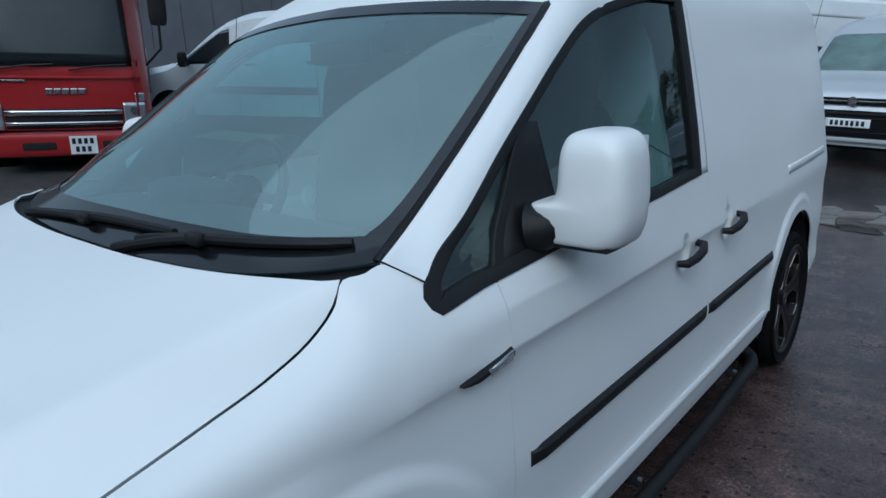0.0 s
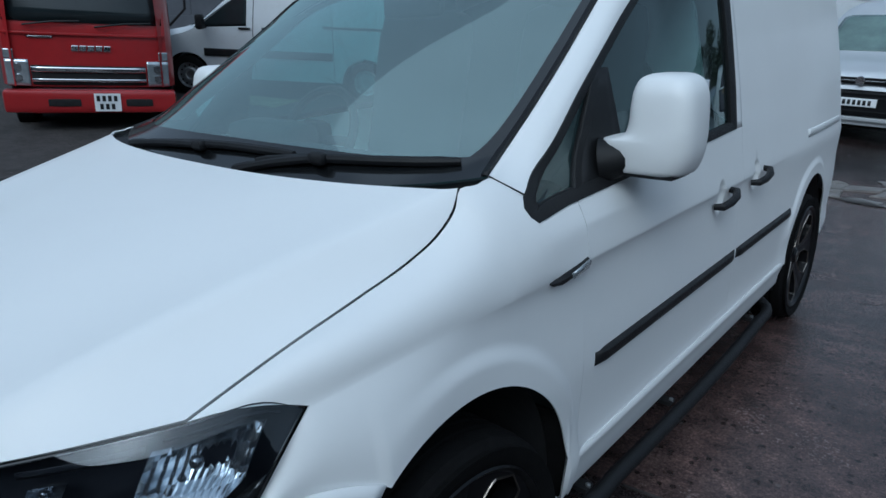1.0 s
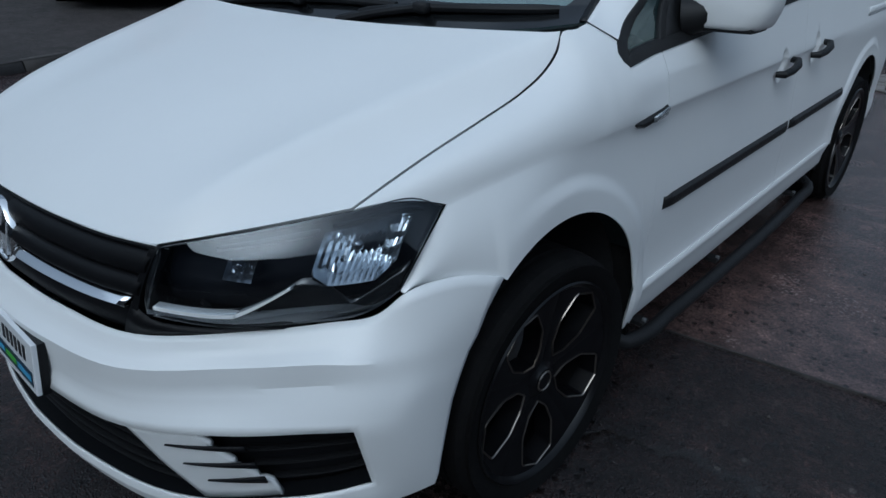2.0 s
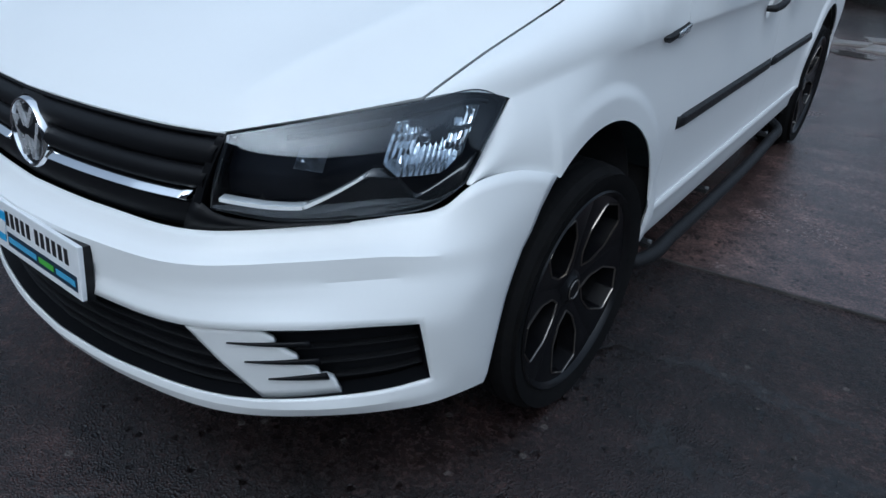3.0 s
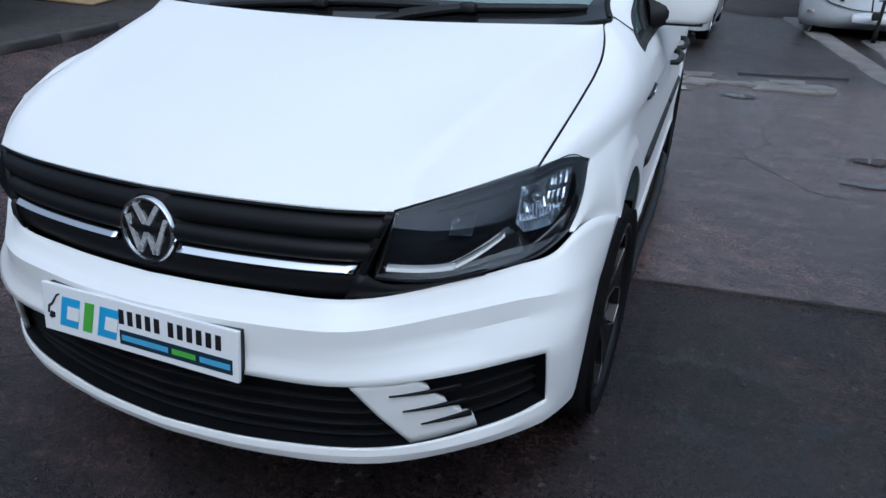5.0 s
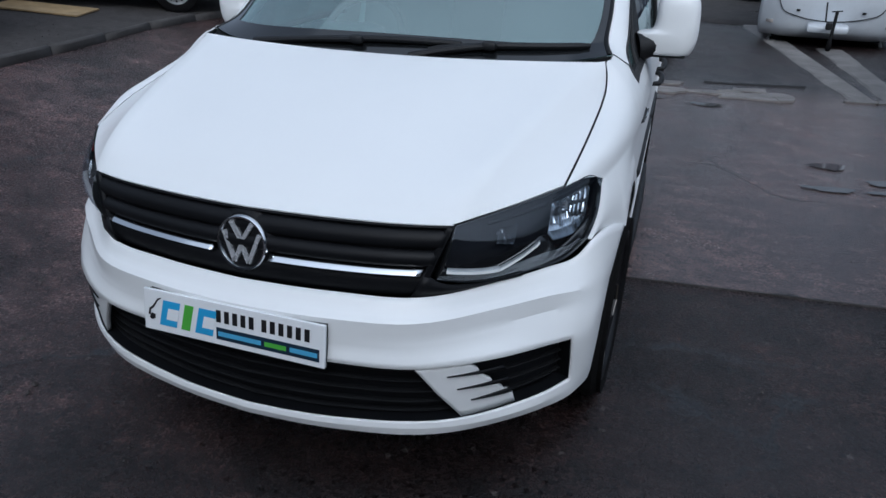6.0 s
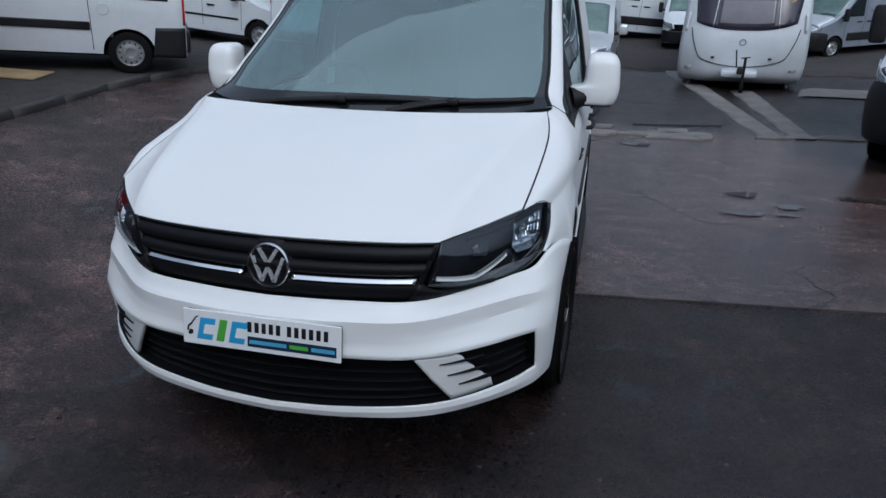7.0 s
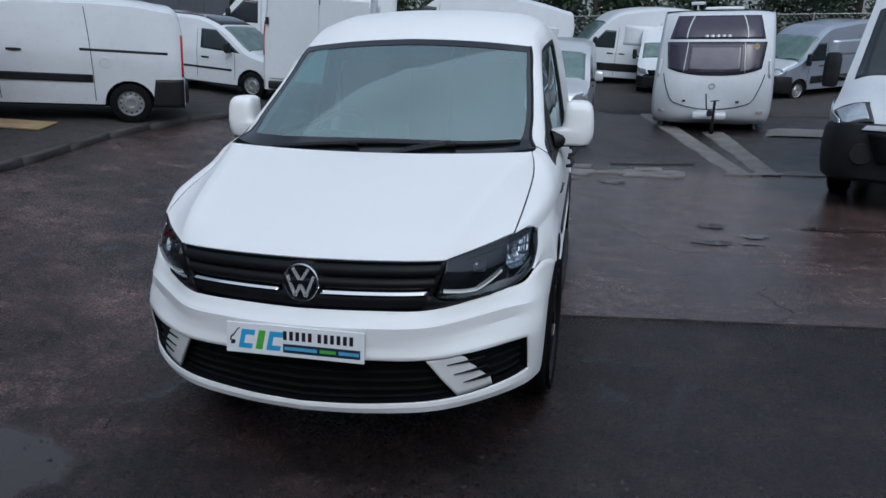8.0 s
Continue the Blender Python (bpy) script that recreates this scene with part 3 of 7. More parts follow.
BUMP_ROWS = [
    [(0, 0.085, 0.620), (0.25, 0.105, 0.622), (0.443, 0.150, 0.622), (0.60, 0.285, 0.630), (0.70, 0.385, 0.645), (0.762, 0.452, 0.662), (0.795, 0.490, 0.703), (0.828, 0.570, 0.712), (0.866, 0.672, 0.682)],
    [(0, 0.058, 0.590), (0.25, 0.080, 0.591), (0.445, 0.129, 0.592), (0.61, 0.262, 0.596), (0.71, 0.362, 0.608), (0.775, 0.440, 0.620), (0.812, 0.500, 0.636), (0.842, 0.578, 0.640), (0.858, 0.634, 0.625)],
    [(0, 0.038, 0.563), (0.25, 0.058, 0.563), (0.447, 0.108, 0.563), (0.62, 0.245, 0.571), (0.72, 0.343, 0.580), (0.785, 0.430, 0.579), (0.820, 0.500, 0.586), (0.842, 0.565, 0.586), (0.853, 0.612, 0.578)],
    [(0, 0.048, 0.532), (0.25, 0.068, 0.532), (0.447, 0.119, 0.532), (0.62, 0.253, 0.539), (0.72, 0.353, 0.548), (0.785, 0.432, 0.553), (0.820, 0.495, 0.556), (0.840, 0.555, 0.554), (0.849, 0.592, 0.548)],
    [(0, 0.046, 0.502), (0.25, 0.066, 0.502), (0.450, 0.113, 0.502), (0.63, 0.243, 0.508), (0.73, 0.335, 0.510), (0.790, 0.410, 0.512), (0.822, 0.470, 0.512), (0.840, 0.530, 0.510), (0.847, 0.570, 0.504)],
    [(0, 0.026, 0.464), (0.25, 0.044, 0.463), (0.454, 0.088, 0.462), (0.64, 0.208, 0.466), (0.735, 0.300, 0.469), (0.786, 0.358, 0.470), (0.818, 0.430, 0.468), (0.838, 0.500, 0.462), (0.845, 0.550, 0.455)],
    [(0, 0.036, 0.366), (0.25, 0.056, 0.370), (0.50, 0.118, 0.376), (0.66, 0.230, 0.386), (0.745, 0.318, 0.392), (0.790, 0.372, 0.397), (0.818, 0.436, 0.396), (0.837, 0.500, 0.390), (0.842, 0.535, 0.384)],
    [(0, 0.050, 0.272), (0.25, 0.070, 0.278), (0.549, 0.158, 0.293), (0.672, 0.254, 0.304), (0.750, 0.330, 0.317), (0.792, 0.386, 0.327), (0.815, 0.440, 0.326), (0.833, 0.495, 0.320), (0.838, 0.524, 0.314)],
    [(0, 0.046, 0.258), (0.25, 0.066, 0.262), (0.52, 0.140, 0.272), (0.670, 0.245, 0.280), (0.752, 0.330, 0.287), (0.796, 0.392, 0.292), (0.816, 0.442, 0.290), (0.832, 0.495, 0.286), (0.836, 0.520, 0.282)],
    [(0, 0.052, 0.240), (0.25, 0.072, 0.243), (0.50, 0.136, 0.250), (0.660, 0.250, 0.256), (0.746, 0.336, 0.260), (0.792, 0.396, 0.263), (0.812, 0.444, 0.262), (0.828, 0.495, 0.260), (0.832, 0.515, 0.258)],
    [(0, 0.085, 0.226), (0.25, 0.105, 0.228), (0.48, 0.165, 0.233), (0.635, 0.275, 0.238), (0.72, 0.360, 0.242), (0.765, 0.415, 0.245), (0.788, 0.455, 0.246), (0.806, 0.498, 0.246), (0.812, 0.512, 0.246)],
    [(0, 0.250, 0.222), (0.25, 0.260, 0.223), (0.45, 0.300, 0.226), (0.58, 0.370, 0.230), (0.65, 0.420, 0.233), (0.70, 0.450, 0.236), (0.72, 0.475, 0.238), (0.735, 0.505, 0.240), (0.74, 0.512, 0.240)],
]
FULL = {0: (0.003, 0.010, 0.010, 0.006), 1: (0.006, 0.018, 0.020, 0.010), 2: (0.008, 0.022, 0.024, 0.012), 3: (0.008, 0.022, 0.024, 0.012),
        4: (0.006, 0.018, 0.022, 0.011), 5: (0.0, 0.004, 0.016, 0.009), 6: (0.0, 0.002, 0.012, 0.007), 7: (0.0, 0.0, 0.008, 0.005)}
for j_, outs_ in FULL.items():
    for i_, d_ in zip((4, 5, 6, 7), outs_):
        x_, y_, z_ = BUMP_ROWS[j_][i_]
        BUMP_ROWS[j_][i_] = (x_ + 0.5 * d_, y_ - 0.85 * d_, z_)
# the face under the fold is nearly upright
for j_, d_ in ((3, -0.010), (4, -0.009)):
    BUMP_ROWS[j_] = [(x_, y_ + d_ * min(1.0, (8 - i_) / 3), z_) for i_, (x_, y_, z_) in enumerate(BUMP_ROWS[j_])]
BUMP_ROWS[2] = [(x_, y_ + 0.001, z_ + 0.011 * min(1.0, (8 - i_) / 2)) for i_, (x_, y_, z_) in enumerate(BUMP_ROWS[2])]
NCOL = 8
SUB = 6


def bump_col(row):
    """Points along one row, the same number between each pair of control columns."""
    p = np.array(row, float)
    out = []
    d = np.maximum(np.linalg.norm(np.diff(p, axis=0), axis=1), 1e-6)
    s = np.concatenate([[0], np.cumsum(d)])
    fine = smooth_curve(row, 2001)
    fs = np.concatenate([[0], np.cumsum(np.linalg.norm(np.diff(fine, axis=0), axis=1))])
    fs *= s[-1] / fs[-1]
    for i in range(len(d)):
        for k in range(SUB):
            q = s[i] + d[i] * k / SUB
            out.append([np.interp(q, fs, fine[:, a]) for a in range(3)])
    out.append(p[-1])
    return np.array(out)


BUMP = np.array([bump_col(r) for r in BUMP_ROWS])


def nose(u, v, inward=0.0):
    """A point of the bumper's surface: u counts control columns, v counts rows; inward: metres behind it."""
    def at(uu, vv):
        uu, vv = min(max(uu, 0), NCOL), min(max(vv, 0), len(BUMP) - 1)
        col = uu * SUB
        i = min(int(col), BUMP.shape[1] - 2)
        f = col - i
        line = BUMP[:, i] * (1 - f) + BUMP[:, i + 1] * f
        j = min(int(vv), len(BUMP) - 2)
        g = vv - j
        return line[j] * (1 - g) + line[j + 1] * g
    p = at(u, v)
    if inward:
        n = np.cross(at(u + 0.08, v) - at(u - 0.08, v), at(u, v + 0.08) - at(u, v - 0.08))
        n[2] *= 0.2
        n /= np.linalg.norm(n)
        if n[1] < 0:
            n = -n
        p = p + n * inward
    return p


def side_u(v):
    """Column at which the side intake ends."""
    return 5.0


def build_bumper():
    rows = []
    for j in range(len(BUMP) - 1):
        for k in range(3):
            rows.append(j + k / 3)
    rows.append(len(BUMP) - 1)
    us = np.arange(0, NCOL * SUB + 1) / SUB
    g = np.array([[nose(u, v) for u in us] for v in rows])
    whole = both(g)
    half = len(us) - 1

    def keep(j, i):
        v = (rows[j] + rows[j + 1]) / 2
        u = abs(i + 0.5 - half) / SUB
        return not (5.0 < v < 7.0 and u < side_u(v))
    bumper = part("bumper", grid_bm(whole, keep), M_WHITE, VAN, "white painted bumper with a folded upper ledge", solid=0.005, angle=21)
    # returns of the openings
    bm = bmesh.new()
    for v in (5.0, 7.0):
        add_grid(bm, np.array([[nose(abs(u), v, d) * ((1, 1, 1) if u >= 0 else (-1, 1, 1)) for u in np.linspace(-5, 5, 91)] for d in (0.0, 0.05)]))
    for s in (1, -1):
        add_grid(bm, np.array([[nose(5.0, v, d) * (s, 1, 1) for v in np.linspace(5, 7, 9)] for d in (0.0, 0.05)]))
    part("intake_surround", bm, M_GRILLE, bumper)

    # dark mesh panel behind the openings, with thin slats on it
    back = np.array([[nose(u, v, 0.045) for u in np.linspace(0, 5.0, 41)] for v in np.linspace(5, 7, 9)])
    lower = part("lower_grille", grid_bm(both(back)), M_GRILLE, bumper, "black lower grille with horizontal slats", solid=0.004)
    for v in (5.32, 5.72, 6.12, 6.52, 6.88):
        edge = 2.05 + 0.45 * (v - 5)
        us = np.linspace(-edge, edge, 61)
        bm = bmesh.new()
        prof = [(0.042, 0.07), (0.027, 0.012), (0.027, -0.012), (0.042, -0.05)]
        add_grid(bm, np.array([[nose(abs(u), v + dv, d) * ((1, 1, 1) if u >= 0 else (-1, 1, 1)) for u in us] for d, dv in prof]))
        part("slat", bm, M_PLASTIC, lower, solid=0.002)
    for s in (1, -1):
        for v in (5.30, 5.78, 6.24, 6.70):
            us = np.linspace(2.62 + 0.20 * (v - 5), 4.95, 24)
            bm = bmesh.new()
            prof = [(0.042, 0.07), (0.027, 0.012), (0.027, -0.012), (0.042, -0.05)]
            add_grid(bm, np.array([[nose(u, v + dv, d) * (s, 1, 1) for u in us] for d, dv in prof]))
            part("slat", bm, M_PLASTIC, lower, solid=0.002)
        # white blade between the openings, with three black points cut into it
        ends = [(0.04, 2.62), (0.15, 2.70), (0.21, 2.70), (0.22, 2.66), (0.40, 2.80), (0.46, 2.80), (0.47, 2.76), (0.63, 2.92), (0.70, 2.92), (0.71, 2.98), (0.76, 3.06), (1.0, 3.08)]
        vs = [5 + 2 * t for t in (0.04, 0.10, 0.15, 0.21, 0.22, 0.31, 0.40, 0.46, 0.47, 0.55, 0.63, 0.70, 0.71, 0.76, 0.87, 1.0)]
        g = np.array([[nose(2.0 + 0.04 * (v - 5) + (lerp_table((v - 5) / 2, ends) - 2.0 - 0.04 * (v - 5)) * k / 14, v, 0.003 + 0.004 * (k / 14)) * (s, 1, 1) for k in range(15)] for v in vs])
        blade = part("intake_blade", grid_bm(g, flip=s > 0), M_WHITE, bumper, "white blade with three cut points", solid=0.012)
        for u0, v0, v1, v2 in ((2.30, 5.36, 5.30, 5.45), (2.32, 5.86, 5.79, 5.95), (2.40, 6.36, 6.25, 6.43)):
            end = 3.02
            a = [nose(u0 + (end - u0) * k / 8, v0 + (v1 - v0) * k / 8, 0.0005) * (s, 1, 1) for k in range(9)]
            b = [nose(u0 + (end - u0) * k / 8, v0 + 0.01 + (v2 - v0) * k / 8, 0.0005) * (s, 1, 1) for k in range(9)]
            part("cut_point", grid_bm([a, b]), M_GRILLE, blade, solid=0.004)
    # inner dark box so that nothing shows through
    part("bumper_core", box_bm((-0.62, 0.30, 0.25), (0.62, 0.42, 0.60)), M_DARK, bumper)
    return bumper


build_bumper()


def face(t, s):
    """The upright front between hood edge and bumper: t from the centre (0) to the lamp's inner end (1), s from top (0) to bottom (1)."""
    a = smooth_curve(HOOD_EDGE, 101)[int(round(t * 100))]
    b = smooth_curve([(0, 0.085, 0.621), (0.25, 0.105, 0.622), (0.36, 0.126, 0.622), (0.443, 0.150, 0.622)], 101)[int(round(t * 100))]
    p = a + (b - a) * s
    p[1] -= 0.012 * math.sin(math.pi * s)
    return p


def build_grille():
    ts = np.linspace(0, 1, 33)
    back = np.array([[face(t, s) + (0, 0.035, 0) for t in ts] for s in np.linspace(0, 1, 7)])
    grille = part("grille", grid_bm(both(back)), M_DARK, VAN, "satin black grille with two bars", solid=0.006)
    for s0, s1, depth in ((0.01, 0.06, 0.010), (0.08, 0.33, 0.014), (0.35, 0.565, 0.014), (0.685, 1.0, 0.010)):
        rows = []
        for k in range(9):
            a = k / 8
            s = s0 + (s1 - s0) * a
            lift = depth * math.sin(math.pi * a) ** 0.6
            rows.append([face(t, s) + (0, 0.014 - lift, 0) for t in ts])
        rows = [[p + (0, 0.03, 0) for p in rows[0]]] + rows + [[p + (0, 0.03, 0) for p in rows[-1]]]
        part("bar", grid_bm(both(np.array(rows))), M_GRILLE, grille, solid=0.002)
    for s in (1, -1):
        rows = []
        for k, d in ((0.582, 0.018), (0.590, 0.006), (0.620, 0.000), (0.648, -0.006), (0.658, -0.004), (0.664, 0.016)):
            rows.append([(face(t, k) + (0, d, 0)) * (s, 1, 1) for t in np.linspace(0.17, 0.955, 26)])
        part("chrome_strip", grid_bm(rows), M_CHROME, grille, "bright chrome strip", solid=0.002)
    for s in (1, -1):
        rows = []
        for t, d in ((0.962, 0.020), (0.966, 0.006), (0.985, 0.002), (1.0, 0.004), (1.0, 0.030)):
            rows.append([(face(t, k) + (0.004 if t == 1.0 else 0, d, 0)) * (s, 1, 1) for k in np.linspace(0, 1, 12)])
        part("end_frame", grid_bm(rows), M_GRILLE, grille, solid=0.003)
        low = np.array([nose(u, 0.0) for u in np.linspace(1.9, 3.35, 14)]) + (0, -0.001, 0.001)
        up = smooth_curve([(0.455, 0.158, 0.690), (0.480, 0.166, 0.666), (0.545, 0.228, 0.641), (0.62, 0.300, 0.640), (0.66, 0.340, 0.640)], 14) + (0, -0.003, 0.002)
        part("lower_wedge", grid_bm(np.array([low, low * 0.5 + up * 0.5 + (0.003, -0.004, 0), up]) * (s, 1, 1)), M_GRILLE, grille, solid=0.004)
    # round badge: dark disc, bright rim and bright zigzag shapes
    m = Matrix.Translation((0.003, 0.108, 0.711)) @ Matrix.Rotation(radians(90 - 8), 4, 'X')
    disc = lathe_bm([(0.0, 0.0), (0.0, 0.060), (-0.012, 0.072), (-0.03, 0.072)], 48, 'z')
    bmesh.ops.transform(disc, matrix=m @ Matrix.Translation((0, 0, 0.012)), verts=disc.verts)
    badge = part("badge", disc, M_GLOSSBLACK, grille, "round badge with a bright emblem on black")
    seat = lathe_bm([(0.006, 0.068), (0.006, 0.074), (-0.004, 0.088), (-0.03, 0.090)], 48, 'z')
    bmesh.ops.transform(seat, matrix=m, verts=seat.verts)
    part("badge_seat", seat, M_GRILLE, badge)
    ring = lathe_bm([(0.010, 0.060), (0.018, 0.063), (0.019, 0.067), (0.014, 0.071), (0.0, 0.072)], 48, 'z')
    bmesh.ops.transform(ring, matrix=m, verts=ring.verts)
    part("badge_rim", ring, M_CHROME, badge, "chrome rim")

    def stroke(a, b, w=0.0054):
        a, b = Vector((*a, 0)), Vector((*b, 0))
        d = (b - a).normalized()
        n = Vector((-d.y, d.x, 0)) * w
        return [(a + n)[:2], (a - n)[:2], (b - n)[:2], (b + n)[:2]]
    for a, b in (((-0.030, 0.052), (-0.002, 0.008)), ((0.030, 0.052), (0.002, 0.008)), ((-0.050, 0.026), (-0.020, -0.048)), ((0.050, 0.026), (0.020, -0.048)), ((-0.020, -0.048), (0.0, -0.004)), ((0.020, -0.048), (0.0, -0.004))):
        part("emblem_stroke", slab_bm(stroke(a, b), 0.006, m @ Matrix.Translation((0, 0, 0.012))), M_BRUSHED, badge, smooth=False)


build_grille()


def build_hood():
    crease = [(0.509, 0.196, 0.804), (0.520, 0.25, 0.852), (0.545, 0.345, 0.898), (0.590, 0.52, 0.953), (0.635, 0.72, 1.004), (0.675, 0.90, 1.048), (0.700, 1.008, 1.0755)]
    c0 = [(0, 0.118, 0.802), (0, 0.20, 0.852), (0, 0.36, 0.920), (0, 0.55, 0.978), (0, 0.75, 1.028), (0, 0.918, 1.064)]
    c1 = [(0.25, 0.136, 0.802), (0.25, 0.215, 0.850), (0.25, 0.37, 0.916), (0.25, 0.555, 0.974), (0.26, 0.75, 1.026), (0.27, 0.920, 1.067)]
    c2 = [(0.42, 0.166, 0.803), (0.43, 0.25, 0.856), (0.45, 0.40, 0.912), (0.47, 0.57, 0.964), (0.49, 0.76, 1.018), (0.52, 0.948, 1.073)]
    c3 = [(0.615, 0.31, 0.827), (0.635, 0.42, 0.876), (0.665, 0.58, 0.926), (0.690, 0.74, 0.974), (0.712, 0.90, 1.024), (0.716, 1.018, 1.0765)]
    cols = [smooth_curve(c, 29) for c in (c0, c1, c2, crease, c3)] + [smooth_curve([(p[0] - 0.003, p[1], p[2] + 0.001) for p in GAP], 29)]
    cols = np.array(cols)
    g = np.array([np.concatenate([smooth_curve(cols[:4, j], 16), smooth_curve(cols[3:, j], 9)[1:]]) for j in range(29)])
    hood = part("hood", grid_bm(both(g)), M_WHITE, VAN, "smooth white bonnet with soft side creases", solid=0.006, angle=70)
    # folded lip at the front
    lip = np.array([smooth_curve(HOOD_EDGE, 40) + (0, 0.002 + 0.02 * k, 0.002 - 0.014 * k) for k in range(2)])
    part("hood_lip", grid_bm(both(lip)), M_WHITE, hood, solid=0.003)
    # the dark cavity under it
    part("engine_bay", box_bm((-0.66, 0.62, 0.30), (0.66, 1.05, 0.90)), M_DARK, VAN)
    part("front_panel", box_bm((-0.50, 0.26, 0.30), (0.50, 0.34, 0.78)), M_DARK, VAN)


build_hood()


def build_fender(s):
    up = GAP + [(0.743, 1.065, 1.080), (0.745, 1.095, 1.087), (0.760, 1.130, 1.081)]
    up += [(side_x(y, z) - (0.003 if y < 1.2 else 0.0), y, z) for y, z in ((1.160, 1.066), (1.157, 1.050), (1.158, 1.036), (1.172, 1.026), (1.235, 1.026), (1.3145, 1.030))]
    up = [(p[0] + (0.003 if p[1] < 1.05 else 0.0), p[1], p[2]) for p in up]
    low = [(0.800, 0.588, 0.836), (0.822, 0.67, 0.853), (0.840, 0.78, 0.866), (0.850, 0.88, 0.873), (0.854, 0.94, 0.876), (0.857, 0.99, 0.878), (0.860, 1.03, 0.879)]
    low += [(0.860 + 0.006 * (y - 1.03) / 0.28, y, 0.880 + 0.003 * (y - 1.03) / 0.28) for y in (1.055, 1.085, 1.11, 1.135, 1.15, 1.165, 1.19, 1.25, 1.3145)]
    cols = []
    for k, (a, b) in enumerate(zip(up, low)):
        a, b = np.array(a), np.array(b)
        d = b - a
        nrm = np.array((-d[2], 0, d[0]))
        nrm = nrm / max(np.linalg.norm(nrm), 1e-6)
        swell = lerp_table(k, [(0, 0.012), (1, 0.028), (3, 0.035), (6, 0.030), (9, 0.026), (15, 0.020)])
        w = min(1, max(0, (k - 6) / 5))
        col = []
        for f in (0, 0.25, 0.5, 0.75, 1):
            m = a * (1 - f) + b * f + nrm * swell * 4 * f * (1 - f)
            if 0 < f < 1:
                m[0] = m[0] * (1 - w) + side_x(m[1], m[2]) * w
            col.append(m)
        cols.append(col)
    g = net([[c[k] for c in cols] for k in range(5)], 72, 11)
    rim = g[-1]

    def bottom(y):
        if y < 0.673:
            return lerp_table(y, [(0.478, 0.700), (0.52, 0.706), (0.57, 0.709), (0.62, 0.700), (0.673, 0.679)])
        return max(arch_z(y, FRONT_HUB), 0.34) if y < 1.2605 else 0.275
    seam_x = [(0.478, 0.789), (0.49, 0.796), (0.57, 0.829), (0.62, 0.848), (0.673, 0.867)]
    heads = [np.array((x, y, z)) for x, y, z in ((0.789, 0.480, 0.704), (0.791, 0.505, 0.733), (0.793, 0.530, 0.764), (0.796, 0.556, 0.797))] + list(rim)
    nz = 34
    cols = []
    for top in heads:
        y = float(top[1])
        z0 = bottom(y)
        x0 = lerp_table(y, seam_x) if y < 0.673 else side_x(y, z0)
        k = min(1, max(0, (y - 0.62) / 0.35))
        k = k * k * (3 - 2 * k)
        col = []
        for q in range(nz):
            t = q / (nz - 1)
            z = z0 + (top[2] - z0) * t
            plain = x0 + (top[0] - x0) * t + 0.010 * math.sin(math.pi * t)
            full = side_x(y, z)
            full += (top[0] - side_x(y, top[2])) * t * t
            col.append((plain * (1 - k) + full * k, y, z))
        cols.append(col)
    h = np.array(cols).transpose(1, 0, 2)
    bm = bmesh.new()
    add_grid(bm, g * (s, 1, 1))
    add_grid(bm, h * (s, 1, 1))
    bmesh.ops.remove_doubles(bm, verts=bm.verts, dist=0.0006)
    bmesh.ops.recalc_face_normals(bm, faces=bm.faces)
    if sum(f.normal.x * s for f in bm.faces) < 0:
        bmesh.ops.reverse_faces(bm, faces=bm.faces)
    wing = part("fender", bm, M_WHITE, VAN, "white front wing with rounded arch", angle=80)
    sk = wing.modifiers.new("skin", 'SOLIDIFY')
    sk.thickness, sk.offset = 0.004, -1.0
    sk = wing.modifiers.new("crisp", 'EDGE_SPLIT')
    sk.split_angle = radians(75)
    # side repeater: black wedge with a clear lens
    bx = []
    for k, (y0, z0, z1) in enumerate(((1.158, 0.871, 0.876), (1.180, 0.860, 0.880), (1.215, 0.853, 0.885), (1.304, 0.866, 0.897), (1.308, 0.868, 0.897))):
        bx.append((y0, z0, z1))
    g2 = np.array([[(s * (side_x(y, z0 + (z1 - z0) * k / 3) + (0.009 if 0 < k < 3 else -0.002)), y, z0 + (z1 - z0) * k / 3) for y, z0, z1 in bx] for k in range(4)])
    rep = part("side_repeater", grid_bm(g2), M_PLASTIC, wing, "black side indicator with clear lens", solid=0.004)
    g3 = np.array([[(s * (side_x(y, z) + 0.012), y, z) for y, z in row] for row in (((1.238, 0.864), (1.27, 0.868), (1.301, 0.873)), ((1.226, 0.880), (1.26, 0.886), (1.301, 0.893)))])
    part("repeater_lens", grid_bm(g3), M_LENS, rep, "clear lens", solid=0.004)
    # arch liner and flap
    rows = []
    for x in (0.805, 0.60, 0.45):
        rows.append([(s * x, FRONT_HUB + 0.392 * math.cos(t), 0.33 + 0.410 * math.sin(t)) for t in np.linspace(-0.25, math.pi + 0.25, 30)])
    part("arch_liner", grid_bm(rows), M_DARK, wing, solid=0.004)
    bm = bmesh.new()
    add_grid(bm, np.array([[(s * x, 1.262 + 0.022 * k, z) for x in (0.60, 0.75, 0.856)] for z, k in ((0.52, 0), (0.44, 0.6), (0.34, 1), (0.25, 1.2))]))
    part("mud_flap", bm, M_RUBBER, wing, solid=0.012)
    return wing


for s_ in (1, -1):
    build_fender(s_)


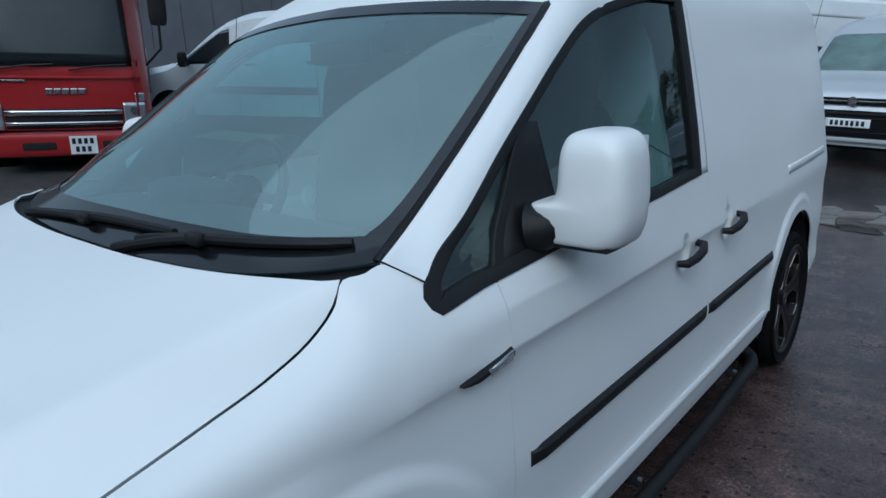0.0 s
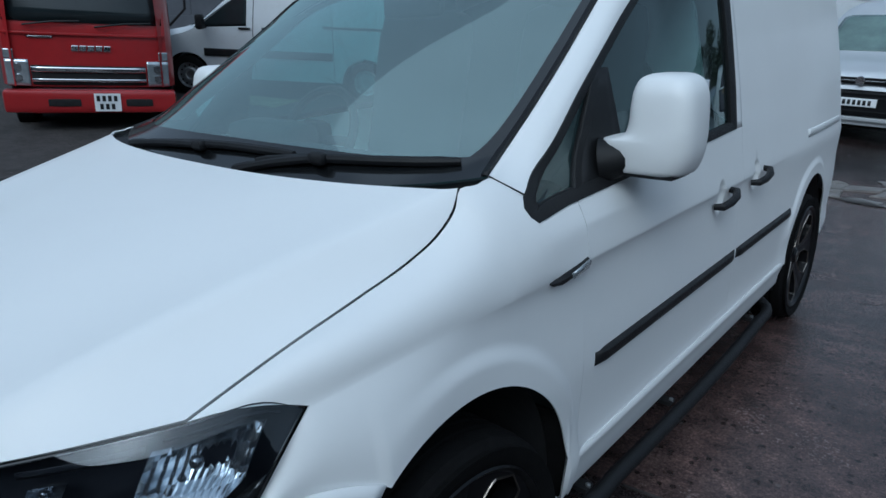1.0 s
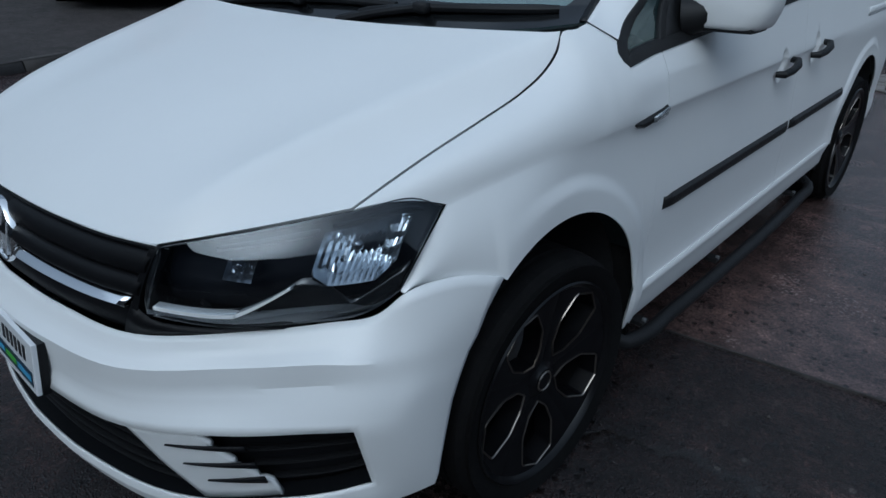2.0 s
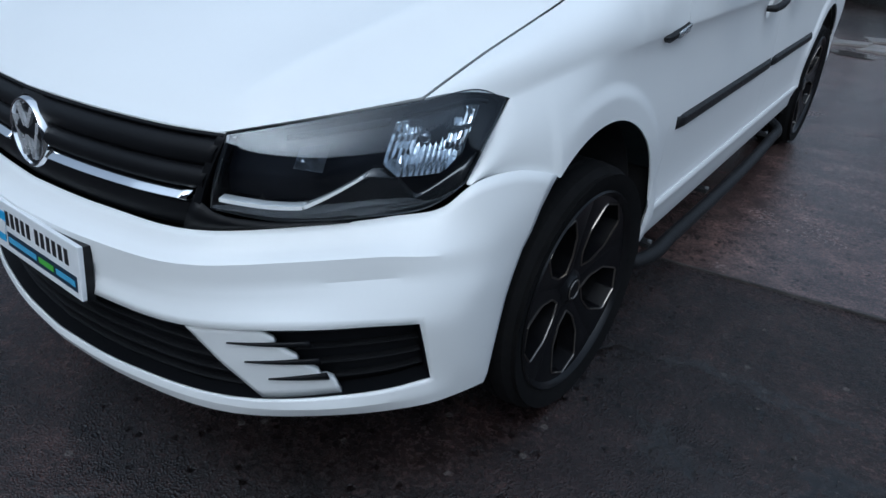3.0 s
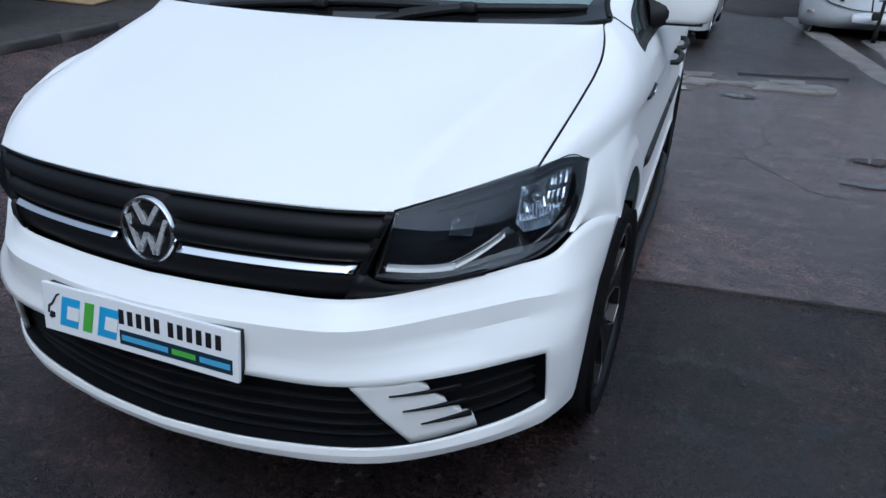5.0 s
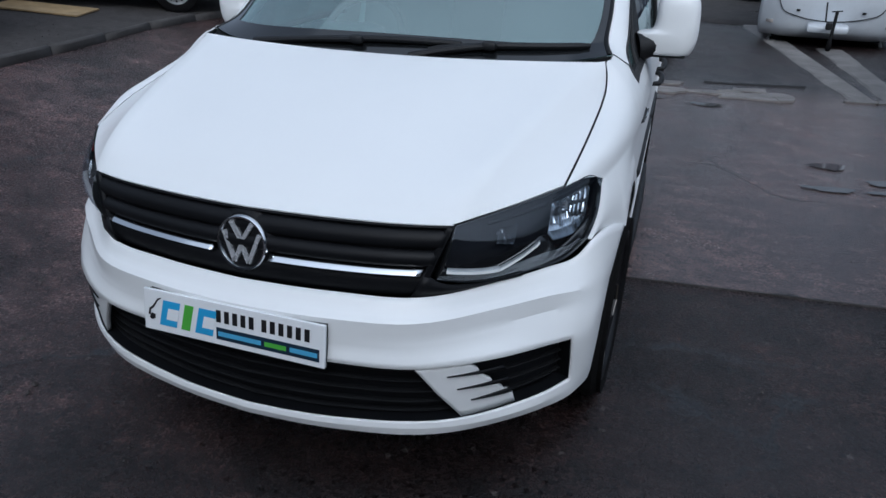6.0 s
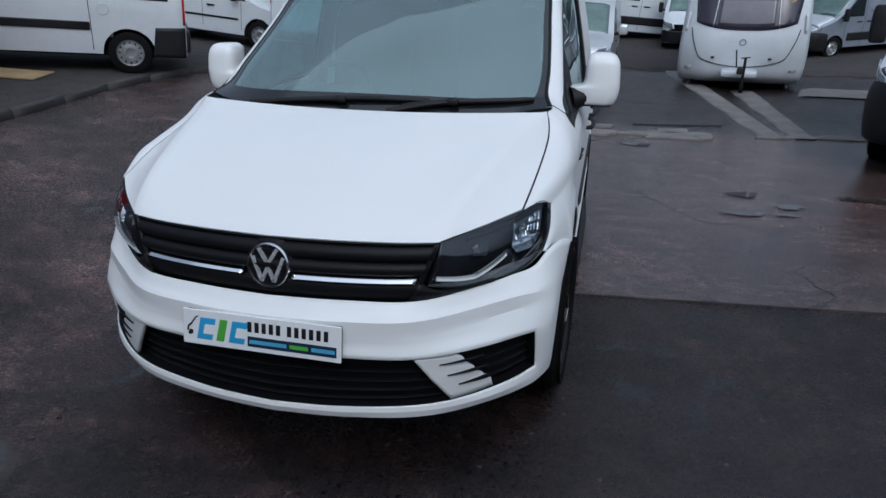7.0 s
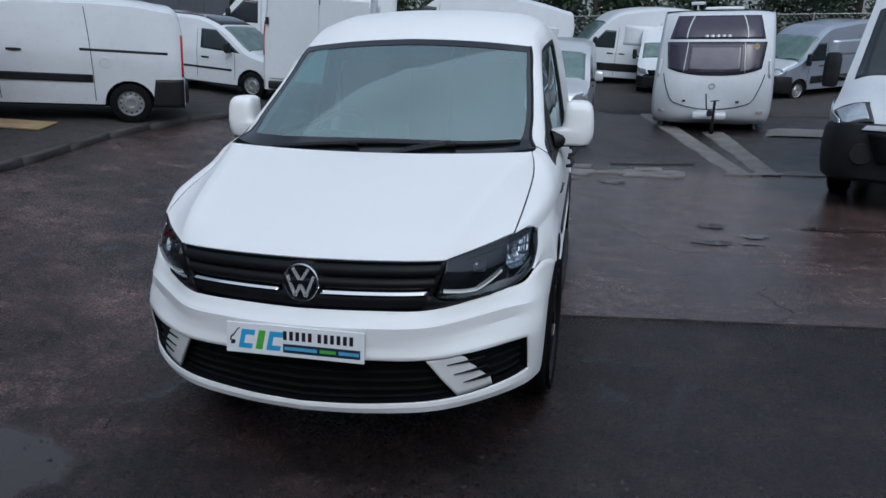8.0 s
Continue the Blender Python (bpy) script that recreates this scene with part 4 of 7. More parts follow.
def build_headlight(s):
    top = smooth_curve([(0.513, 0.196, 0.799), (0.60, 0.288, 0.818), (0.72, 0.436, 0.846), (0.777, 0.540, 0.855), (0.797, 0.580, 0.834)], 33)
    bot = smooth_curve([(0.480, 0.166, 0.668), (0.56, 0.245, 0.640), (0.66, 0.345, 0.642), (0.75, 0.440, 0.662), (0.788, 0.478, 0.702)], 33)
    out = np.array((0.50, -0.80, 0.0))
    rows = []
    for k in range(11):
        a = k / 10
        rows.append([top[i] * (1 - a) + bot[i] * a + out * 0.048 * math.sin(math.pi * a) * (0.45 + 0.55 * math.sin(math.pi * min(1, i / 32 * 1.1))) for i in range(33)])
    g = np.array(rows)
    lamp = part("headlight", grid_bm((g - out * 0.075) * (s, 1, 1)), M_LAMPBODY, VAN, "dark wraparound headlamp with bright reflector", solid=0.004)
    cover = part("lamp_cover", grid_bm(g * (s, 1, 1)), M_LAMPGLASS, lamp, "clear headlamp cover")
    cover.visible_shadow = False
    # black rim between cover and housing
    rim = [np.concatenate([g[0], g[1:, -1], g[-1, ::-1][1:], g[::-1, 0][1:]])]
    rim.append(rim[0] - np.array((0.50, -0.80, 0)) * 0.076)
    part("lamp_rim", grid_bm(np.array(rim) * (s, 1, 1)), M_GLOSSBLACK, lamp, solid=0.002)

    def at(i, a, back):
        q = i * 32
        j = min(int(q), 31)
        f = q - j
        k = min(int(a * 10), 9)
        e = a * 10 - k
        p = (g[k, j] * (1 - f) + g[k, j + 1] * f) * (1 - e) + (g[k + 1, j] * (1 - f) + g[k + 1, j + 1] * f) * e
        return (p - np.array((0.50, -0.80, 0)) * back) * (s, 1, 1)
    # dark mask under the top edge and along the bottom
    part("upper_mask", grid_bm([[at(i, 0.01 + 0.07 * k / 3, 0.012 + 0.008 * k) for i in np.linspace(0.02, 0.98, 24)] for k in range(4)]), M_GLOSSBLACK, lamp, solid=0.003)
    low = []
    for k in range(4):
        row = []
        for i in np.linspace(0.02, 0.98, 30):
            edge = lerp_table(i, [(0.0, 0.84), (0.34, 0.78), (0.55, 0.50), (0.62, 0.52), (0.75, 0.86), (1.0, 0.60)])
            row.append(at(i, edge + (0.99 - edge) * k / 3, 0.030 - 0.006 * k))
        low.append(row)
    part("lower_mask", grid_bm(low), M_GLOSSBLACK, lamp, solid=0.003)
    # main reflector: a bowl of small flat facets, cut off slantwise below; a dim bowl beside it
    for i0, i1, a0, low, deep, nu, nv, nm in ((0.585, 0.900, 0.14, [(0, 0.46), (0.22, 0.60), (0.8, 0.68), (1, 0.55)], 0.058, 29, 9, "reflector"), (0.265, 0.375, 0.22, [(0, 0.40), (1, 0.46)], 0.035, 9, 7, "high_beam")):
        rows = []
        for v in range(nv):
            row = []
            for u in range(nu):
                fu, fv = u / (nu - 1), v / (nv - 1)
                a = a0 + (lerp_table(fu, low) - a0) * fv
                dip = 1 - max(abs(2 * fu - 1), abs(2 * fv - 1)) ** 2.2
                flute = (0.0022 if u % 2 else -0.0022) + (0.003 if v % 3 == 1 else 0.0)
                row.append(at(i0 + (i1 - i0) * fu, a, 0.016 + deep * dip + flute * (dip > 0.01)))
            rows.append(row)
        bowl = part(nm, grid_bm(rows), M_REFLECT if nm == "reflector" else M_BOWL, lamp, "fluted bright reflector" if nm == "reflector" else "", smooth=False)
        cap = bmesh.new()
        bmesh.ops.create_uvsphere(cap, u_segments=14, v_segments=8, radius=0.011 if nm == "reflector" else 0.007)
        bmesh.ops.translate(cap, vec=Vector(at((i0 + i1) / 2 - 0.03, 0.34, 0.045)), verts=cap.verts)
        part("bulb", cap, M_BOWL, bowl)
    # dark inner bezels round the bowls
    for i0, i1, a0, a1 in ((0.60, 0.93, 0.085, 0.13), (0.20, 0.56, 0.10, 0.17)):
        part("bezel", grid_bm([[at(i, a0 + (a1 - a0) * k / 2, 0.018 + 0.006 * k) for i in np.linspace(i0, i1, 14)] for k in range(3)]), M_LAMPBODY, lamp, solid=0.003)
    # light guide: a bright strip with a kink
    legs = ((0.03, 0.80), (0.335, 0.785)), ((0.335, 0.785), (0.53, 0.52))
    guide = [at(a[0] + (b[0] - a[0]) * t, a[1] + (b[1] - a[1]) * t, 0.005) for a, b in legs for t in np.linspace(0, 1, 15)]
    wid = np.interp(np.linspace(0, 1, 30), [0, 0.5, 1], [0.0036, 0.0040, 0.0010])
    rows = [[p + (0, 0.010, w) for p, w in zip(guide, wid)], [p + (s * 0.003, -0.004, w * 0.6) for p, w in zip(guide, wid)], [p + (s * 0.003, -0.004, -w * 0.6) for p, w in zip(guide, wid)], [p + (0, 0.004, -w) for p, w in zip(guide, wid)]]
    part("light_guide", grid_bm(rows), M_DRL, lamp, "pale daytime light strip", solid=0.002)
    return lamp


for s_ in (1, -1):
    build_headlight(s_)

def window_outline():
    """The black frame of the cab window in (y, z): sharp lower corners, a rounded upper one, one long sweep in front."""
    base = np.array([(y, lerp_table(y, [(1.156, 0.999), (1.27, 1.012), (1.60, 1.030), (2.0, 1.050), (2.332, 1.067)])) for y in np.linspace(1.152, 2.346, 30)])
    back = np.array([(2.350 + 0.030 * t, 1.074 + 0.492 * t) for t in np.linspace(0, 1, 16)])
    sweep = smooth_curve([(2.381, 1.578, 0), (2.374, 1.590, 0), (2.350, 1.596, 0), (2.264, 1.592, 0), (2.10, 1.572, 0), (1.982, 1.545, 0), (1.864, 1.504, 0), (1.713, 1.419, 0), (1.58, 1.333, 0), (1.444, 1.243, 0), (1.284, 1.129, 0), (1.166, 1.060, 0), (1.136, 1.038, 0), (1.129, 1.024, 0), (1.136, 1.012, 0)], 70)[:, :2]
    return np.concatenate([base, back, sweep])


def belt(y):
    return lerp_table(y, [(1.138, 1.0), (1.156, 0.999), (1.27, 1.012), (1.60, 1.030), (2.0, 1.050), (2.334, 1.067)])


def build_door(s):
    ys = np.unique(np.concatenate([np.linspace(1.3168, 2.4104, 40), np.linspace(2.145, 2.245, 21)]))
    g = side_sheet(0, 0, lambda y: 0.395, lambda y: belt(y) if y < 2.334 else 1.067, ys, 96, s)
    door = part("front_door", grid_bm(g, flip=s < 0), M_WHITE, VAN, "white cab door with black rubbing strip", solid=0.005, angle=60)
    # window frame band and glass
    outline = window_outline()
    inner = inset2(outline, 0.024)
    rear = (outline[:, 0] > 2.33) & (outline[:, 1] < 1.55)
    inner[rear, 0] -= 0.018
    inner[:, 0] = np.maximum(inner[:, 0], 1.180)
    inner[:, 0] = np.minimum(inner[:, 0], 2.306 + 0.06 * (inner[:, 1] - 1.07))
    inner[:, 1] = np.where(inner[:, 0] > 2.2, np.minimum(inner[:, 1], 1.562), inner[:, 1])

    def put(y, z, d=0.0):
        return (s * (side_x(y, z) - d), y, z)
    rows = [[put(*p, 0.006) for p in outline], [put(*p, -0.003) for p in outline], [put(*p, -0.004) for p in (outline + inner) / 2], [put(*p, 0.001) for p in inner], [put(*p, 0.018) for p in inner]]
    rows = [r + [r[0]] for r in rows]
    part("window_frame", grid_bm(rows), M_PLASTIC, door, "black rubber window frame", solid=0.003)
    glass = part("side_glass", rings_bm(inner * 1.0, (1.004, 0.75, 0.5, 0.25, 0.0), lambda y, z: put(y, z, 0.012)), M_SIDEGLASS, door, "dark side window glass")
    glass.visible_shadow = False
    # divider post, mirror sail panel
    g = np.array([[put(lerp_table(z, [(1.0, 1.293), (1.30, 1.532)]) + dy, z, d) for dy, d in ((0.0, 0.010), (0.004, 0.0), (0.030, 0.0), (0.034, 0.010))] for z in np.linspace(1.012, 1.285, 10)])
    part("quarter_post", grid_bm(g), M_PLASTIC, door, solid=0.004)
    g = np.array([[put(y0 + (y1 - y0) * k / 4, z, 0.004) for k in range(5)] for z, y0, y1 in ((1.016, 1.325, 1.580), (1.06, 1.36, 1.585), (1.12, 1.405, 1.585), (1.18, 1.45, 1.585), (1.235, 1.49, 1.585), (1.285, 1.53, 1.588))])
    part("mirror_panel", grid_bm(g), M_PLASTIC, door, solid=0.008)
    # rubbing strip
    strip(door, s, 1.372, 2.402)
    handle(door, s, 2.205, 0.858)
    # mirror: arm, white shell, glass; the near one is turned closer in
    near, back = (-0.028 if s > 0 else 0.0), 0.055
    arm = bmesh.new()
    tube(arm, [(s * 0.795, 1.48, 1.075), (s * 0.825, 1.49, 1.080), (s * 0.86, 1.505, 1.094)], [0.055, 0.045, 0.04], 14)
    mirror = part("door_mirror", arm, M_PLASTIC, door, "tall white door mirror on a black arm")
    rows = []
    for z, x0, x1, y0, y1 in ((1.047, 0.848, 0.985, 1.435, 1.532), (1.050, 0.830, 1.010, 1.415, 1.543), (1.072, 0.826, 1.022, 1.408, 1.545), (1.104, 0.813, 1.030, 1.404, 1.545), (1.120, 0.814, 1.031, 1.404, 1.545), (1.127, 0.842, 1.031, 1.405, 1.545), (1.137, 0.868, 1.031, 1.406, 1.545),
                               (1.158, 0.874, 1.030, 1.408, 1.545), (1.205, 0.876, 1.027, 1.412, 1.545), (1.248, 0.880, 1.019, 1.420, 1.545), (1.270, 0.888, 1.006, 1.432, 1.543), (1.281, 0.904, 0.986, 1.455, 1.535), (1.284, 0.92, 0.965, 1.48, 1.52)):
        ring = []
        for q in range(37):
            t = 2 * math.pi * q / 36
            cx, sy = math.cos(t), math.sin(t)
            cx, sy = np.sign(cx) * abs(cx) ** 0.55, np.sign(sy) * abs(sy) ** 0.55
            ring.append((s * (near + (x0 + x1) / 2 + (x1 - x0) / 2 * cx), back + (y0 + y1) / 2 + 0.012 + (y1 - y0 + 0.024) / 2 * sy, z + 0.006 - 0.014 * max(0.0, z - 1.13) / 0.15))
        rows.append(ring)
    g = np.array(rows)
    g = np.stack([smooth_curve(g[:, q], 34) for q in range(37)], axis=1)
    shell = grid_bm(g)
    bmesh.ops.holes_fill(shell, edges=shell.edges, sides=0)
    part("mirror_shell", shell, M_WHITE, mirror, "rounded white shell", angle=80)
    part("mirror_base_trim", pebble_bm((s * (0.915 + near), 1.48 + back, 1.0525), (0.165, 0.115, 0.016), 0.006, 3), M_PLASTIC, mirror)
    part("mirror_glass", pebble_bm((s * (0.950 + near), 1.570 + back, 1.19), (0.115, 0.006, 0.140), 0.003, 4), M_CHROME, mirror)
    return door


def strip(parent, s, y0, y1):
    ys = np.linspace(y0, y1, 24)
    rows = []
    for z, d in ((0.602, -0.002), (0.606, 0.010), (0.618, 0.014), (0.632, 0.012), (0.640, -0.002)):
        rows.append([(s * (side_x(y, z) + d * min(1, (y - y0) / 0.02 + 0.15, (y1 - y) / 0.02 + 0.15)), y, z + 0.006 * (y - 1.4) / 1.8) for y in ys])
    part("rubbing_strip", grid_bm(rows), M_PLASTIC, parent, "black rubbing strip", solid=0.003)


def handle(parent, s, y, z):
    x = side_x(y - 0.07, z - 0.012)
    bar = bmesh.new()
    tube(bar, [(s * (x + 0.004), y - 0.070, z - 0.012), (s * (x + 0.030), y - 0.062, z - 0.010), (s * (x + 0.040), y - 0.02, z - 0.002), (s * (x + 0.040), y + 0.03, z + 0.008), (s * (x + 0.028), y + 0.066, z + 0.018), (s * (x + 0.002), y + 0.074, z + 0.020)], [0.010, 0.0125, 0.013, 0.013, 0.0125, 0.010], 12)
    part("door_handle", bar, M_PLASTIC, parent, "black grab handle")


for s_ in (1, -1):
    build_door(s_)


def build_rear_side(s):
    """Load-bay side: lower panel with the rear arch, upper panel up to the roof."""
    lo = REAR_HUB
    ys = np.unique(np.concatenate([np.linspace(2.412, 3.16, 14), np.linspace(2.515, 2.615, 21), [3.17], lo - 0.385 * np.cos(np.linspace(0.02, math.pi - 0.02, 30)), [3.944], np.linspace(3.96, 4.2, 6), 4.2 + 0.15 * np.sin(np.linspace(0, 1.45, 8))]))

    def bottom(y):
        if abs(y - lo) < 0.3849:
            return max(0.34, arch_z(y, lo))
        return 0.395 if y < lo else 0.30
    g = side_sheet(0, 0, bottom, lambda y: 0.94, ys, 84, s)
    h = side_sheet(0, 0, lambda y: 0.94, lambda y: 1.70, ys, 22, s)
    bm = bmesh.new()
    add_grid(bm, g)
    add_grid(bm, h)
    bmesh.ops.remove_doubles(bm, verts=bm.verts, dist=0.0005)
    if s < 0:
        bmesh.ops.reverse_faces(bm, faces=bm.faces)
    side = part("side_panel", bm, M_WHITE, VAN, "plain white load bay side", solid=0.005, angle=60)
    strip(side, s, 2.420, 3.16)
    handle(side, s, 2.575, 0.876)
    rail = bmesh.new()
    rows = [[(s * (side_x(y, z) + d), y, z) for y in np.linspace(3.34, 4.12, 20)] for z, d in ((0.930, 0.0005), (0.933, 0.003), (0.938, 0.003), (0.941, 0.0005))]
    add_grid(rail, np.array(rows))
    part("door_rail", rail, M_STEEL, side, "grey sliding door track", solid=0.002)
    rows = [[(s * (side_x(y, z) + d), y, z) for y in np.linspace(3.34, 4.12, 20)] for z, d in ((0.940, 0.001), (0.944, 0.003), (0.960, 0.003), (0.966, 0.0005))]
    part("rail_cover", grid_bm(rows), M_WHITE, side, solid=0.002)
    rows = [[(s * x, lo + 0.392 * math.cos(t), 0.33 + 0.410 * math.sin(t)) for t in np.linspace(-0.2, math.pi + 0.2, 30)] for x in (0.84, 0.6, 0.45)]
    part("arch_liner", grid_bm(rows), M_DARK, side, solid=0.004)
    # sill under doors and panel
    rows = [[(s * x, y, z) for y in np.linspace(1.268, 3.17, 30)] for x, z in ((0.862, 0.397), (0.868, 0.390), (0.862, 0.372), (0.850, 0.330), (0.846, 0.290), (0.838, 0.276), (0.78, 0.268), (0.6, 0.262))]
    part("sill", grid_bm(rows, flip=s < 0), M_WHITE, VAN, "white sill below the doors", solid=0.004, angle=60)


for s_ in (1, -1):
    build_rear_side(s_)


def build_cab():
    # roof and pillars
    mid = [(0, 1.715, 1.584), (0, 1.80, 1.640), (0, 1.95, 1.705), (0, 2.2, 1.757), (0, 2.6, 1.790), (0, 3.2, 1.800), (0, 4.0, 1.785), (0, 4.30, 1.750), (0, 4.37, 1.68)]
    r1 = [(0.33, 1.735, 1.572), (0.33, 1.82, 1.630), (0.34, 1.97, 1.696), (0.35, 2.2, 1.746), (0.355, 2.6, 1.778), (0.36, 3.2, 1.788), (0.355, 4.0, 1.773), (0.35, 4.29, 1.738), (0.35, 4.36, 1.67)]
    r2 = [(0.53, 1.765, 1.556), (0.53, 1.85, 1.612), (0.545, 2.0, 1.674), (0.56, 2.2, 1.717), (0.57, 2.6, 1.747), (0.575, 3.2, 1.755), (0.565, 4.0, 1.742), (0.54, 4.27, 1.71), (0.53, 4.34, 1.65)]
    r3 = [(0.648, 1.800, 1.541), (0.640, 1.88, 1.592), (0.642, 2.02, 1.646), (0.650, 2.2, 1.684), (0.654, 2.6, 1.702), (0.655, 3.2, 1.704), (0.640, 4.0, 1.700), (0.60, 4.25, 1.68), (0.57, 4.33, 1.64)]
    redge = smooth_curve(r3, 40)
    g = np.stack([smooth_curve(c, 40) for c in (mid, r1, r2, r3)], axis=1)
    g = np.array([smooth_curve(g[j], 16) for j in range(40)])
    roof = part("roof", grid_bm(both(g)), M_WHITE, VAN, "white steel roof", solid=0.005, angle=70)
    for s in (1, -1):
        a = [(0.742, 1.104, 1.090), (0.716, 1.180, 1.114), (0.706, 1.317, 1.205), (0.691, 1.46, 1.302), (0.673, 1.603, 1.402), (0.658, 1.741, 1.502)]
        a += [(float(np.interp(y, redge[:, 1], redge[:, 0])), y, float(np.interp(y, redge[:, 1], redge[:, 2]))) for y in (1.802, 1.84, 1.88, 1.95, 2.02, 2.12, 2.264, 2.412)]
        b = [(side_x(y, z) + 0.001, y, z) for y, z in ((1.150, 1.052), (1.224, 1.092), (1.294, 1.133), (1.454, 1.246), (1.59, 1.336), (1.723, 1.421), (1.80, 1.464), (1.835, 1.484), (1.874, 1.504), (1.93, 1.526), (1.992, 1.543), (2.11, 1.570), (2.264, 1.588), (2.412, 1.592))]
        def swell(p, q, f, d):
            m = np.array(p) * (1 - f) + np.array(q) * f
            k = min(1, max(0, (m[1] - 1.13) / 0.20))
            m = m + np.array(d) * k
            e = min(1, max(0, (m[1] - 1.95) / 0.35))
            m[0] = m[0] * (1 - e) + side_x(m[1], m[2]) * e
            return tuple(m)
        rows = [a, [swell(p, q, 0.38, (0.008, -0.003, 0.007)) for p, q in zip(a, b)], [swell(p, q, 0.72, (0.008, -0.002, 0.005)) for p, q in zip(a, b)], b]
        under = [tuple(np.array(p) + (np.array((-0.03, 0.0, -0.004)) if p[1] > 1.79 else np.array((-0.002, 0.0, -0.006)))) for p in a]
        pill = net([under] + rows, 60, 14)
        part("screen_pillar", grid_bm(pill * (s, 1, 1), flip=s > 0), M_WHITE, VAN, "white windscreen pillar", solid=0.006, angle=70)
        # seam between pillar and wing
        seam = smooth_curve([np.array(p) * (1 - f) + np.array(q) * f + (0.0015, -0.001, 0.0015) for p, q, f in ((a[0], b[0], 0.0), (a[0], b[0], 0.38), (a[0], b[0], 0.72), (a[0], b[0], 1.0))], 14)
        part("panel_seam", tube_bm(seam * (s, 1, 1), 0.0016, 6), M_DARK, VAN)
        # pillar behind the cab door window
        g = np.array([[(s * side_x(y, z), y, z) for y in np.linspace(lerp_table(z, [(1.06, 2.342), (1.58, 2.372), (1.60, 2.34)]), 2.4119, 6)] for z in np.linspace(1.066, 1.600, 22)])
        part("door_pillar", grid_bm(g, flip=s < 0), M_WHITE, VAN, solid=0.005)
        inner = np.array([[(s * 0.70, y0 + k, z) for k in (0.0, 0.10)] for y0, z in ((1.16, 1.10), (1.46, 1.28), (1.75, 1.47))])
        part("pillar_trim", grid_bm(inner), M_LINER, VAN, solid=0.02)
    # rear doors
    rows = [[(x * w, 4.352 + 0.02 * (1 - abs(x)), z) for x in np.linspace(-1, 1, 21)] for z, w in ((0.30, 0.70), (0.6, 0.71), (0.95, 0.70), (1.3, 0.65), (1.6, 0.59), (1.68, 0.55))]
    part("rear_doors", grid_bm(rows), M_WHITE, VAN, solid=0.01)
    part("rear_bumper", pebble_bm((0, 4.36, 0.42), (1.60, 0.14, 0.24), 0.05), M_PLASTIC, VAN)
    # windscreen glass, black border, scuttle
    low = smooth_curve([(0, 0.945, 1.052), (0.30, 0.952, 1.055), (0.52, 0.985, 1.062), (0.66, 1.048, 1.075), (0.737, 1.106, 1.087)], 25)
    top = smooth_curve([(0, 1.712, 1.580), (0.30, 1.730, 1.571), (0.50, 1.758, 1.556), (0.60, 1.780, 1.546), (0.645, 1.797, 1.540)], 25)
    edge = smooth_curve([(0.737, 1.106, 1.087), (0.714, 1.180, 1.115), (0.704, 1.317, 1.207), (0.689, 1.46, 1.304), (0.671, 1.603, 1.404), (0.656, 1.741, 1.504), (0.645, 1.797, 1.540)], 30)
    grid = []
    for k in range(30):
        a = k / 29
        line = low * (1 - a) + top * a
        line = line + np.linspace(0, 1, 25)[:, None] ** 2 * (edge[k] - line[-1])
        line[:, 2] += 0.030 * math.sin(math.pi * a) * (1 - np.linspace(0, 1, 25) ** 2)
        line[:, 1] -= 0.020 * math.sin(math.pi * a) * (1 - np.linspace(0, 1, 25) ** 2)
        grid.append(line)
    grid = np.array(grid)
    ws = part("windscreen", grid_bm(both(grid)), M_WS, VAN, "green-tinted windscreen")
    ws.visible_shadow = False
    lift = np.array((0, -0.002, 0.0025))
    band = [[grid[j, i] + lift for i in range(25)] for j in range(27, 30)]
    part("screen_border", grid_bm(both(np.array(band))), M_GLOSSBLACK, ws, "black printed border")
    band = [[grid[j, i] + lift for i in range(25)] for j in range(0, 4)]
    part("screen_border", grid_bm(both(np.array(band))), M_GLOSSBLACK, ws)
    for s in (1, -1):
        band = np.array([[(grid[j, 24] * (1 - t) + grid[j, 22] * t + lift) for t in np.linspace(0, 0.55 + 0.45 * math.exp(-(j - 3) / 1.6), 4)] for j in range(3, 28)])
        part("screen_border", grid_bm(band * (s, 1, 1)), M_GLOSSBLACK, ws)
        rub = np.array([[edge[j] + d for d in (np.array((0.004, 0, -0.006)), np.array((0.002, -0.004, 0.005)), np.array((-0.012, -0.003, 0.004)))] for j in range(30)])
        part("screen_seal", grid_bm(rub * (s, 1, 1)), M_PLASTIC, ws, solid=0.002)
    # scuttle between bonnet and glass
    a = smooth_curve([(p[0], p[1] - 0.004, p[2] - 0.012) for p in HOOD_REAR], 25)
    scut = np.array([[a[i] * (1 - t) + (low[i] + np.array((0, 0.01, -0.004))) * t + np.array((0, 0, -0.012 * math.sin(math.pi * t))) for i in range(25)] for t in (0, 0.25, 0.5, 0.75, 1)])
    part("scuttle", grid_bm(both(scut)), M_PLASTIC, VAN, "black scuttle panel", solid=0.004)
    tint = [[grid[j, i] - lift * 1.5 for i in range(10)] for j in (23, 24, 25, 26, 27)]
    part("screen_tint", grid_bm(both(np.array(tint))), M_PLASTIC, ws, "dark printed block above the mirror")
    # sensor and mirror pad at the top of the screen
    part("sensor_pad", pebble_bm((0.0, 1.70, 1.525), (0.11, 0.10, 0.05), 0.02, 4), M_GLOSSBLACK, ws)
    rv = bmesh.new()
    pebble(rv, (0.0, 1.70, 1.46), (0.25, 0.035, 0.075), 0.017, 5)
    part("rear_view_mirror", rv, M_PLASTIC, ws)
    return grid


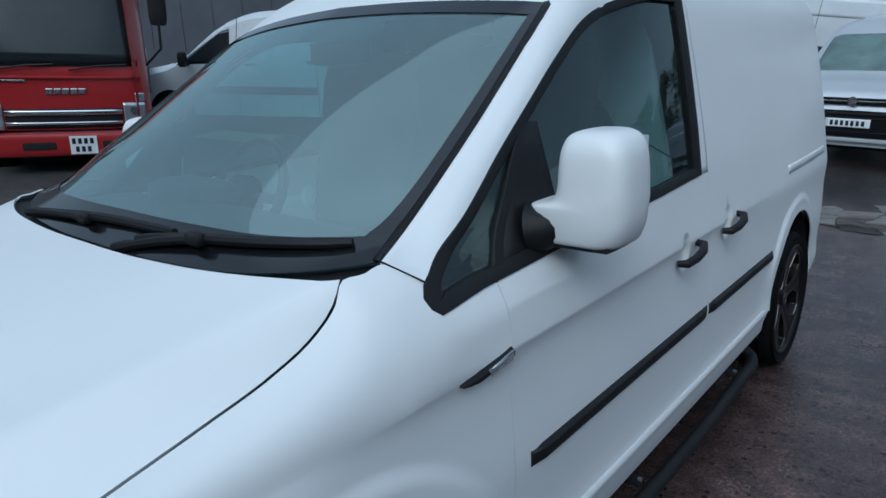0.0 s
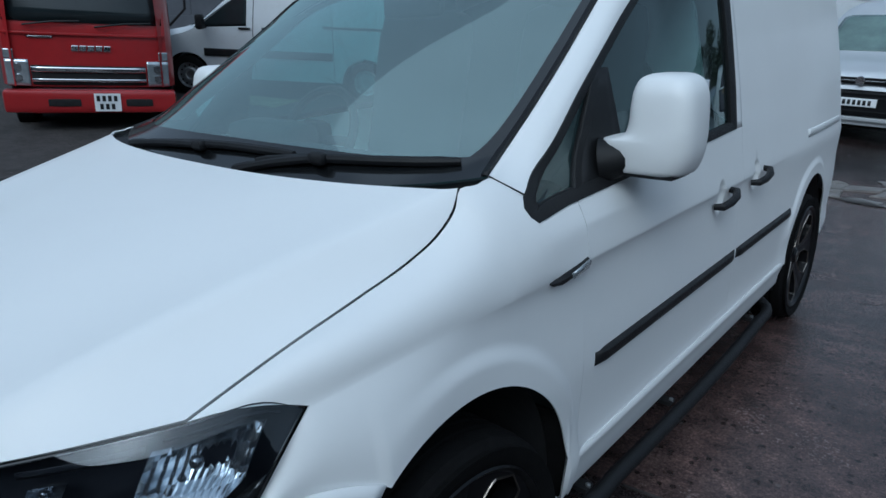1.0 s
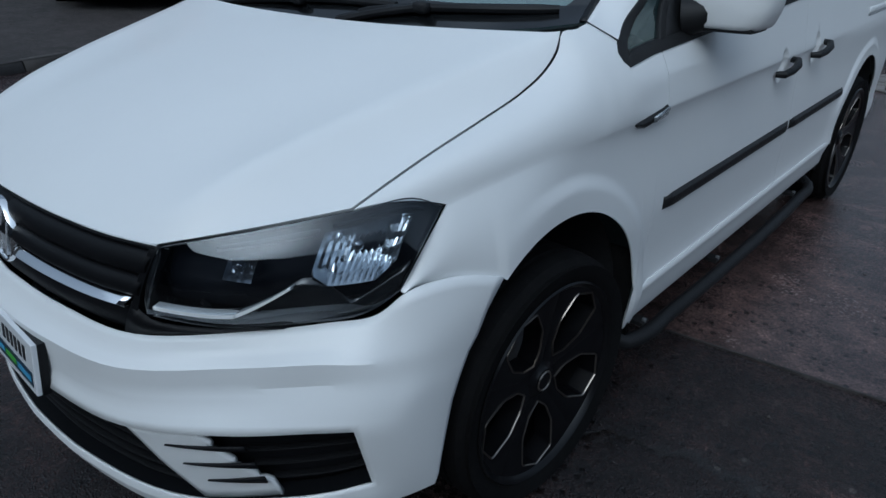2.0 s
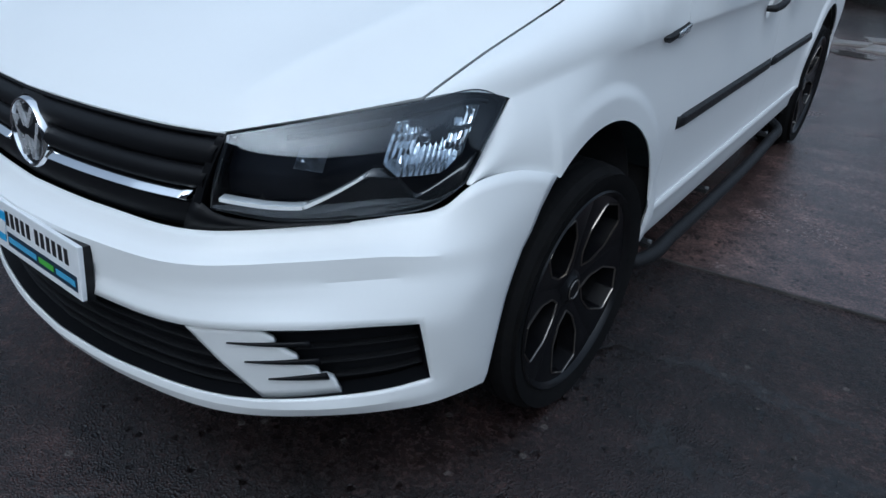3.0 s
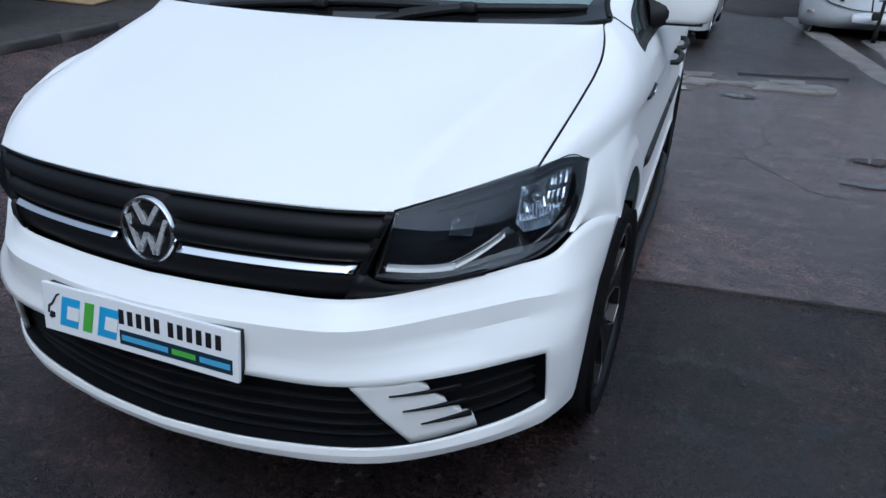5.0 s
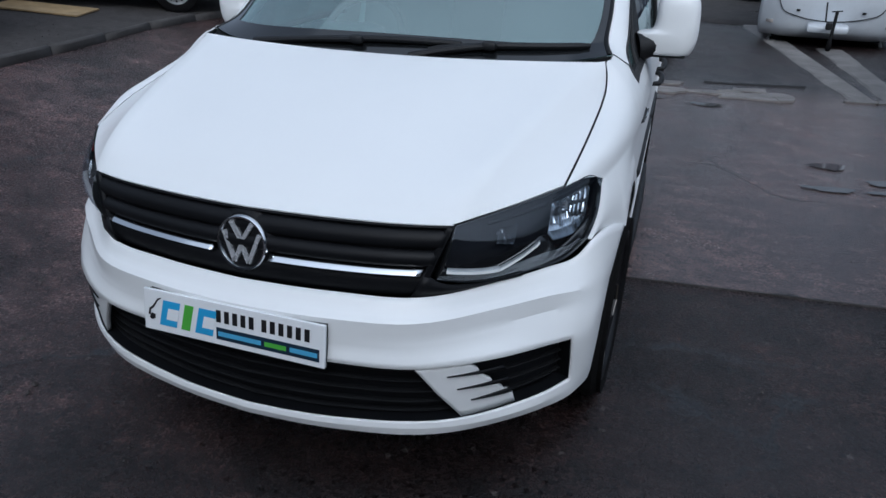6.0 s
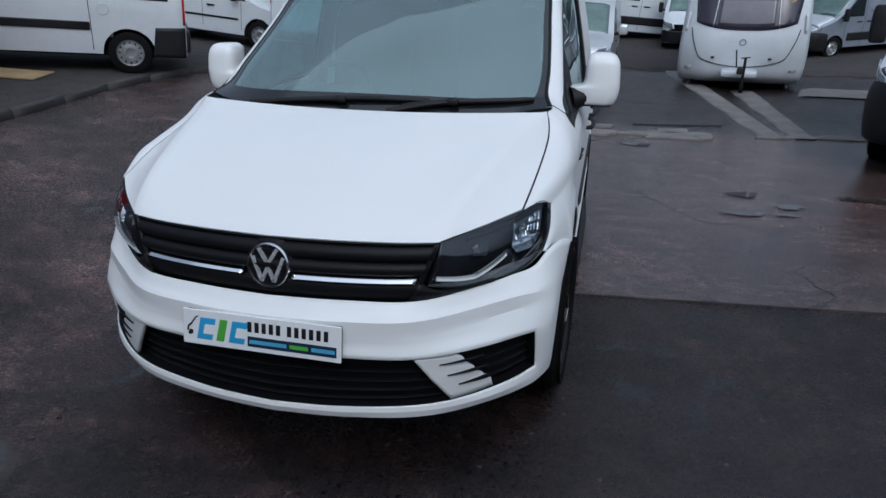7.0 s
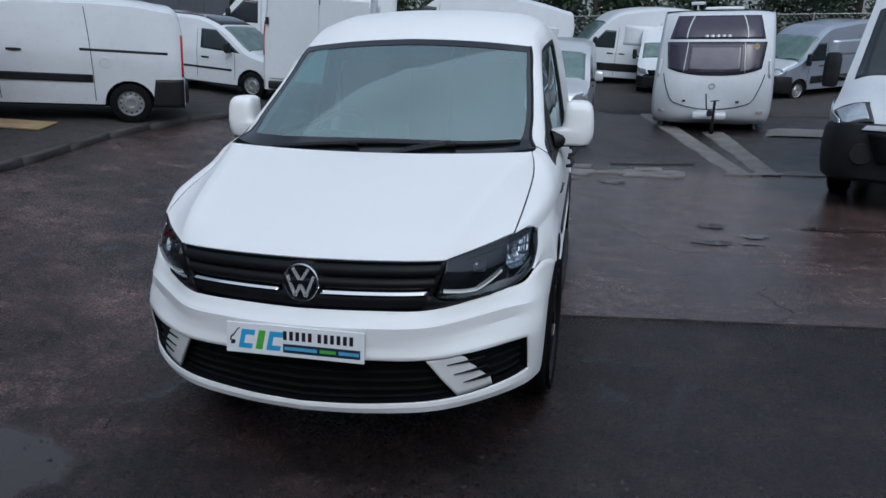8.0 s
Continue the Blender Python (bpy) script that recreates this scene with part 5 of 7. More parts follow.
SCREEN = build_cab()


def build_interior():
    dash = net([[(-0.70, 1.00, 1.035), (0, 0.98, 1.03), (0.70, 1.00, 1.035)], [(-0.72, 1.20, 1.045), (0, 1.20, 1.05), (0.72, 1.20, 1.045)], [(-0.73, 1.42, 1.01), (0, 1.42, 1.03), (0.73, 1.42, 1.01)], [(-0.73, 1.48, 0.90), (0, 1.48, 0.92), (0.73, 1.48, 0.90)], [(-0.72, 1.44, 0.60), (0, 1.44, 0.60), (0.72, 1.44, 0.60)]], 20, 20)
    part("dashboard", grid_bm(dash), M_DASH, VAN, "dark grey dashboard", solid=0.02)
    part("binnacle", pebble_bm((-0.36, 1.38, 1.06), (0.34, 0.16, 0.10), 0.045, 6), M_DASH, VAN)
    wheel = bmesh.new()
    c, tilt = Vector((-0.36, 1.56, 1.03)), Matrix.Rotation(radians(62), 4, 'X')
    ring = [c + tilt @ Vector((0.185 * math.cos(t), 0.185 * math.sin(t), 0)) for t in np.linspace(0, 2 * math.pi, 33)]
    tube(wheel, ring, 0.016, 8, False)
    for ang in (0, math.pi, -math.pi / 2):
        tube(wheel, [c, c + tilt @ Vector((0.18 * math.cos(ang), 0.18 * math.sin(ang), 0))], 0.018, 6)
    sw = part("steering_wheel", wheel, M_PLASTIC, VAN, "black steering wheel")
    part("steering_boss", pebble_bm(c, (0.13, 0.07, 0.13), 0.03, 4), M_PLASTIC, sw)
    for s in (1, -1):
        seat = part("seat_cushion", pebble_bm((s * 0.36, 1.85, 0.74), (0.48, 0.50, 0.18), 0.07, 6), M_FABRIC, VAN, "dark cloth front seat")
        back = bmesh.new()
        pebble(back, (0, 0, 0), (0.46, 0.14, 0.72), 0.069, 8)
        bmesh.ops.transform(back, matrix=Matrix.Translation((s * 0.36, 2.10, 1.12)) @ Matrix.Rotation(radians(-12), 4, 'X'), verts=back.verts)
        part("seat_back", back, M_FABRIC, seat)
        part("headrest", pebble_bm((s * 0.36, 2.17, 1.48), (0.27, 0.10, 0.19), 0.045, 6), M_FABRIC, seat)
    part("bulkhead", slab_bm([(-0.74, 0.35), (0.74, 0.35), (0.76, 1.0), (0.66, 1.45), (0.58, 1.62), (0.50, 1.66), (-0.50, 1.66), (-0.58, 1.62), (-0.66, 1.45), (-0.76, 1.0)], 0.025, Matrix(((1, 0, 0, 0), (0, 0, -1, 2.365), (0, 1, 0, 0), (0, 0, 0, 1)))), M_BULK, VAN, "pale grey bulkhead behind the seats")
    dome = [(-0.66, 0.60), (0.62, 0.60)] + [(-0.02 + 0.64 * math.cos(t), 1.0 + 0.52 * math.sin(t)) for t in np.linspace(0, math.pi, 25)]
    part("bulkhead_trim", slab_bm(dome, 0.02, Matrix(((1, 0, 0, 0), (0, 0, -1, 2.325), (0, 1, 0, 0), (0, 0, 0, 1)))), M_DOME, VAN, "grey domed bulkhead lining", smooth=False)
    part("cab_floor", box_bm((-0.76, 1.0, 0.30), (0.76, 2.35, 0.36)), M_DARK, VAN)
    head = np.array([[(x, y, z) for x in np.linspace(-0.50, 0.50, 5)] for y, z in ((1.80, 1.545), (1.95, 1.62), (2.15, 1.665), (2.36, 1.685))])
    part("headlining", grid_bm(head), M_LINER, VAN, solid=0.01)
    part("underbody", box_bm((-0.70, 1.26, 0.22), (0.70, 4.30, 0.30)), M_DARK, VAN)
    part("front_underbody", box_bm((-0.58, 0.32, 0.235), (0.58, 1.28, 0.30)), M_DARK, VAN)


build_interior()


def build_wheel(hub, s, steer=0.0):
    """Tyre and black five-spoke alloy with fine machined edges round its openings."""
    tyre_w, R, r = 0.225, 0.314, 0.252
    h = tyre_w / 2
    prof = [(-h + 0.012, r - 0.004), (-h, r + 0.02), (-h - 0.004, r + 0.045), (-h + 0.010, R - 0.020), (-h + 0.024, R - 0.005)]
    for gx in (-0.050, -0.017, 0.017, 0.050):
        prof += [(gx - 0.007, R), (gx - 0.005, R - 0.008), (gx + 0.005, R - 0.008), (gx + 0.007, R)]
    prof += [(h - 0.024, R - 0.005), (h - 0.010, R - 0.020), (h + 0.004, r + 0.045), (h, r + 0.02), (h - 0.012, r - 0.004)]
    wheel = part("wheel", lathe_bm(prof, 72), M_RUBBER, VAN, "black alloy wheel with a low-profile tyre")
    bm = lathe_bm([(h - 0.006, r + 0.004), (h - 0.002, r), (h - 0.012, r - 0.012), (h - 0.03, r - 0.018), (-h + 0.02, r - 0.02), (-h + 0.01, r)], 72)
    rim = part("rim", bm, M_RIM, wheel, "gloss black rim")
    disc = lathe_bm([(-0.02, 0.0), (-0.02, 0.13), (-0.035, 0.135), (-0.035, 0.0)], 40)
    part("brake_disc", disc, M_STEEL, wheel)
    part("caliper", pebble_bm((-0.03, -0.03, 0.135), (0.06, 0.13, 0.07), 0.02, 3), M_DARK, wheel)
    # face of the rim: pairs of long openings between five spokes
    face_x = h - 0.012

    def disp(rad):
        return face_x - 0.030 + 0.022 * (rad / 0.22) ** 1.4

    hexa = [(0.062, 0.0), (0.094, 0.36), (0.152, 0.40), (0.220, 0.27), (0.237, 0.0)]
    for k in range(5):
        a0 = math.pi / 2 + 2 * math.pi * k / 5
        hole = [(r_ * math.cos(a0 + t), r_ * math.sin(a0 + t)) for r_, t in hexa] + [(r_ * math.cos(a0 - t), r_ * math.sin(a0 - t)) for r_, t in hexa[-2:0:-1]]
        hole = np.array(hole + [hole[0]])
        seg = np.linalg.norm(np.diff(hole, axis=0), axis=1)
        s_ = np.concatenate([[0], np.cumsum(seg)])
        loop = np.array([[np.interp(q, s_, hole[:, 0]), np.interp(q, s_, hole[:, 1])] for q in np.linspace(0, s_[-1], 41)])
        mid = 0.15 * np.array((math.cos(a0), math.sin(a0)))

        def bound(p):
            d = p - mid
            d = d / np.linalg.norm(d)
            best = 9.0
            for q in np.linspace(0.002, 0.22, 110):
                e = mid + d * q
                ang = (math.atan2(e[1], e[0]) - a0 + math.pi) % (2 * math.pi) - math.pi
                if math.hypot(*e) > 0.250 or abs(ang) > math.pi / 5 or math.hypot(*e) < 0.02:
                    best = q
                    break
            return mid + d * min(best, 0.2)
        outer = np.array([bound(p) for p in loop])
        bm = bmesh.new()
        rows = [[(disp(math.hypot(*p)), *p) for p in outer], [(disp(math.hypot(*p)) + 0.004, *p) for p in outer * 0.45 + loop * 0.55], [(disp(math.hypot(*p)) + 0.002, *p) for p in loop], [(disp(math.hypot(*p)) - 0.045, *p) for p in loop * 0.93 + mid * 0.07]]
        add_grid(bm, np.array(rows))
        part("spoke_panel", bm, M_RIM, rim, angle=30)
        e = bmesh.new()
        tube(e, [(disp(math.hypot(*p)) + 0.0025, *p) for p in loop], 0.0026, 5, False)
        part("machined_edge", e, M_CUT, rim, "thin machined edge")
    part("hub_cap", lathe_bm([(face_x - 0.05, 0.060), (face_x - 0.026, 0.052), (face_x - 0.020, 0.036), (face_x - 0.014, 0.031), (face_x - 0.012, 0.0)], 32), M_RIM, rim)
    part("cap_emblem", lathe_bm([(face_x - 0.0125, 0.027), (face_x - 0.010, 0.024), (face_x - 0.0125, 0.021)], 32), M_CUT, rim)
    wheel.matrix_basis = Matrix.Translation(hub) @ Matrix.Rotation(radians(steer), 4, 'Z') @ (Matrix.Rotation(math.pi, 4, 'Z') if s < 0 else Matrix()) @ Matrix.Rotation(radians(-41), 4, 'X')
    return wheel


for s_ in (1, -1):
    build_wheel((s_ * 0.766, FRONT_HUB, HUB_Z), s_, -2)
    build_wheel((s_ * 0.758, REAR_HUB, HUB_Z), s_)


def build_step(s):
    bm = bmesh.new()
    pts = smooth_curve([(s * 0.78, 1.29, 0.232), (s * 0.836, 1.305, 0.203), (s * 0.860, 1.37, 0.198), (s * 0.866, 1.55, 0.198), (s * 0.866, 2.9, 0.198), (s * 0.860, 3.03, 0.198), (s * 0.836, 3.09, 0.203), (s * 0.78, 3.10, 0.232)], 50)
    tube(bm, pts, 0.023, 14)
    bar = part("side_bar", bm, M_PLASTIC, VAN, "black tubular side bar")
    for y in (1.42, 1.98, 2.85):
        part("bracket", box_bm((min(s * 0.72, s * 0.85), y - 0.02, 0.213), (max(s * 0.72, s * 0.85), y + 0.02, 0.226)), M_DARK, bar, smooth=False)
        part("bolt", lathe_bm([(0.222, 0.0), (0.222, 0.007), (0.232, 0.007), (0.234, 0.0)], 8, 'z', (s * 0.845, y, 0)), M_GALV, bar, smooth=False)


for s_ in (1, -1):
    build_step(s_)


def on_screen(x, a, lift=0.012):
    """A point of the windscreen: x metres from the centre, a from bottom (0) to top (1)."""
    k = min(int(a * 29), 28)
    f = a * 29 - k
    row = SCREEN[k] * (1 - f) + SCREEN[k + 1] * f
    y, z = np.interp(abs(x), row[:, 0], row[:, 1]), np.interp(abs(x), row[:, 0], row[:, 2])
    return np.array((x, y - lift * 0.55, z + lift * 0.83))


def build_wipers():
    for pivot, elbow, ends in (((0.10, 0.0), (0.36, 0.055), ((0.16, 0.035), (0.665, 0.075))), ((-0.50, 0.0), (-0.10, 0.045), ((-0.42, 0.022), (0.265, 0.070)))):
        arm = bmesh.new()
        p0, p1 = on_screen(*pivot, 0.006), on_screen(*elbow, 0.022)
        arm_pts = smooth_curve([p0, (p0 + p1) / 2 + (0, 0, 0.004), p1], 12)
        tube(arm, arm_pts, [0.014] * 3 + [0.011] * 6 + [0.010] * 3, 8)
        a = part("wiper_arm", arm, M_PLASTIC, VAN, "black wiper arm and blade")
        bl = bmesh.new()
        e0, e1 = ends
        line = [on_screen(e0[0] + (e1[0] - e0[0]) * t, e0[1] + (e1[1] - e0[1]) * t + 0.012 * math.sin(math.pi * t), 0.010 + 0.006 * math.sin(math.pi * t)) for t in np.linspace(0, 1, 16)]
        tube(bl, line, [0.008] + [0.011] * 14 + [0.008], 8)
        part("blade", bl, M_PLASTIC, a)
        part("pivot_cap", pebble_bm(p1, (0.05, 0.03, 0.03), 0.012, 3), M_PLASTIC, a)


build_wipers()


def build_plate():
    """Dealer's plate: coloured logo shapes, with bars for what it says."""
    m = Matrix(((1, 0, 0, -0.003), (0, math.sin(radians(8)), -math.cos(radians(8)), 0.0270), (0, math.cos(radians(8)), math.sin(radians(8)), 0.5145), (0, 0, 0, 1)))
    w, h = 0.26, 0.0555
    plate = part("number_plate", slab_bm([(-w, -h), (w, -h), (w, h), (-w, h)], 0.010, m @ Matrix.Translation((0, 0, -0.004))), M_PLATE, VAN, "white dealer plate with blue and green print", smooth=False, bevel=0.002)
    part("plate_holder", slab_bm([(-w + 0.006, -h - 0.005), (w - 0.006, -h - 0.005), (w - 0.006, h - 0.004), (-w + 0.006, h - 0.004)], 0.016, m @ Matrix.Translation((0, 0, -0.022))), M_PLASTIC, plate, smooth=False)
    ink = m @ Matrix.Translation((0, 0, 0.0064))

    def mark(name, pts, mat):
        part(name, slab_bm(pts, 0.0008, ink), mat, plate, smooth=False)

    def rect(x0, y0, x1, y1, lean=0.0):
        return [(x0, y0), (x1, y0), (x1 + lean, y1), (x0 + lean, y1)]
    # three leaning blocks of the logo, two blue and one green, and a curved line beside them
    for x, wd, mat in ((-0.212, 0.052, M_CYAN), (-0.146, 0.026, M_GREEN), (-0.104, 0.052, M_CYAN)):
        mark("logo_shape", rect(x, -0.036, x + wd, 0.033, 0.014), mat)
        if mat is M_CYAN:
            part("logo_gap", slab_bm(rect(x + 0.022, -0.018, x + wd + 0.004, 0.013, 0.007), 0.0006, m @ Matrix.Translation((0, 0, 0.0072))), M_PLATE, plate, smooth=False)
    mark("logo_outline", [(-0.246, -0.014), (-0.243, 0.004), (-0.232, 0.012), (-0.216, 0.034), (-0.205, 0.038), (-0.206, 0.034), (-0.214, 0.030), (-0.228, 0.008), (-0.238, 0.0), (-0.240, -0.014)], M_INK)
    mark("logo_outline", [(-0.243, -0.022), (-0.236, -0.026), (-0.225, -0.022), (-0.224, -0.010), (-0.236, -0.008)], M_INK)
    # eleven digits as bars
    x = -0.040
    for k in range(11):
        mark("digit_bar", rect(x, 0.006, x + 0.0135, 0.038), M_INK)
        x += 0.0235 + (0.012 if k == 4 else 0)
    mark("caption_band", rect(-0.040, -0.040, 0.247, -0.008), M_NAVY)
    ink = m @ Matrix.Translation((0, 0, 0.0075))
    for x0, x1, mat in ((-0.034, 0.088, M_TEAL), (0.098, 0.158, M_GREEN), (0.168, 0.242, M_TEAL)):
        mark("caption_bar", rect(x0, -0.030, x1, -0.018), mat)


build_plate()


def widen_offside():
    """The front corner away from the walk's start stands a little further out than its twin."""
    for ob in VAN.children_recursive:
        if ob.type != 'MESH' or ob.name.startswith(("mirror", "door_mirror", "wheel")) or ob.parent.name.startswith(("wheel", "rim")):
            continue
        for v in ob.data.vertices:
            x, y, z = v.co
            if x < -0.3 and y < 1.6:
                k = min(1, (-x - 0.3) / 0.45)
                v.co.x = x - 0.026 * k * k * (3 - 2 * k) * min(1, max(0, (1.34 - z) / 0.24)) * min(1, (1.6 - y) / 0.5)


widen_offside()



# ---------- kerb, strips and loose things of the yard ----------
KERB = smooth_curve([(-3.6, -3.0, 0), (-4.35, 0.5, 0), (-4.85, 2.9, 0), (-5.06, 3.75, 0), (-5.30, 5.0, 0), (-5.46, 6.1, 0), (-5.44, 7.3, 0), (-5.20, 8.5, 0), (-4.3, 9.6, 0), (-2.6, 10.4, 0), (-0.6, 11.2, 0)], 200)


def build_verge():
    """Raised cinder ground behind the kerb, and the kerb stones."""
    cols = []
    for k in range(0, 200, 4):
        x, y, _ = KERB[k]
        d = KERB[min(k + 1, 199)] - KERB[max(k - 1, 0)]
        n = np.array((-d[1], d[0])) / math.hypot(d[0], d[1])
        col = []
        for w in (0.0, 0.3, 0.8, 1.6, 3.0, 5.0, 8.0, 12.0):
            px, py = x + n[0] * w, y + n[1] * w
            col.append((px, py, rise(px, py) + 0.085 + 0.012 * noise.noise((px * 1.7, py * 1.7, 3.0))))
        cols.append(col)
    verge = part("verge", grid_bm(np.array(cols).transpose(1, 0, 2)), M_GRAVEL, None)
    tagged(verge, "dark cinder parking ground behind a kerb", "ground", kind="structure")
    kerb = tagged(new("kerb"), "weathered concrete kerb along the yard", "kerb", kind="structure")
    arc = np.concatenate([[0], np.cumsum(np.linalg.norm(np.diff(KERB, axis=0), axis=1))])
    rng = random.Random(4)
    q = 0.0
    while q < arc[-1] - 0.95:
        a = np.array([np.interp(q + 0.006, arc, KERB[:, i]) for i in range(2)])
        b = np.array([np.interp(q + 0.908, arc, KERB[:, i]) for i in range(2)])
        n = np.array((-(b - a)[1], (b - a)[0])) / np.linalg.norm(b - a)
        dz = rng.uniform(-0.008, 0.008)
        bm = bmesh.new()
        rows = []
        for off, h in ((-0.02, -0.05), (-0.005, 0.075), (0.010, 0.090), (0.050, 0.094), (0.056, 0.02)):
            rows.append([(*(a + (b - a) * t + n * off), rise(*(a + (b - a) * t)) + h + dz) for t in (0, 0.33, 0.66, 1.0)])
        add_grid(bm, np.array(rows))
        part("kerb_stone", bm, M_KERB, kerb, solid=0.02)
        q += 0.915


build_verge()


def build_back_ground():
    """Dark cinder ground under the vans at the back of the yard, with a ragged edge."""
    rng = random.Random(12)
    rows = []
    for w in (0.0, 0.15, 0.6, 1.5, 3.0, 5.0, 8.0, 11.0):
        row = []
        for x in np.linspace(-1.2, 16.0, 60):
            y = 15.1 + 0.02 * x + w + (rng.uniform(-0.08, 0.08) if w == 0 else 0)
            row.append((x, y, rise(x, y) + (0.004 if w == 0 else 0.075) + 0.008 * noise.noise((x * 1.3, y * 1.3, 5.0))))
        rows.append(row)
    ob = part("back_ground", grid_bm(rows), M_GRAVEL, None)
    tagged(ob, "dark cinder ground at the back of the yard", "ground", kind="structure")


build_back_ground()


def lay_strip(name, label, a0, a1, b0, b1, mat, thick=0.012, seed=1, n=18):
    """A worn strip let into the yard, with ragged edges."""
    rng = random.Random(seed)
    rows = []
    for t in np.linspace(0, 1, n):
        l = np.array(a0) * (1 - t) + np.array(b0) * t
        r = np.array(a1) * (1 - t) + np.array(b1) * t
        row = []
        for k, w in enumerate((0.0, 0.1, 0.5, 0.9, 1.0)):
            p = l * (1 - w) + r * w + np.array((rng.uniform(-0.02, 0.02), rng.uniform(-0.003, 0.003))) * (1 if k in (0, 4) else 0)
            row.append((p[0], p[1], rise(*p) + 0.006 + (thick if 0 < k < 4 else -0.012)))
        rows.append(row)
    ob = part(name, grid_bm(rows), mat, None)
    return tagged(ob, label, name.replace("_", " "), kind="structure")


lay_strip("concrete_strip", "pale worn concrete strip let into the tarmac", (2.87, 7.05), (3.14, 7.01), (2.27, 15.5), (2.76, 15.5), M_SLAB, seed=1)
lay_strip("concrete_strip", "pale worn concrete strip let into the tarmac", (3.22, 7.05), (3.49, 7.08), (3.22, 11.67), (3.66, 11.67), M_SLAB, seed=2)
lay_strip("steel_channel", "dark drain channel across the yard", (1.36, 7.49), (1.36, 7.57), (2.52, 7.74), (2.52, 7.82), M_DARK, 0.006, seed=4)
lay_strip("concrete_slab", "flat pale concrete slab beside the caravan", (4.24, 11.26), (6.04, 11.13), (4.63, 12.49), (6.35, 12.35), M_SLAB, 0.02, seed=5)


def broken_edge():
    """Cracked remains of a concrete edge: shards that fit together, some sunk, some gone."""
    rng = random.Random(31)
    edge = thing("concrete_edge", "broken cracked pale concrete edge across the yard", "concrete", kind="structure")

    def lay(us, vs, gone, lean):
        pt = {}
        for i, u in enumerate(us):
            for j, v in enumerate(vs):
                pt[i, j] = (u + rng.uniform(-0.08, 0.08), 6.64 + 0.156 * (u - 0.2) + v + lean * (u - 1.2) + rng.uniform(-0.05, 0.05))
        for i in range(len(us) - 1):
            for j in range(len(vs) - 1):
                if rng.random() < gone[j]:
                    continue
                quad = [pt[i, j], pt[i + 1, j], pt[i + 1, j + 1], pt[i, j + 1]]
                ring = []
                for k in range(4):
                    p, q = np.array(quad[k]), np.array(quad[(k + 1) % 4])
                    ring += [p, p * 0.62 + q * 0.38 + np.array((rng.uniform(-0.02, 0.02), rng.uniform(-0.015, 0.015))), p * 0.3 + q * 0.7 + np.array((rng.uniform(-0.02, 0.02), rng.uniform(-0.015, 0.015)))]
                mid = sum(ring) / len(ring)
                top = rng.uniform(0.002, 0.012)
                bm = bmesh.new()
                rings = []
                for f, h in ((0.985, -0.01), (0.97, top), (0.91, top + 0.003)):
                    rings.append([bm.verts.new((*(mid + (p - mid) * f), rise(*mid) + 0.006 + h)) for p in ring])
                for lo, hi in zip(rings, rings[1:]):
                    for k in range(12):
                        bm.faces.new((lo[k], lo[(k + 1) % 12], hi[(k + 1) % 12], hi[k]))
                bm.faces.new(rings[-1])
                part("slab_piece", bm, M_SLAB, edge, smooth=False)
    lay(np.cumsum([0.0] + [rng.uniform(0.16, 0.42) for _ in range(9)]) + 0.15, (-0.30, -0.18, -0.02, 0.16, 0.30, 0.50), (0.75, 0.35, 0.10, 0.45, 0.80), -0.03)
    lay(np.cumsum([0.0] + [rng.uniform(0.25, 0.55) for _ in range(6)]) + 2.75, (-0.06, 0.05, 0.14), (0.15, 0.55), 0.0)


broken_edge()
lay_strip("tar_joint", "dark tarred joint between tarmac and concrete", (0.80, 1.755), (0.80, 1.766), (6.2, 2.347), (6.2, 2.360), M_GRAVEL, 0.001, seed=9, n=90)


def pool(cx, cy, rx, ry, seed, mat=None):
    rng = random.Random(seed)
    bm = bmesh.new()
    ph = [rng.uniform(0, 6.28) for _ in range(4)]
    ring = []
    for k in range(40):
        t = 2 * math.pi * k / 40
        r = 1 + 0.20 * math.sin(2 * t + ph[0]) + 0.14 * math.sin(3 * t + ph[1]) + 0.10 * math.sin(5 * t + ph[2]) + 0.06 * math.sin(9 * t + ph[3])
        x, y = cx + rx * r * math.cos(t), cy + ry * r * math.sin(t)
        ring.append(bm.verts.new((x, y, rise(x, y) + 0.008)))
    bm.faces.new(ring)
    ob = part("puddle", bm, mat or M_WATER, None, smooth=False)
    tagged(ob, "shallow dark puddle on wet tarmac", "puddle", kind="structure")


for k, (px, py, rx, ry) in enumerate(((2.17, 4.28, 0.15, 0.07), (2.08, 3.67, 0.14, 0.07), (2.47, 3.96, 0.11, 0.07), (2.40, 3.71, 0.07, 0.05), (3.25, 4.36, 0.30, 0.07), (0.72, 6.35, 0.22, 0.09), (1.35, 6.2, 0.2, 0.06))):
    pool(px, py, rx, ry, k)

board = part("plywood_sheet", slab_bm([(-0.55, -0.28), (0.55, -0.30), (0.56, 0.30), (-0.54, 0.28)], 0.018, Matrix()), M_BOARD, None, smooth=False)
tagged(board, "wet yellow plywood sheet lying on cinders", "board")
stand(board, (0, 0), (-6.75, 5.58), 20, 0.10)


# ---------- other vehicles ----------
M_DARKGLASS = surface("dark_vehicle_glass", (0.016, 0.022, 0.025), 0.16, coat=0.15, spread=0.3, spot=1.5)
M_PLUMGLASS = surface("violet_tinted_glass", (0.030, 0.024, 0.044), 0.14, coat=0.2, spread=0.3, spot=1.5)
M_PALEGLASS = surface("green_reflecting_glass", (0.11, 0.17, 0.16), 0.12, coat=0.4, spread=0.35, spot=2.5)


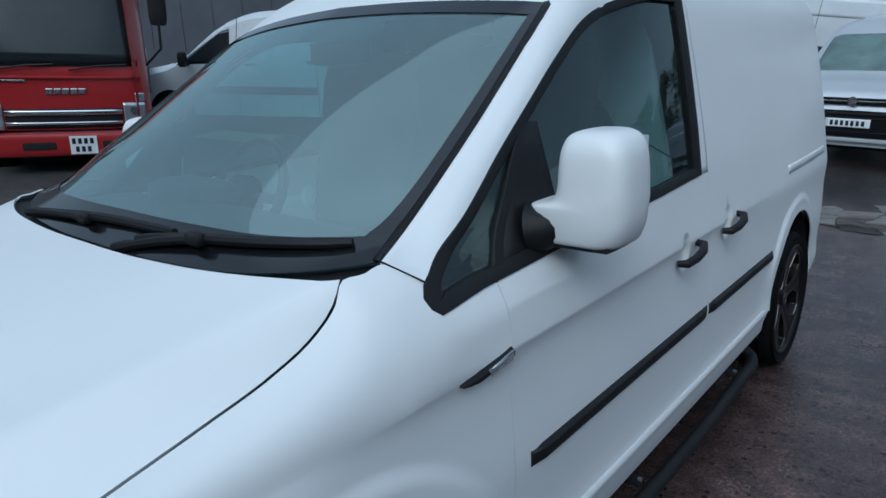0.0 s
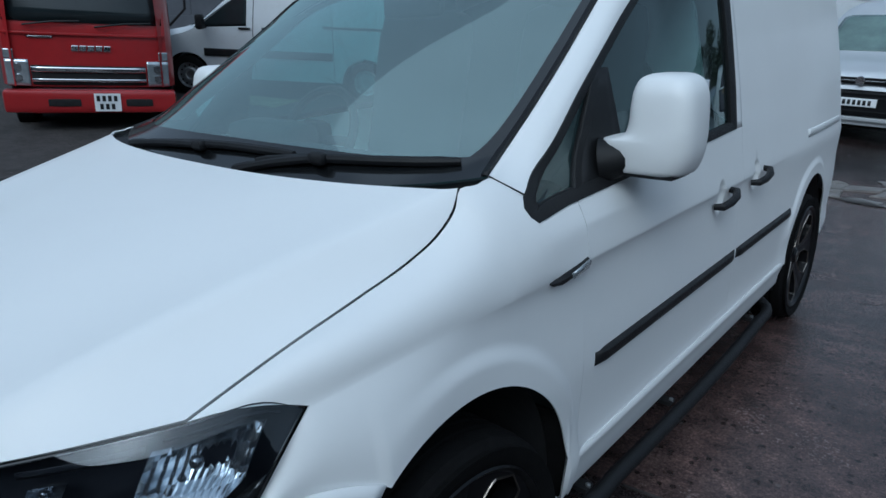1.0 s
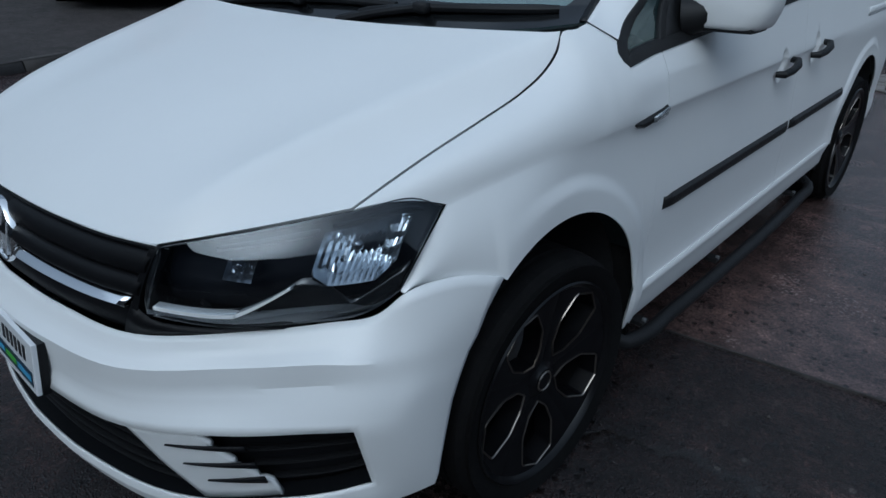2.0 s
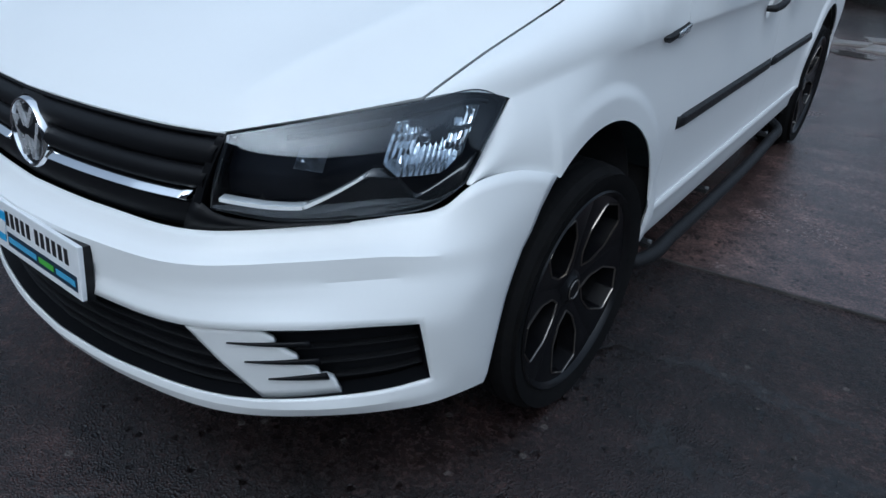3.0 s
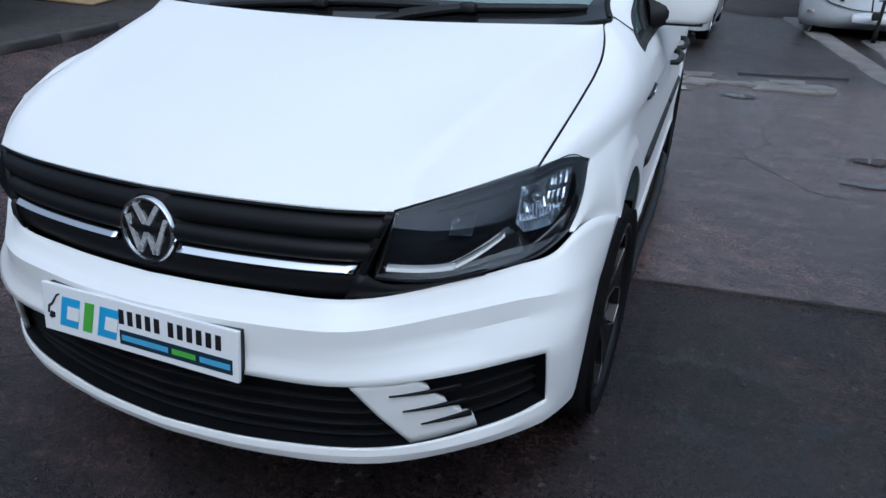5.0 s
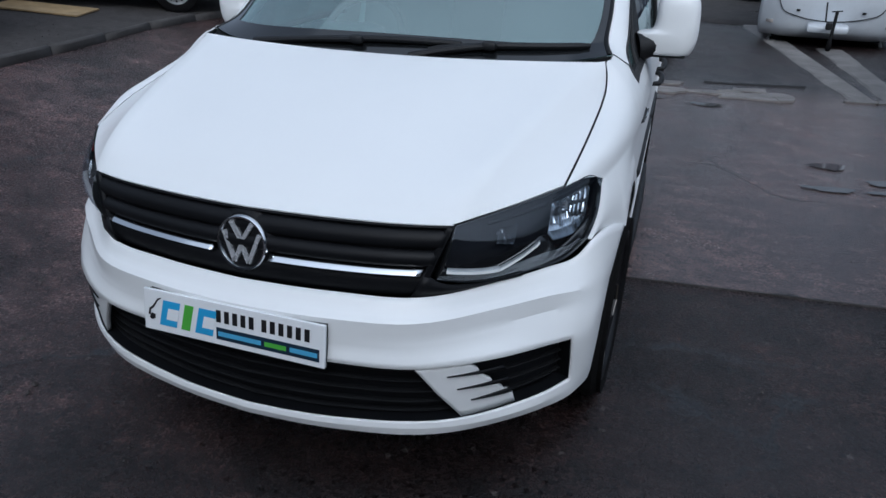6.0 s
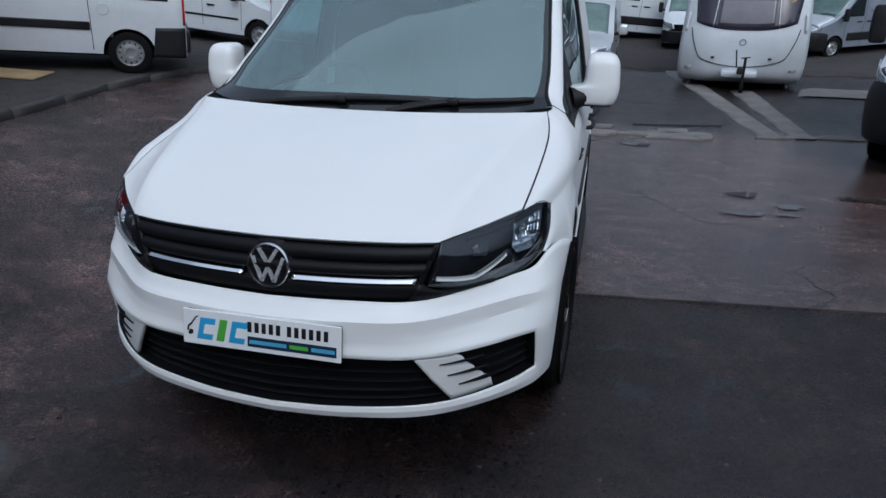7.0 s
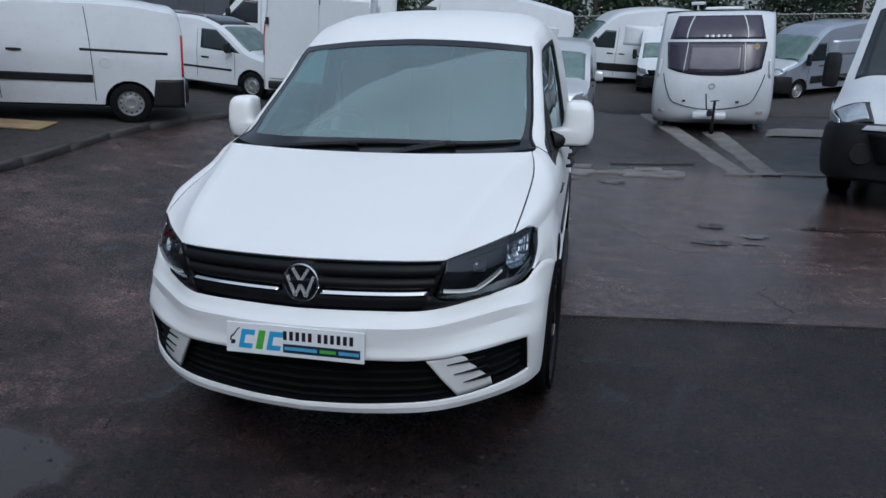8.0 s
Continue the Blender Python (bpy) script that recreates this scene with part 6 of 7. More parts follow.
def road_wheel(parent, x, y, R, steel=True, s=1, holes=12):
    h = 0.105
    r = R * 0.66
    w = part("wheel", lathe_bm([(-h, r), (-h, R - 0.04), (-h + 0.02, R), (h - 0.02, R), (h, R - 0.04), (h, r), (h - 0.02, r - 0.01)], 40), M_RUBBER, parent, "silver wheel with black tyre")
    face = part("rim", lathe_bm([(h - 0.02, r), (h - 0.01, r - 0.012), (h - 0.05, r * 0.86), (h - 0.045, r * 0.62), (h - 0.015, r * 0.50), (h - 0.012, r * 0.34), (h - 0.05, r * 0.30), (h - 0.05, 0)], 36), M_STEEL if steel else M_BRUSHED, w)
    for k in range(holes):
        t = 2 * math.pi * k / holes
        part("vent", lathe_bm([(h - 0.040, 0.0), (h - 0.040, r * 0.075), (h - 0.055, r * 0.075)], 8, 'x', (0, r * 0.74 * math.cos(t), r * 0.74 * math.sin(t))), M_DARK, face, smooth=False)
    w.matrix_basis = Matrix.Translation((s * x, y, R)) @ (Matrix.Rotation(math.pi, 4, 'Z') if s < 0 else Matrix())


class Shape:
    """Outline functions of a van-like body: front at y = 0, x across, z up."""

    def __init__(self, length, width, top, floor, wheels, R, belt, lean, bow=0.10, crown=0.05, shoulder=0.10):
        self.L, self.w, self.top, self.floor, self.wheels, self.R = length, width / 2, top, floor, wheels, R
        self.belt, self.lean, self.bow, self.crown, self.sh = belt, lean, bow, crown, shoulder
        c = smooth_curve([(0, y, z) for y, z in top], 160)
        self.cy, self.cz = c[:, 1], np.maximum(c[:, 2], 0.1)

    def roof(self, y):
        return float(np.interp(y, self.cy, self.cz))

    def half(self, y, z):
        x = self.w - self.lean * max(0, z - self.belt) - 0.06 * max(0, (self.floor + 0.18 - z))
        e = 0.30
        if y < e:
            x -= 0.16 * (1 - y / e) ** 2
        if y > self.L - 0.15:
            x -= 0.05 * ((y - self.L + 0.15) / 0.15) ** 2
        return x

    def edge(self, y):
        return self.roof(y) - self.sh

    def on_side(self, y, z, s, out=0.0):
        return (s * (self.half(y, z) + out), y, z)

    def on_top(self, y, f, out=0.0):
        """f from -1 to 1 across."""
        z1 = self.roof(y)
        x1 = self.half(y, self.edge(y))
        d = np.interp(y + 0.05, self.cy, self.cz) - np.interp(y - 0.05, self.cy, self.cz)
        nrm = np.array((-d, 0.1)) / math.hypot(d, 0.1)
        a = abs(f)
        drop = self.sh * (max(0, (a - 0.72) / 0.28)) ** 2 + self.crown * 0.3 * a * a * (1 if a < 0.72 else 1)
        drop = min(drop, self.sh)
        wrap = self.bow * 0.9 * a * a * max(0, 1 - y / 2.2)
        return (f * x1, y + wrap * (1 if a < 1 else 1) * 0.0 + nrm[0] * out, z1 - drop + nrm[1] * out)

    def on_front(self, f, z, out=0.0):
        x1 = self.half(0.0, z)
        return (f * x1, self.bow * (abs(f) ** 2.2) * 0.0 - out + 0.02 * math.sin(z * 3), z)


def vehicle(name, label, category, sh, paint, lift_group="parked vehicles", lower=None, roof_paint=None):
    v = thing(name, label, category, lift_group)
    arch = sh.R + 0.06
    ys = [0.0, 0.03, 0.08, 0.15, 0.22, 0.30]
    for wy in sh.wheels:
        ys += list(wy - arch * np.cos(np.linspace(0.02, math.pi - 0.02, 22))) + [wy - arch - 0.004, wy + arch + 0.004]
    ys += list(np.linspace(0.3, sh.L - 0.2, 40)) + [sh.L - 0.15, sh.L - 0.1, sh.L - 0.05, sh.L]
    ys = np.unique(np.round(np.array([y for y in ys if 0 <= y <= sh.L]), 4))

    def bottom(y):
        for wy in sh.wheels:
            if abs(y - wy) < arch:
                return max(sh.floor, sh.R + math.sqrt(arch ** 2 - (y - wy) ** 2) * 0.98)
        return sh.floor
    nz = 14
    body = bmesh.new()
    for s in (1, -1):
        g = []
        for k in range(nz):
            row = []
            for y in ys:
                z0, z1 = bottom(y), max(sh.edge(y), bottom(y) + 0.02)
                z = z0 + (z1 - z0) * k / (nz - 1)
                row.append(sh.on_side(y, z, s))
            g.append(row)
        add_grid(body, np.array(g))
    add_grid(body, np.array([[sh.on_top(y, f) for f in np.linspace(-1, 1, 25)] for y in ys]))
    zf = np.linspace(sh.floor, sh.edge(0), 8)
    add_grid(body, np.array([[sh.on_front(f, z) for f in np.linspace(-1, 1, 13)] for z in zf]))
    zr = np.linspace(sh.floor, sh.edge(sh.L), 8)
    add_grid(body, np.array([[(f * sh.half(sh.L, z), sh.L, z) for f in np.linspace(-1, 1, 13)] for z in zr]))
    bmesh.ops.remove_doubles(body, verts=body.verts, dist=0.004)
    part("body", body, paint, v, angle=40)
    part("underside", box_bm((-sh.w + 0.25, 0.15, sh.floor - 0.06), (sh.w - 0.25, sh.L - 0.1, sh.floor + 0.05)), M_DARK, v)
    for wy in sh.wheels:
        for s in (1, -1):
            rows = [[(s * (sh.w - d), wy + (arch - 0.004) * math.cos(t), sh.R + (arch - 0.004) * math.sin(t)) for t in np.linspace(-0.1, math.pi + 0.1, 18)] for d in (0.03, 0.30)]
            part("arch_liner", grid_bm(rows), M_DARK, v, solid=0.004)
    return v


def side_panel(v, sh, name, pts, s, mat, out=0.006, n=10, label=""):
    """A panel on the side: pts is an outline in (y, z) of four corners, laid on the body."""
    (a, b, c, d) = pts
    g = []
    for j in range(n + 1):
        t = j / n
        l, r = np.array(a) * (1 - t) + np.array(d) * t, np.array(b) * (1 - t) + np.array(c) * t
        g.append([sh.on_side(*(l * (1 - k / n) + r * k / n), s, out) for k in range(n + 1)])
    return part(name, grid_bm(g, flip=s < 0), mat, v, label, solid=0.012)


def top_panel(v, sh, name, y0, y1, f0, f1, mat, out=0.006, label=""):
    g = [[sh.on_top(y, f, out) for f in np.linspace(f0(t) if callable(f0) else f0, f1(t) if callable(f1) else f1, 17)] for t, y in zip(np.linspace(0, 1, 14), np.linspace(y0, y1, 14))]
    return part(name, grid_bm(g), mat, v, label, solid=0.012)


def front_panel(v, sh, name, pts, mat, out=0.01, label="", n=8, thick=0.03):
    (a, b, c, d) = pts
    g = []
    for j in range(n + 1):
        t = j / n
        l, r = np.array(a) * (1 - t) + np.array(d) * t, np.array(b) * (1 - t) + np.array(c) * t
        g.append([(p[0], -out + 0.22 * max(0, abs(p[0]) / sh.w - 0.45) ** 2, p[1]) for p in (l * (1 - k / n) + r * k / n for k in range(n + 1))])
    return part(name, grid_bm(g), mat, v, label, solid=thick)


def shut_line(v, sh, s, pts, w=0.005):
    rows = [[sh.on_side(y + dy, z, s, 0.002) for y, z in smooth_curve([(y, z, 0) for y, z in pts], 16)[:, :2]] for dy in (-w, w)]
    part("shut_line", grid_bm(rows), M_DARK, v, solid=0.002)


def mirror_on(v, sh, s, y, z, mat=None, tall=0.24):
    x = sh.half(y, z)
    m = part("door_mirror", pebble_bm((s * (x + 0.16), y, z + 0.05), (0.17, 0.12, tall), 0.045, 5), mat or M_PLASTIC, v)
    part("mirror_arm", tube_bm([(s * (x - 0.02), y + 0.02, z - 0.04), (s * (x + 0.12), y, z - 0.02)], 0.03, 8), M_PLASTIC, m)


def bars(v, sh, x, z, out=0.02, lines=1, w=0.26, h=0.055):
    p = front_panel(v, sh, "number_plate", [(x - w, z - h), (x + w, z - h), (x + w, z + h), (x - w, z + h)], M_PLATE, out, thick=0.01)
    n = 7 if lines == 1 else 4
    for row in range(lines):
        zz = z + (0 if lines == 1 else (0.045 - 0.09 * row))
        for k in range(n - (1 if lines == 2 and row else 0)):
            cx = x - w + 0.06 + k * (2 * w - 0.10) / n
            front_panel(p, sh, "plate_bar", [(cx, zz - 0.032), (cx + w * 0.14, zz - 0.032), (cx + w * 0.14, zz + 0.032), (cx, zz + 0.032)], M_INK, out + 0.003, n=1, thick=0.003)
    return p


def common_side(v, sh, s, win, strip=None, handles=(), lines=(), glass=None):
    side_panel(v, sh, "side_window", win, s, glass or M_DARKGLASS, 0.004)
    if strip:
        y0, y1, z0, z1 = strip
        side_panel(v, sh, "rubbing_strip", [(y0, z0), (y1, z0), (y1, z1), (y0, z1)], s, M_PLASTIC, 0.018, 6)
    for y, z in handles:
        part("door_handle", pebble_bm((s * (sh.half(y, z) + 0.012), y, z), (0.035, 0.20, 0.035), 0.012, 3), M_PLASTIC, v)
    for l in lines:
        shut_line(v, sh, s, l)


# a long white van parked side-on on the cinders
def build_side_van():
    sh = Shape(4.80, 1.90, [(0, 0.70), (0.10, 0.90), (0.45, 1.00), (0.95, 1.12), (1.90, 1.76), (2.3, 1.90), (3.0, 1.95), (4.4, 1.93), (4.68, 1.88), (4.78, 1.72), (4.80, 1.55)], 0.30, (0.94, 3.94), 0.325, 1.05, 0.17)
    v = vehicle("panel_van", "long white van parked side-on on dark cinders", "van", sh, M_WHITE2)
    for s in (1, -1):
        common_side(v, sh, s, [(1.10, 1.10), (1.98, 1.15), (2.0, 1.66), (1.86, 1.62)], (1.25, 3.40, 0.66, 0.78), ((2.34, 1.12), (1.95, 1.11)), ([(2.10, 0.36), (2.09, 1.1), (2.13, 1.82)], [(3.42, 0.36), (3.40, 1.1), (3.34, 1.82)]))
        side_panel(v, sh, "door_rail", [(3.24, 1.15), (4.55, 1.15), (4.55, 1.19), (3.24, 1.19)], s, M_PLASTIC, 0.006, 6)
        side_panel(v, sh, "rear_corner_bumper", [(4.28, 0.28), (4.79, 0.28), (4.79, 0.76), (4.34, 0.74)], s, M_PLASTIC, 0.022, 8)
        side_panel(v, sh, "tail_lamp", [(4.762, 0.80), (4.795, 0.80), (4.79, 1.48), (4.762, 1.48)], s, M_TAIL, 0.012, 6)
        for z0, z1, ya, yb in ((1.27, 1.282, 3.44, 4.25), (1.72, 1.730, 3.38, 4.42)):
            side_panel(v, sh, "pressed_line", [(ya, z0), (yb, z0), (yb, z1), (ya, z1)], s, M_WHITE2, -0.006, 6)
        side_panel(v, sh, "front_corner_bumper", [(0.02, 0.32), (0.55, 0.32), (0.55, 0.62), (0.02, 0.62)], s, M_PLASTIC, 0.02, 8)
        side_panel(v, sh, "headlamp", [(0.05, 0.74), (0.42, 0.82), (0.48, 0.98), (0.08, 0.86)], s, M_LENS, 0.01, 5)
        mirror_on(v, sh, s, 1.28, 1.15)
        for y in sh.wheels:
            road_wheel(v, sh.w - 0.12, y, sh.R, True, s)
    part("fuel_flap", lathe_bm([(0.0, 0.0), (0.004, 0.085), (-0.004, 0.09)], 24, 'x', sh.on_side(3.60, 0.98, 1, 0.004)), M_WHITE2, v)
    top_panel(v, sh, "windscreen", 1.0, 1.88, -0.86, 0.86, M_DARKGLASS)
    part("rear_bumper", pebble_bm((0, 4.80, 0.52), (1.75, 0.16, 0.36), 0.06, 5), M_PLASTIC, v)
    stand(v, (0.86, 3.94), (-5.72, 6.83), -54, 0.085)
    v.matrix_basis = v.matrix_basis @ Matrix.Translation((0.86, 3.94, 0)) @ Matrix.Scale(0.88, 4) @ Matrix.Translation((-0.86, -3.94, 0))


build_side_van()


# a small white van behind it, facing the other way
def build_small_van():
    sh = Shape(4.40, 1.79, [(0, 0.62), (0.12, 0.82), (0.5, 0.96), (0.95, 1.08), (1.75, 1.60), (2.2, 1.76), (3.0, 1.80), (4.1, 1.78), (4.34, 1.70), (4.40, 1.4)], 0.28, (0.88, 3.56), 0.315, 0.98, 0.16)
    v = vehicle("panel_van", "small white van with dark roof facing the yard", "van", sh, M_WHITE2)
    top_panel(v, sh, "roof_wrap", 1.80, 4.28, -0.84, 0.84, M_GLOSSBLACK, 0.004)
    top_panel(v, sh, "windscreen", 1.0, 1.72, -0.84, 0.84, M_PALEGLASS)
    for s in (1, -1):
        common_side(v, sh, s, [(1.18, 1.02), (2.25, 1.06), (2.25, 1.50), (1.85, 1.50)], (1.4, 3.1, 0.60, 0.64), ((2.12, 0.86),), ([(1.32, 0.4), (1.32, 1.0)], [(2.35, 0.4), (2.35, 1.5)]))
        side_panel(v, sh, "headlamp", [(0.06, 0.68), (0.40, 0.74), (0.50, 0.88), (0.10, 0.80)], s, M_LENS, 0.012, 5)
        mirror_on(v, sh, s, 1.42, 1.08)
        for y in sh.wheels:
            road_wheel(v, sh.w - 0.12, y, sh.R, True, s, 9)
    stand(v, (-0.80, 0.88), (-5.62, 10.45), 86, 0.085)
    v.matrix_basis = v.matrix_basis @ Matrix.Translation((-0.80, 0.88, 0)) @ Matrix.Scale(0.84, 4) @ Matrix.Translation((0.80, -0.88, 0))


build_small_van()


def tall_van(label, paint, L=5.9, W=2.04, H=2.55, snub=False, nm="tall_van", glass=None):
    sh = Shape(L, W, [(0, 0.80), (0.05, 0.91), (0.36, 1.10), (0.74, 1.23), (0.94, 1.32), (1.64, 2.0), (2.1, H - 0.08), (2.6, H), (L - 0.4, H), (L - 0.1, H - 0.06), (L, H - 0.35)], 0.36, (0.98, L - 1.25), 0.345, 1.30, 0.10) if snub else Shape(L, W, [(0, 0.85), (0.10, 1.02), (0.55, 1.16), (0.85, 1.30), (1.55, H - 0.52), (2.0, H - 0.16), (2.6, H), (L - 0.4, H), (L - 0.1, H - 0.06), (L, H - 0.35)], 0.34, (0.98, L - 1.25), 0.345, 1.25, 0.10)
    v = vehicle(nm, label, "van", sh, paint)
    top_panel(v, sh, "windscreen", 0.92, 1.70 if snub else 1.62, -0.91 if snub else -0.86, 0.91 if snub else 0.86, glass or (M_DARKGLASS if snub else M_PALEGLASS))
    for f in (-0.5, 0.35):
        part("wiper", tube_bm([sh.on_top(0.93, f, 0.02), sh.on_top(0.97, f + 0.25, 0.025), sh.on_top(0.98, f + 0.5, 0.022)], 0.012, 6), M_PLASTIC, v)
    for s in (1, -1):
        common_side(v, sh, s, [(1.10, 1.28), (1.98, 1.28), (1.98, 1.84), (1.62, 1.84)], (1.45, L - 1.8, 0.56, 0.80), ((1.85, 1.12), (2.25, 1.12)), ([(1.30, 0.4), (1.32, 1.25)], [(2.06, 0.4), (2.06, 1.95)], [(3.45, 0.4), (3.45, H - 0.35)]))
        if not snub:
            side_panel(v, sh, "headlamp", [(0.06, 0.92), (0.36, 0.98), (0.44, 1.15), (0.08, 1.05)], s, M_LENS, 0.012, 5)
        if not snub:
            side_panel(v, sh, "corner_bumper", [(0.02, 0.36), (0.55, 0.36), (0.55, 0.74), (0.02, 0.78)], s, M_PLASTIC, 0.02, 6)
        side_panel(v, sh, "pressed_panel", [(2.25, 1.42), (L - 0.4, 1.42), (L - 0.4, H - 0.50), (2.25, H - 0.50)], s, paint, 0.004, 6)
        side_panel(v, sh, "tail_lamp", [(L - 0.10, 0.95), (L - 0.02, 0.95), (L - 0.02, 1.55), (L - 0.10, 1.55)], s, M_TAIL, 0.01, 5)
        mirror_on(v, sh, s, 1.08 if snub else 1.25, 1.30 if snub else 1.38, None, 0.38 if snub else 0.36)
        for y in sh.wheels:
            road_wheel(v, sh.w - 0.12, y, sh.R, True, s, 10)
    if snub:
        # high black bumper that wraps round the corners, tall lamps above it
        rows = []
        for z, o in ((0.30, -0.01), (0.34, 0.03), (0.48, 0.045), (0.66, 0.05), (0.80, 0.04), (0.86, 0.015), (0.875, -0.02)):
            back = np.linspace(0.62, 0.0, 10)
            row = [sh.on_side(y, z - 0.06 * (y / 0.62) ** 2, -1, o) for y in back]
            row += [(q * sh.half(0.0, z), -o - 0.07 * (1 - q * q), z) for q in np.linspace(-1, 1, 19)[1:-1]]
            row += [sh.on_side(y, z - 0.06 * (y / 0.62) ** 2, 1, o) for y in back[::-1]]
            rows.append(row)
        bmp = part("bumper", grid_bm(rows), M_PLASTIC, v, "unpainted black wraparound bumper", solid=0.02)
        for s in (1, -1):
            part("fog_lamp_recess", lathe_bm([(0.0, 0.0), (0.0, 0.10), (0.02, 0.11)], 20, 'y', (s * 0.66, -0.095, 0.58)), M_DARK, bmp)
            side_panel(v, sh, "tall_headlamp", [(0.03, 0.84), (0.30, 0.90), (0.36, 1.06), (0.05, 0.90)], s, M_LENS, 0.012, 8)
        for s in (1, -1):
            hl = top_panel(v, sh, "headlamp", 0.03, 0.27, min(s * 0.68, s * 0.98), max(s * 0.68, s * 0.98), M_GLOSSBLACK, 0.010)
            top_panel(hl, sh, "headlamp_lens", 0.05, 0.24, min(s * 0.72, s * 0.96), max(s * 0.72, s * 0.96), M_LENS, 0.018)
        front_panel(v, sh, "grille_bar", [(-0.70, 0.815), (0.70, 0.815), (0.66, 0.86), (-0.66, 0.86)], M_WHITE2, 0.10)
        front_panel(v, sh, "wide_grille", [(-0.52, 0.50), (0.52, 0.50), (0.64, 0.79), (-0.64, 0.79)], M_GRILLE, 0.125)
    if not snub:
        front_panel(v, sh, "bumper", [(-0.96, 0.36), (0.96, 0.36), (0.96, 0.76), (-0.96, 0.76)], M_PLASTIC, 0.05)
        front_panel(v, sh, "grille", [(-0.58, 0.80), (0.58, 0.80), (0.66, 0.98), (-0.66, 0.98)], M_GRILLE, 0.02)
    for s in (() if snub else (1, -1)):
        front_panel(v, sh, "headlamp", [(s * 0.66, 0.84), (s * 0.94, 0.90), (s * 0.94, 1.06), (s * 0.72, 1.02)], M_LENS, 0.025)
    bars(v, sh, 0, 0.42 if snub else 0.56, 0.135 if snub else 0.06)
    # rear doors
    for s in (1, -1):
        bm = box_bm((min(s * 0.01, s * 0.88), L, 0.55), (max(s * 0.01, s * 0.88), L + 0.02, H - 0.32))
        d = part("rear_door", bm, paint, v, smooth=False, bevel=0.02)
        part("door_hinge", box_bm((min(s * 0.90, s * 0.96), L - 0.01, 1.5), (max(s * 0.90, s * 0.96), L + 0.03, 1.62)), M_PLASTIC, d, smooth=False)
    part("rear_step", pebble_bm((0, L + 0.04, 0.44), (1.8, 0.14, 0.16), 0.04, 4), M_PLASTIC, v)
    return v, sh


va, sa = tall_van("tall white van parked beyond the small vans", M_WHITE2, L=5.6)
stand(va, (0.98, 0.0), (-9.7, 14.4), -74, 0.085)
vb, sb = tall_van("tall white van with roof rack, rear doors shut", M_WHITE2, L=5.5, H=2.35)
stand(vb, (0.95, 5.5), (-4.92, 9.60), 196, 0.085)
for yy in (1.9, 3.2, 4.5):
    bm = bmesh.new()
    tube(bm, [(-0.80, yy, 2.36), (-0.80, yy, 2.58), (0.80, yy, 2.58), (0.80, yy, 2.36)], 0.03, 8)
    part("rack_bar", bm, M_PLASTIC, vb)
vc, sc_ = tall_van("tall white van with dark lower trim", M_WHITE2)
stand(vc, (0.98, 0.98), (0.72, 21.4), -76)
vd, sd = tall_van("white van with dark bumper behind the caravan", M_WHITE2, L=5.5, H=2.3)
stand(vd, (-0.82, 0.0), (2.50, 19.8), -4)
vd.matrix_basis = vd.matrix_basis @ Matrix.Scale(0.82, 4)
ve, se = tall_van("silver grey van parked by the hedge", M_GREY, L=5.4, H=2.40, snub=True, glass=M_PALEGLASS)
stand(ve, (0.85, 0.85), (6.98, 19.3), -57)
ve.matrix_basis = ve.matrix_basis @ Matrix.Scale(0.87, 4)
# paler sheet over the grey bonnet: light from above put into its colour
top_panel(ve, se, "bonnet_skin", 0.32, 0.90, -0.9, 0.9, M_SILVER, 0.003)
vf, sf = tall_van("white van with dark bumper facing the yard", M_WHITE2, L=5.4, H=2.5, snub=True)
stand(vf, (-0.92, 0.98), (3.87, 6.30), -25)

vg, sg = tall_van("long tall white van parked side-on behind the silver van", M_WHITE2, L=5.9, H=2.3)
stand(vg, (0.98, 5.9), (0.25, 17.6), -86)

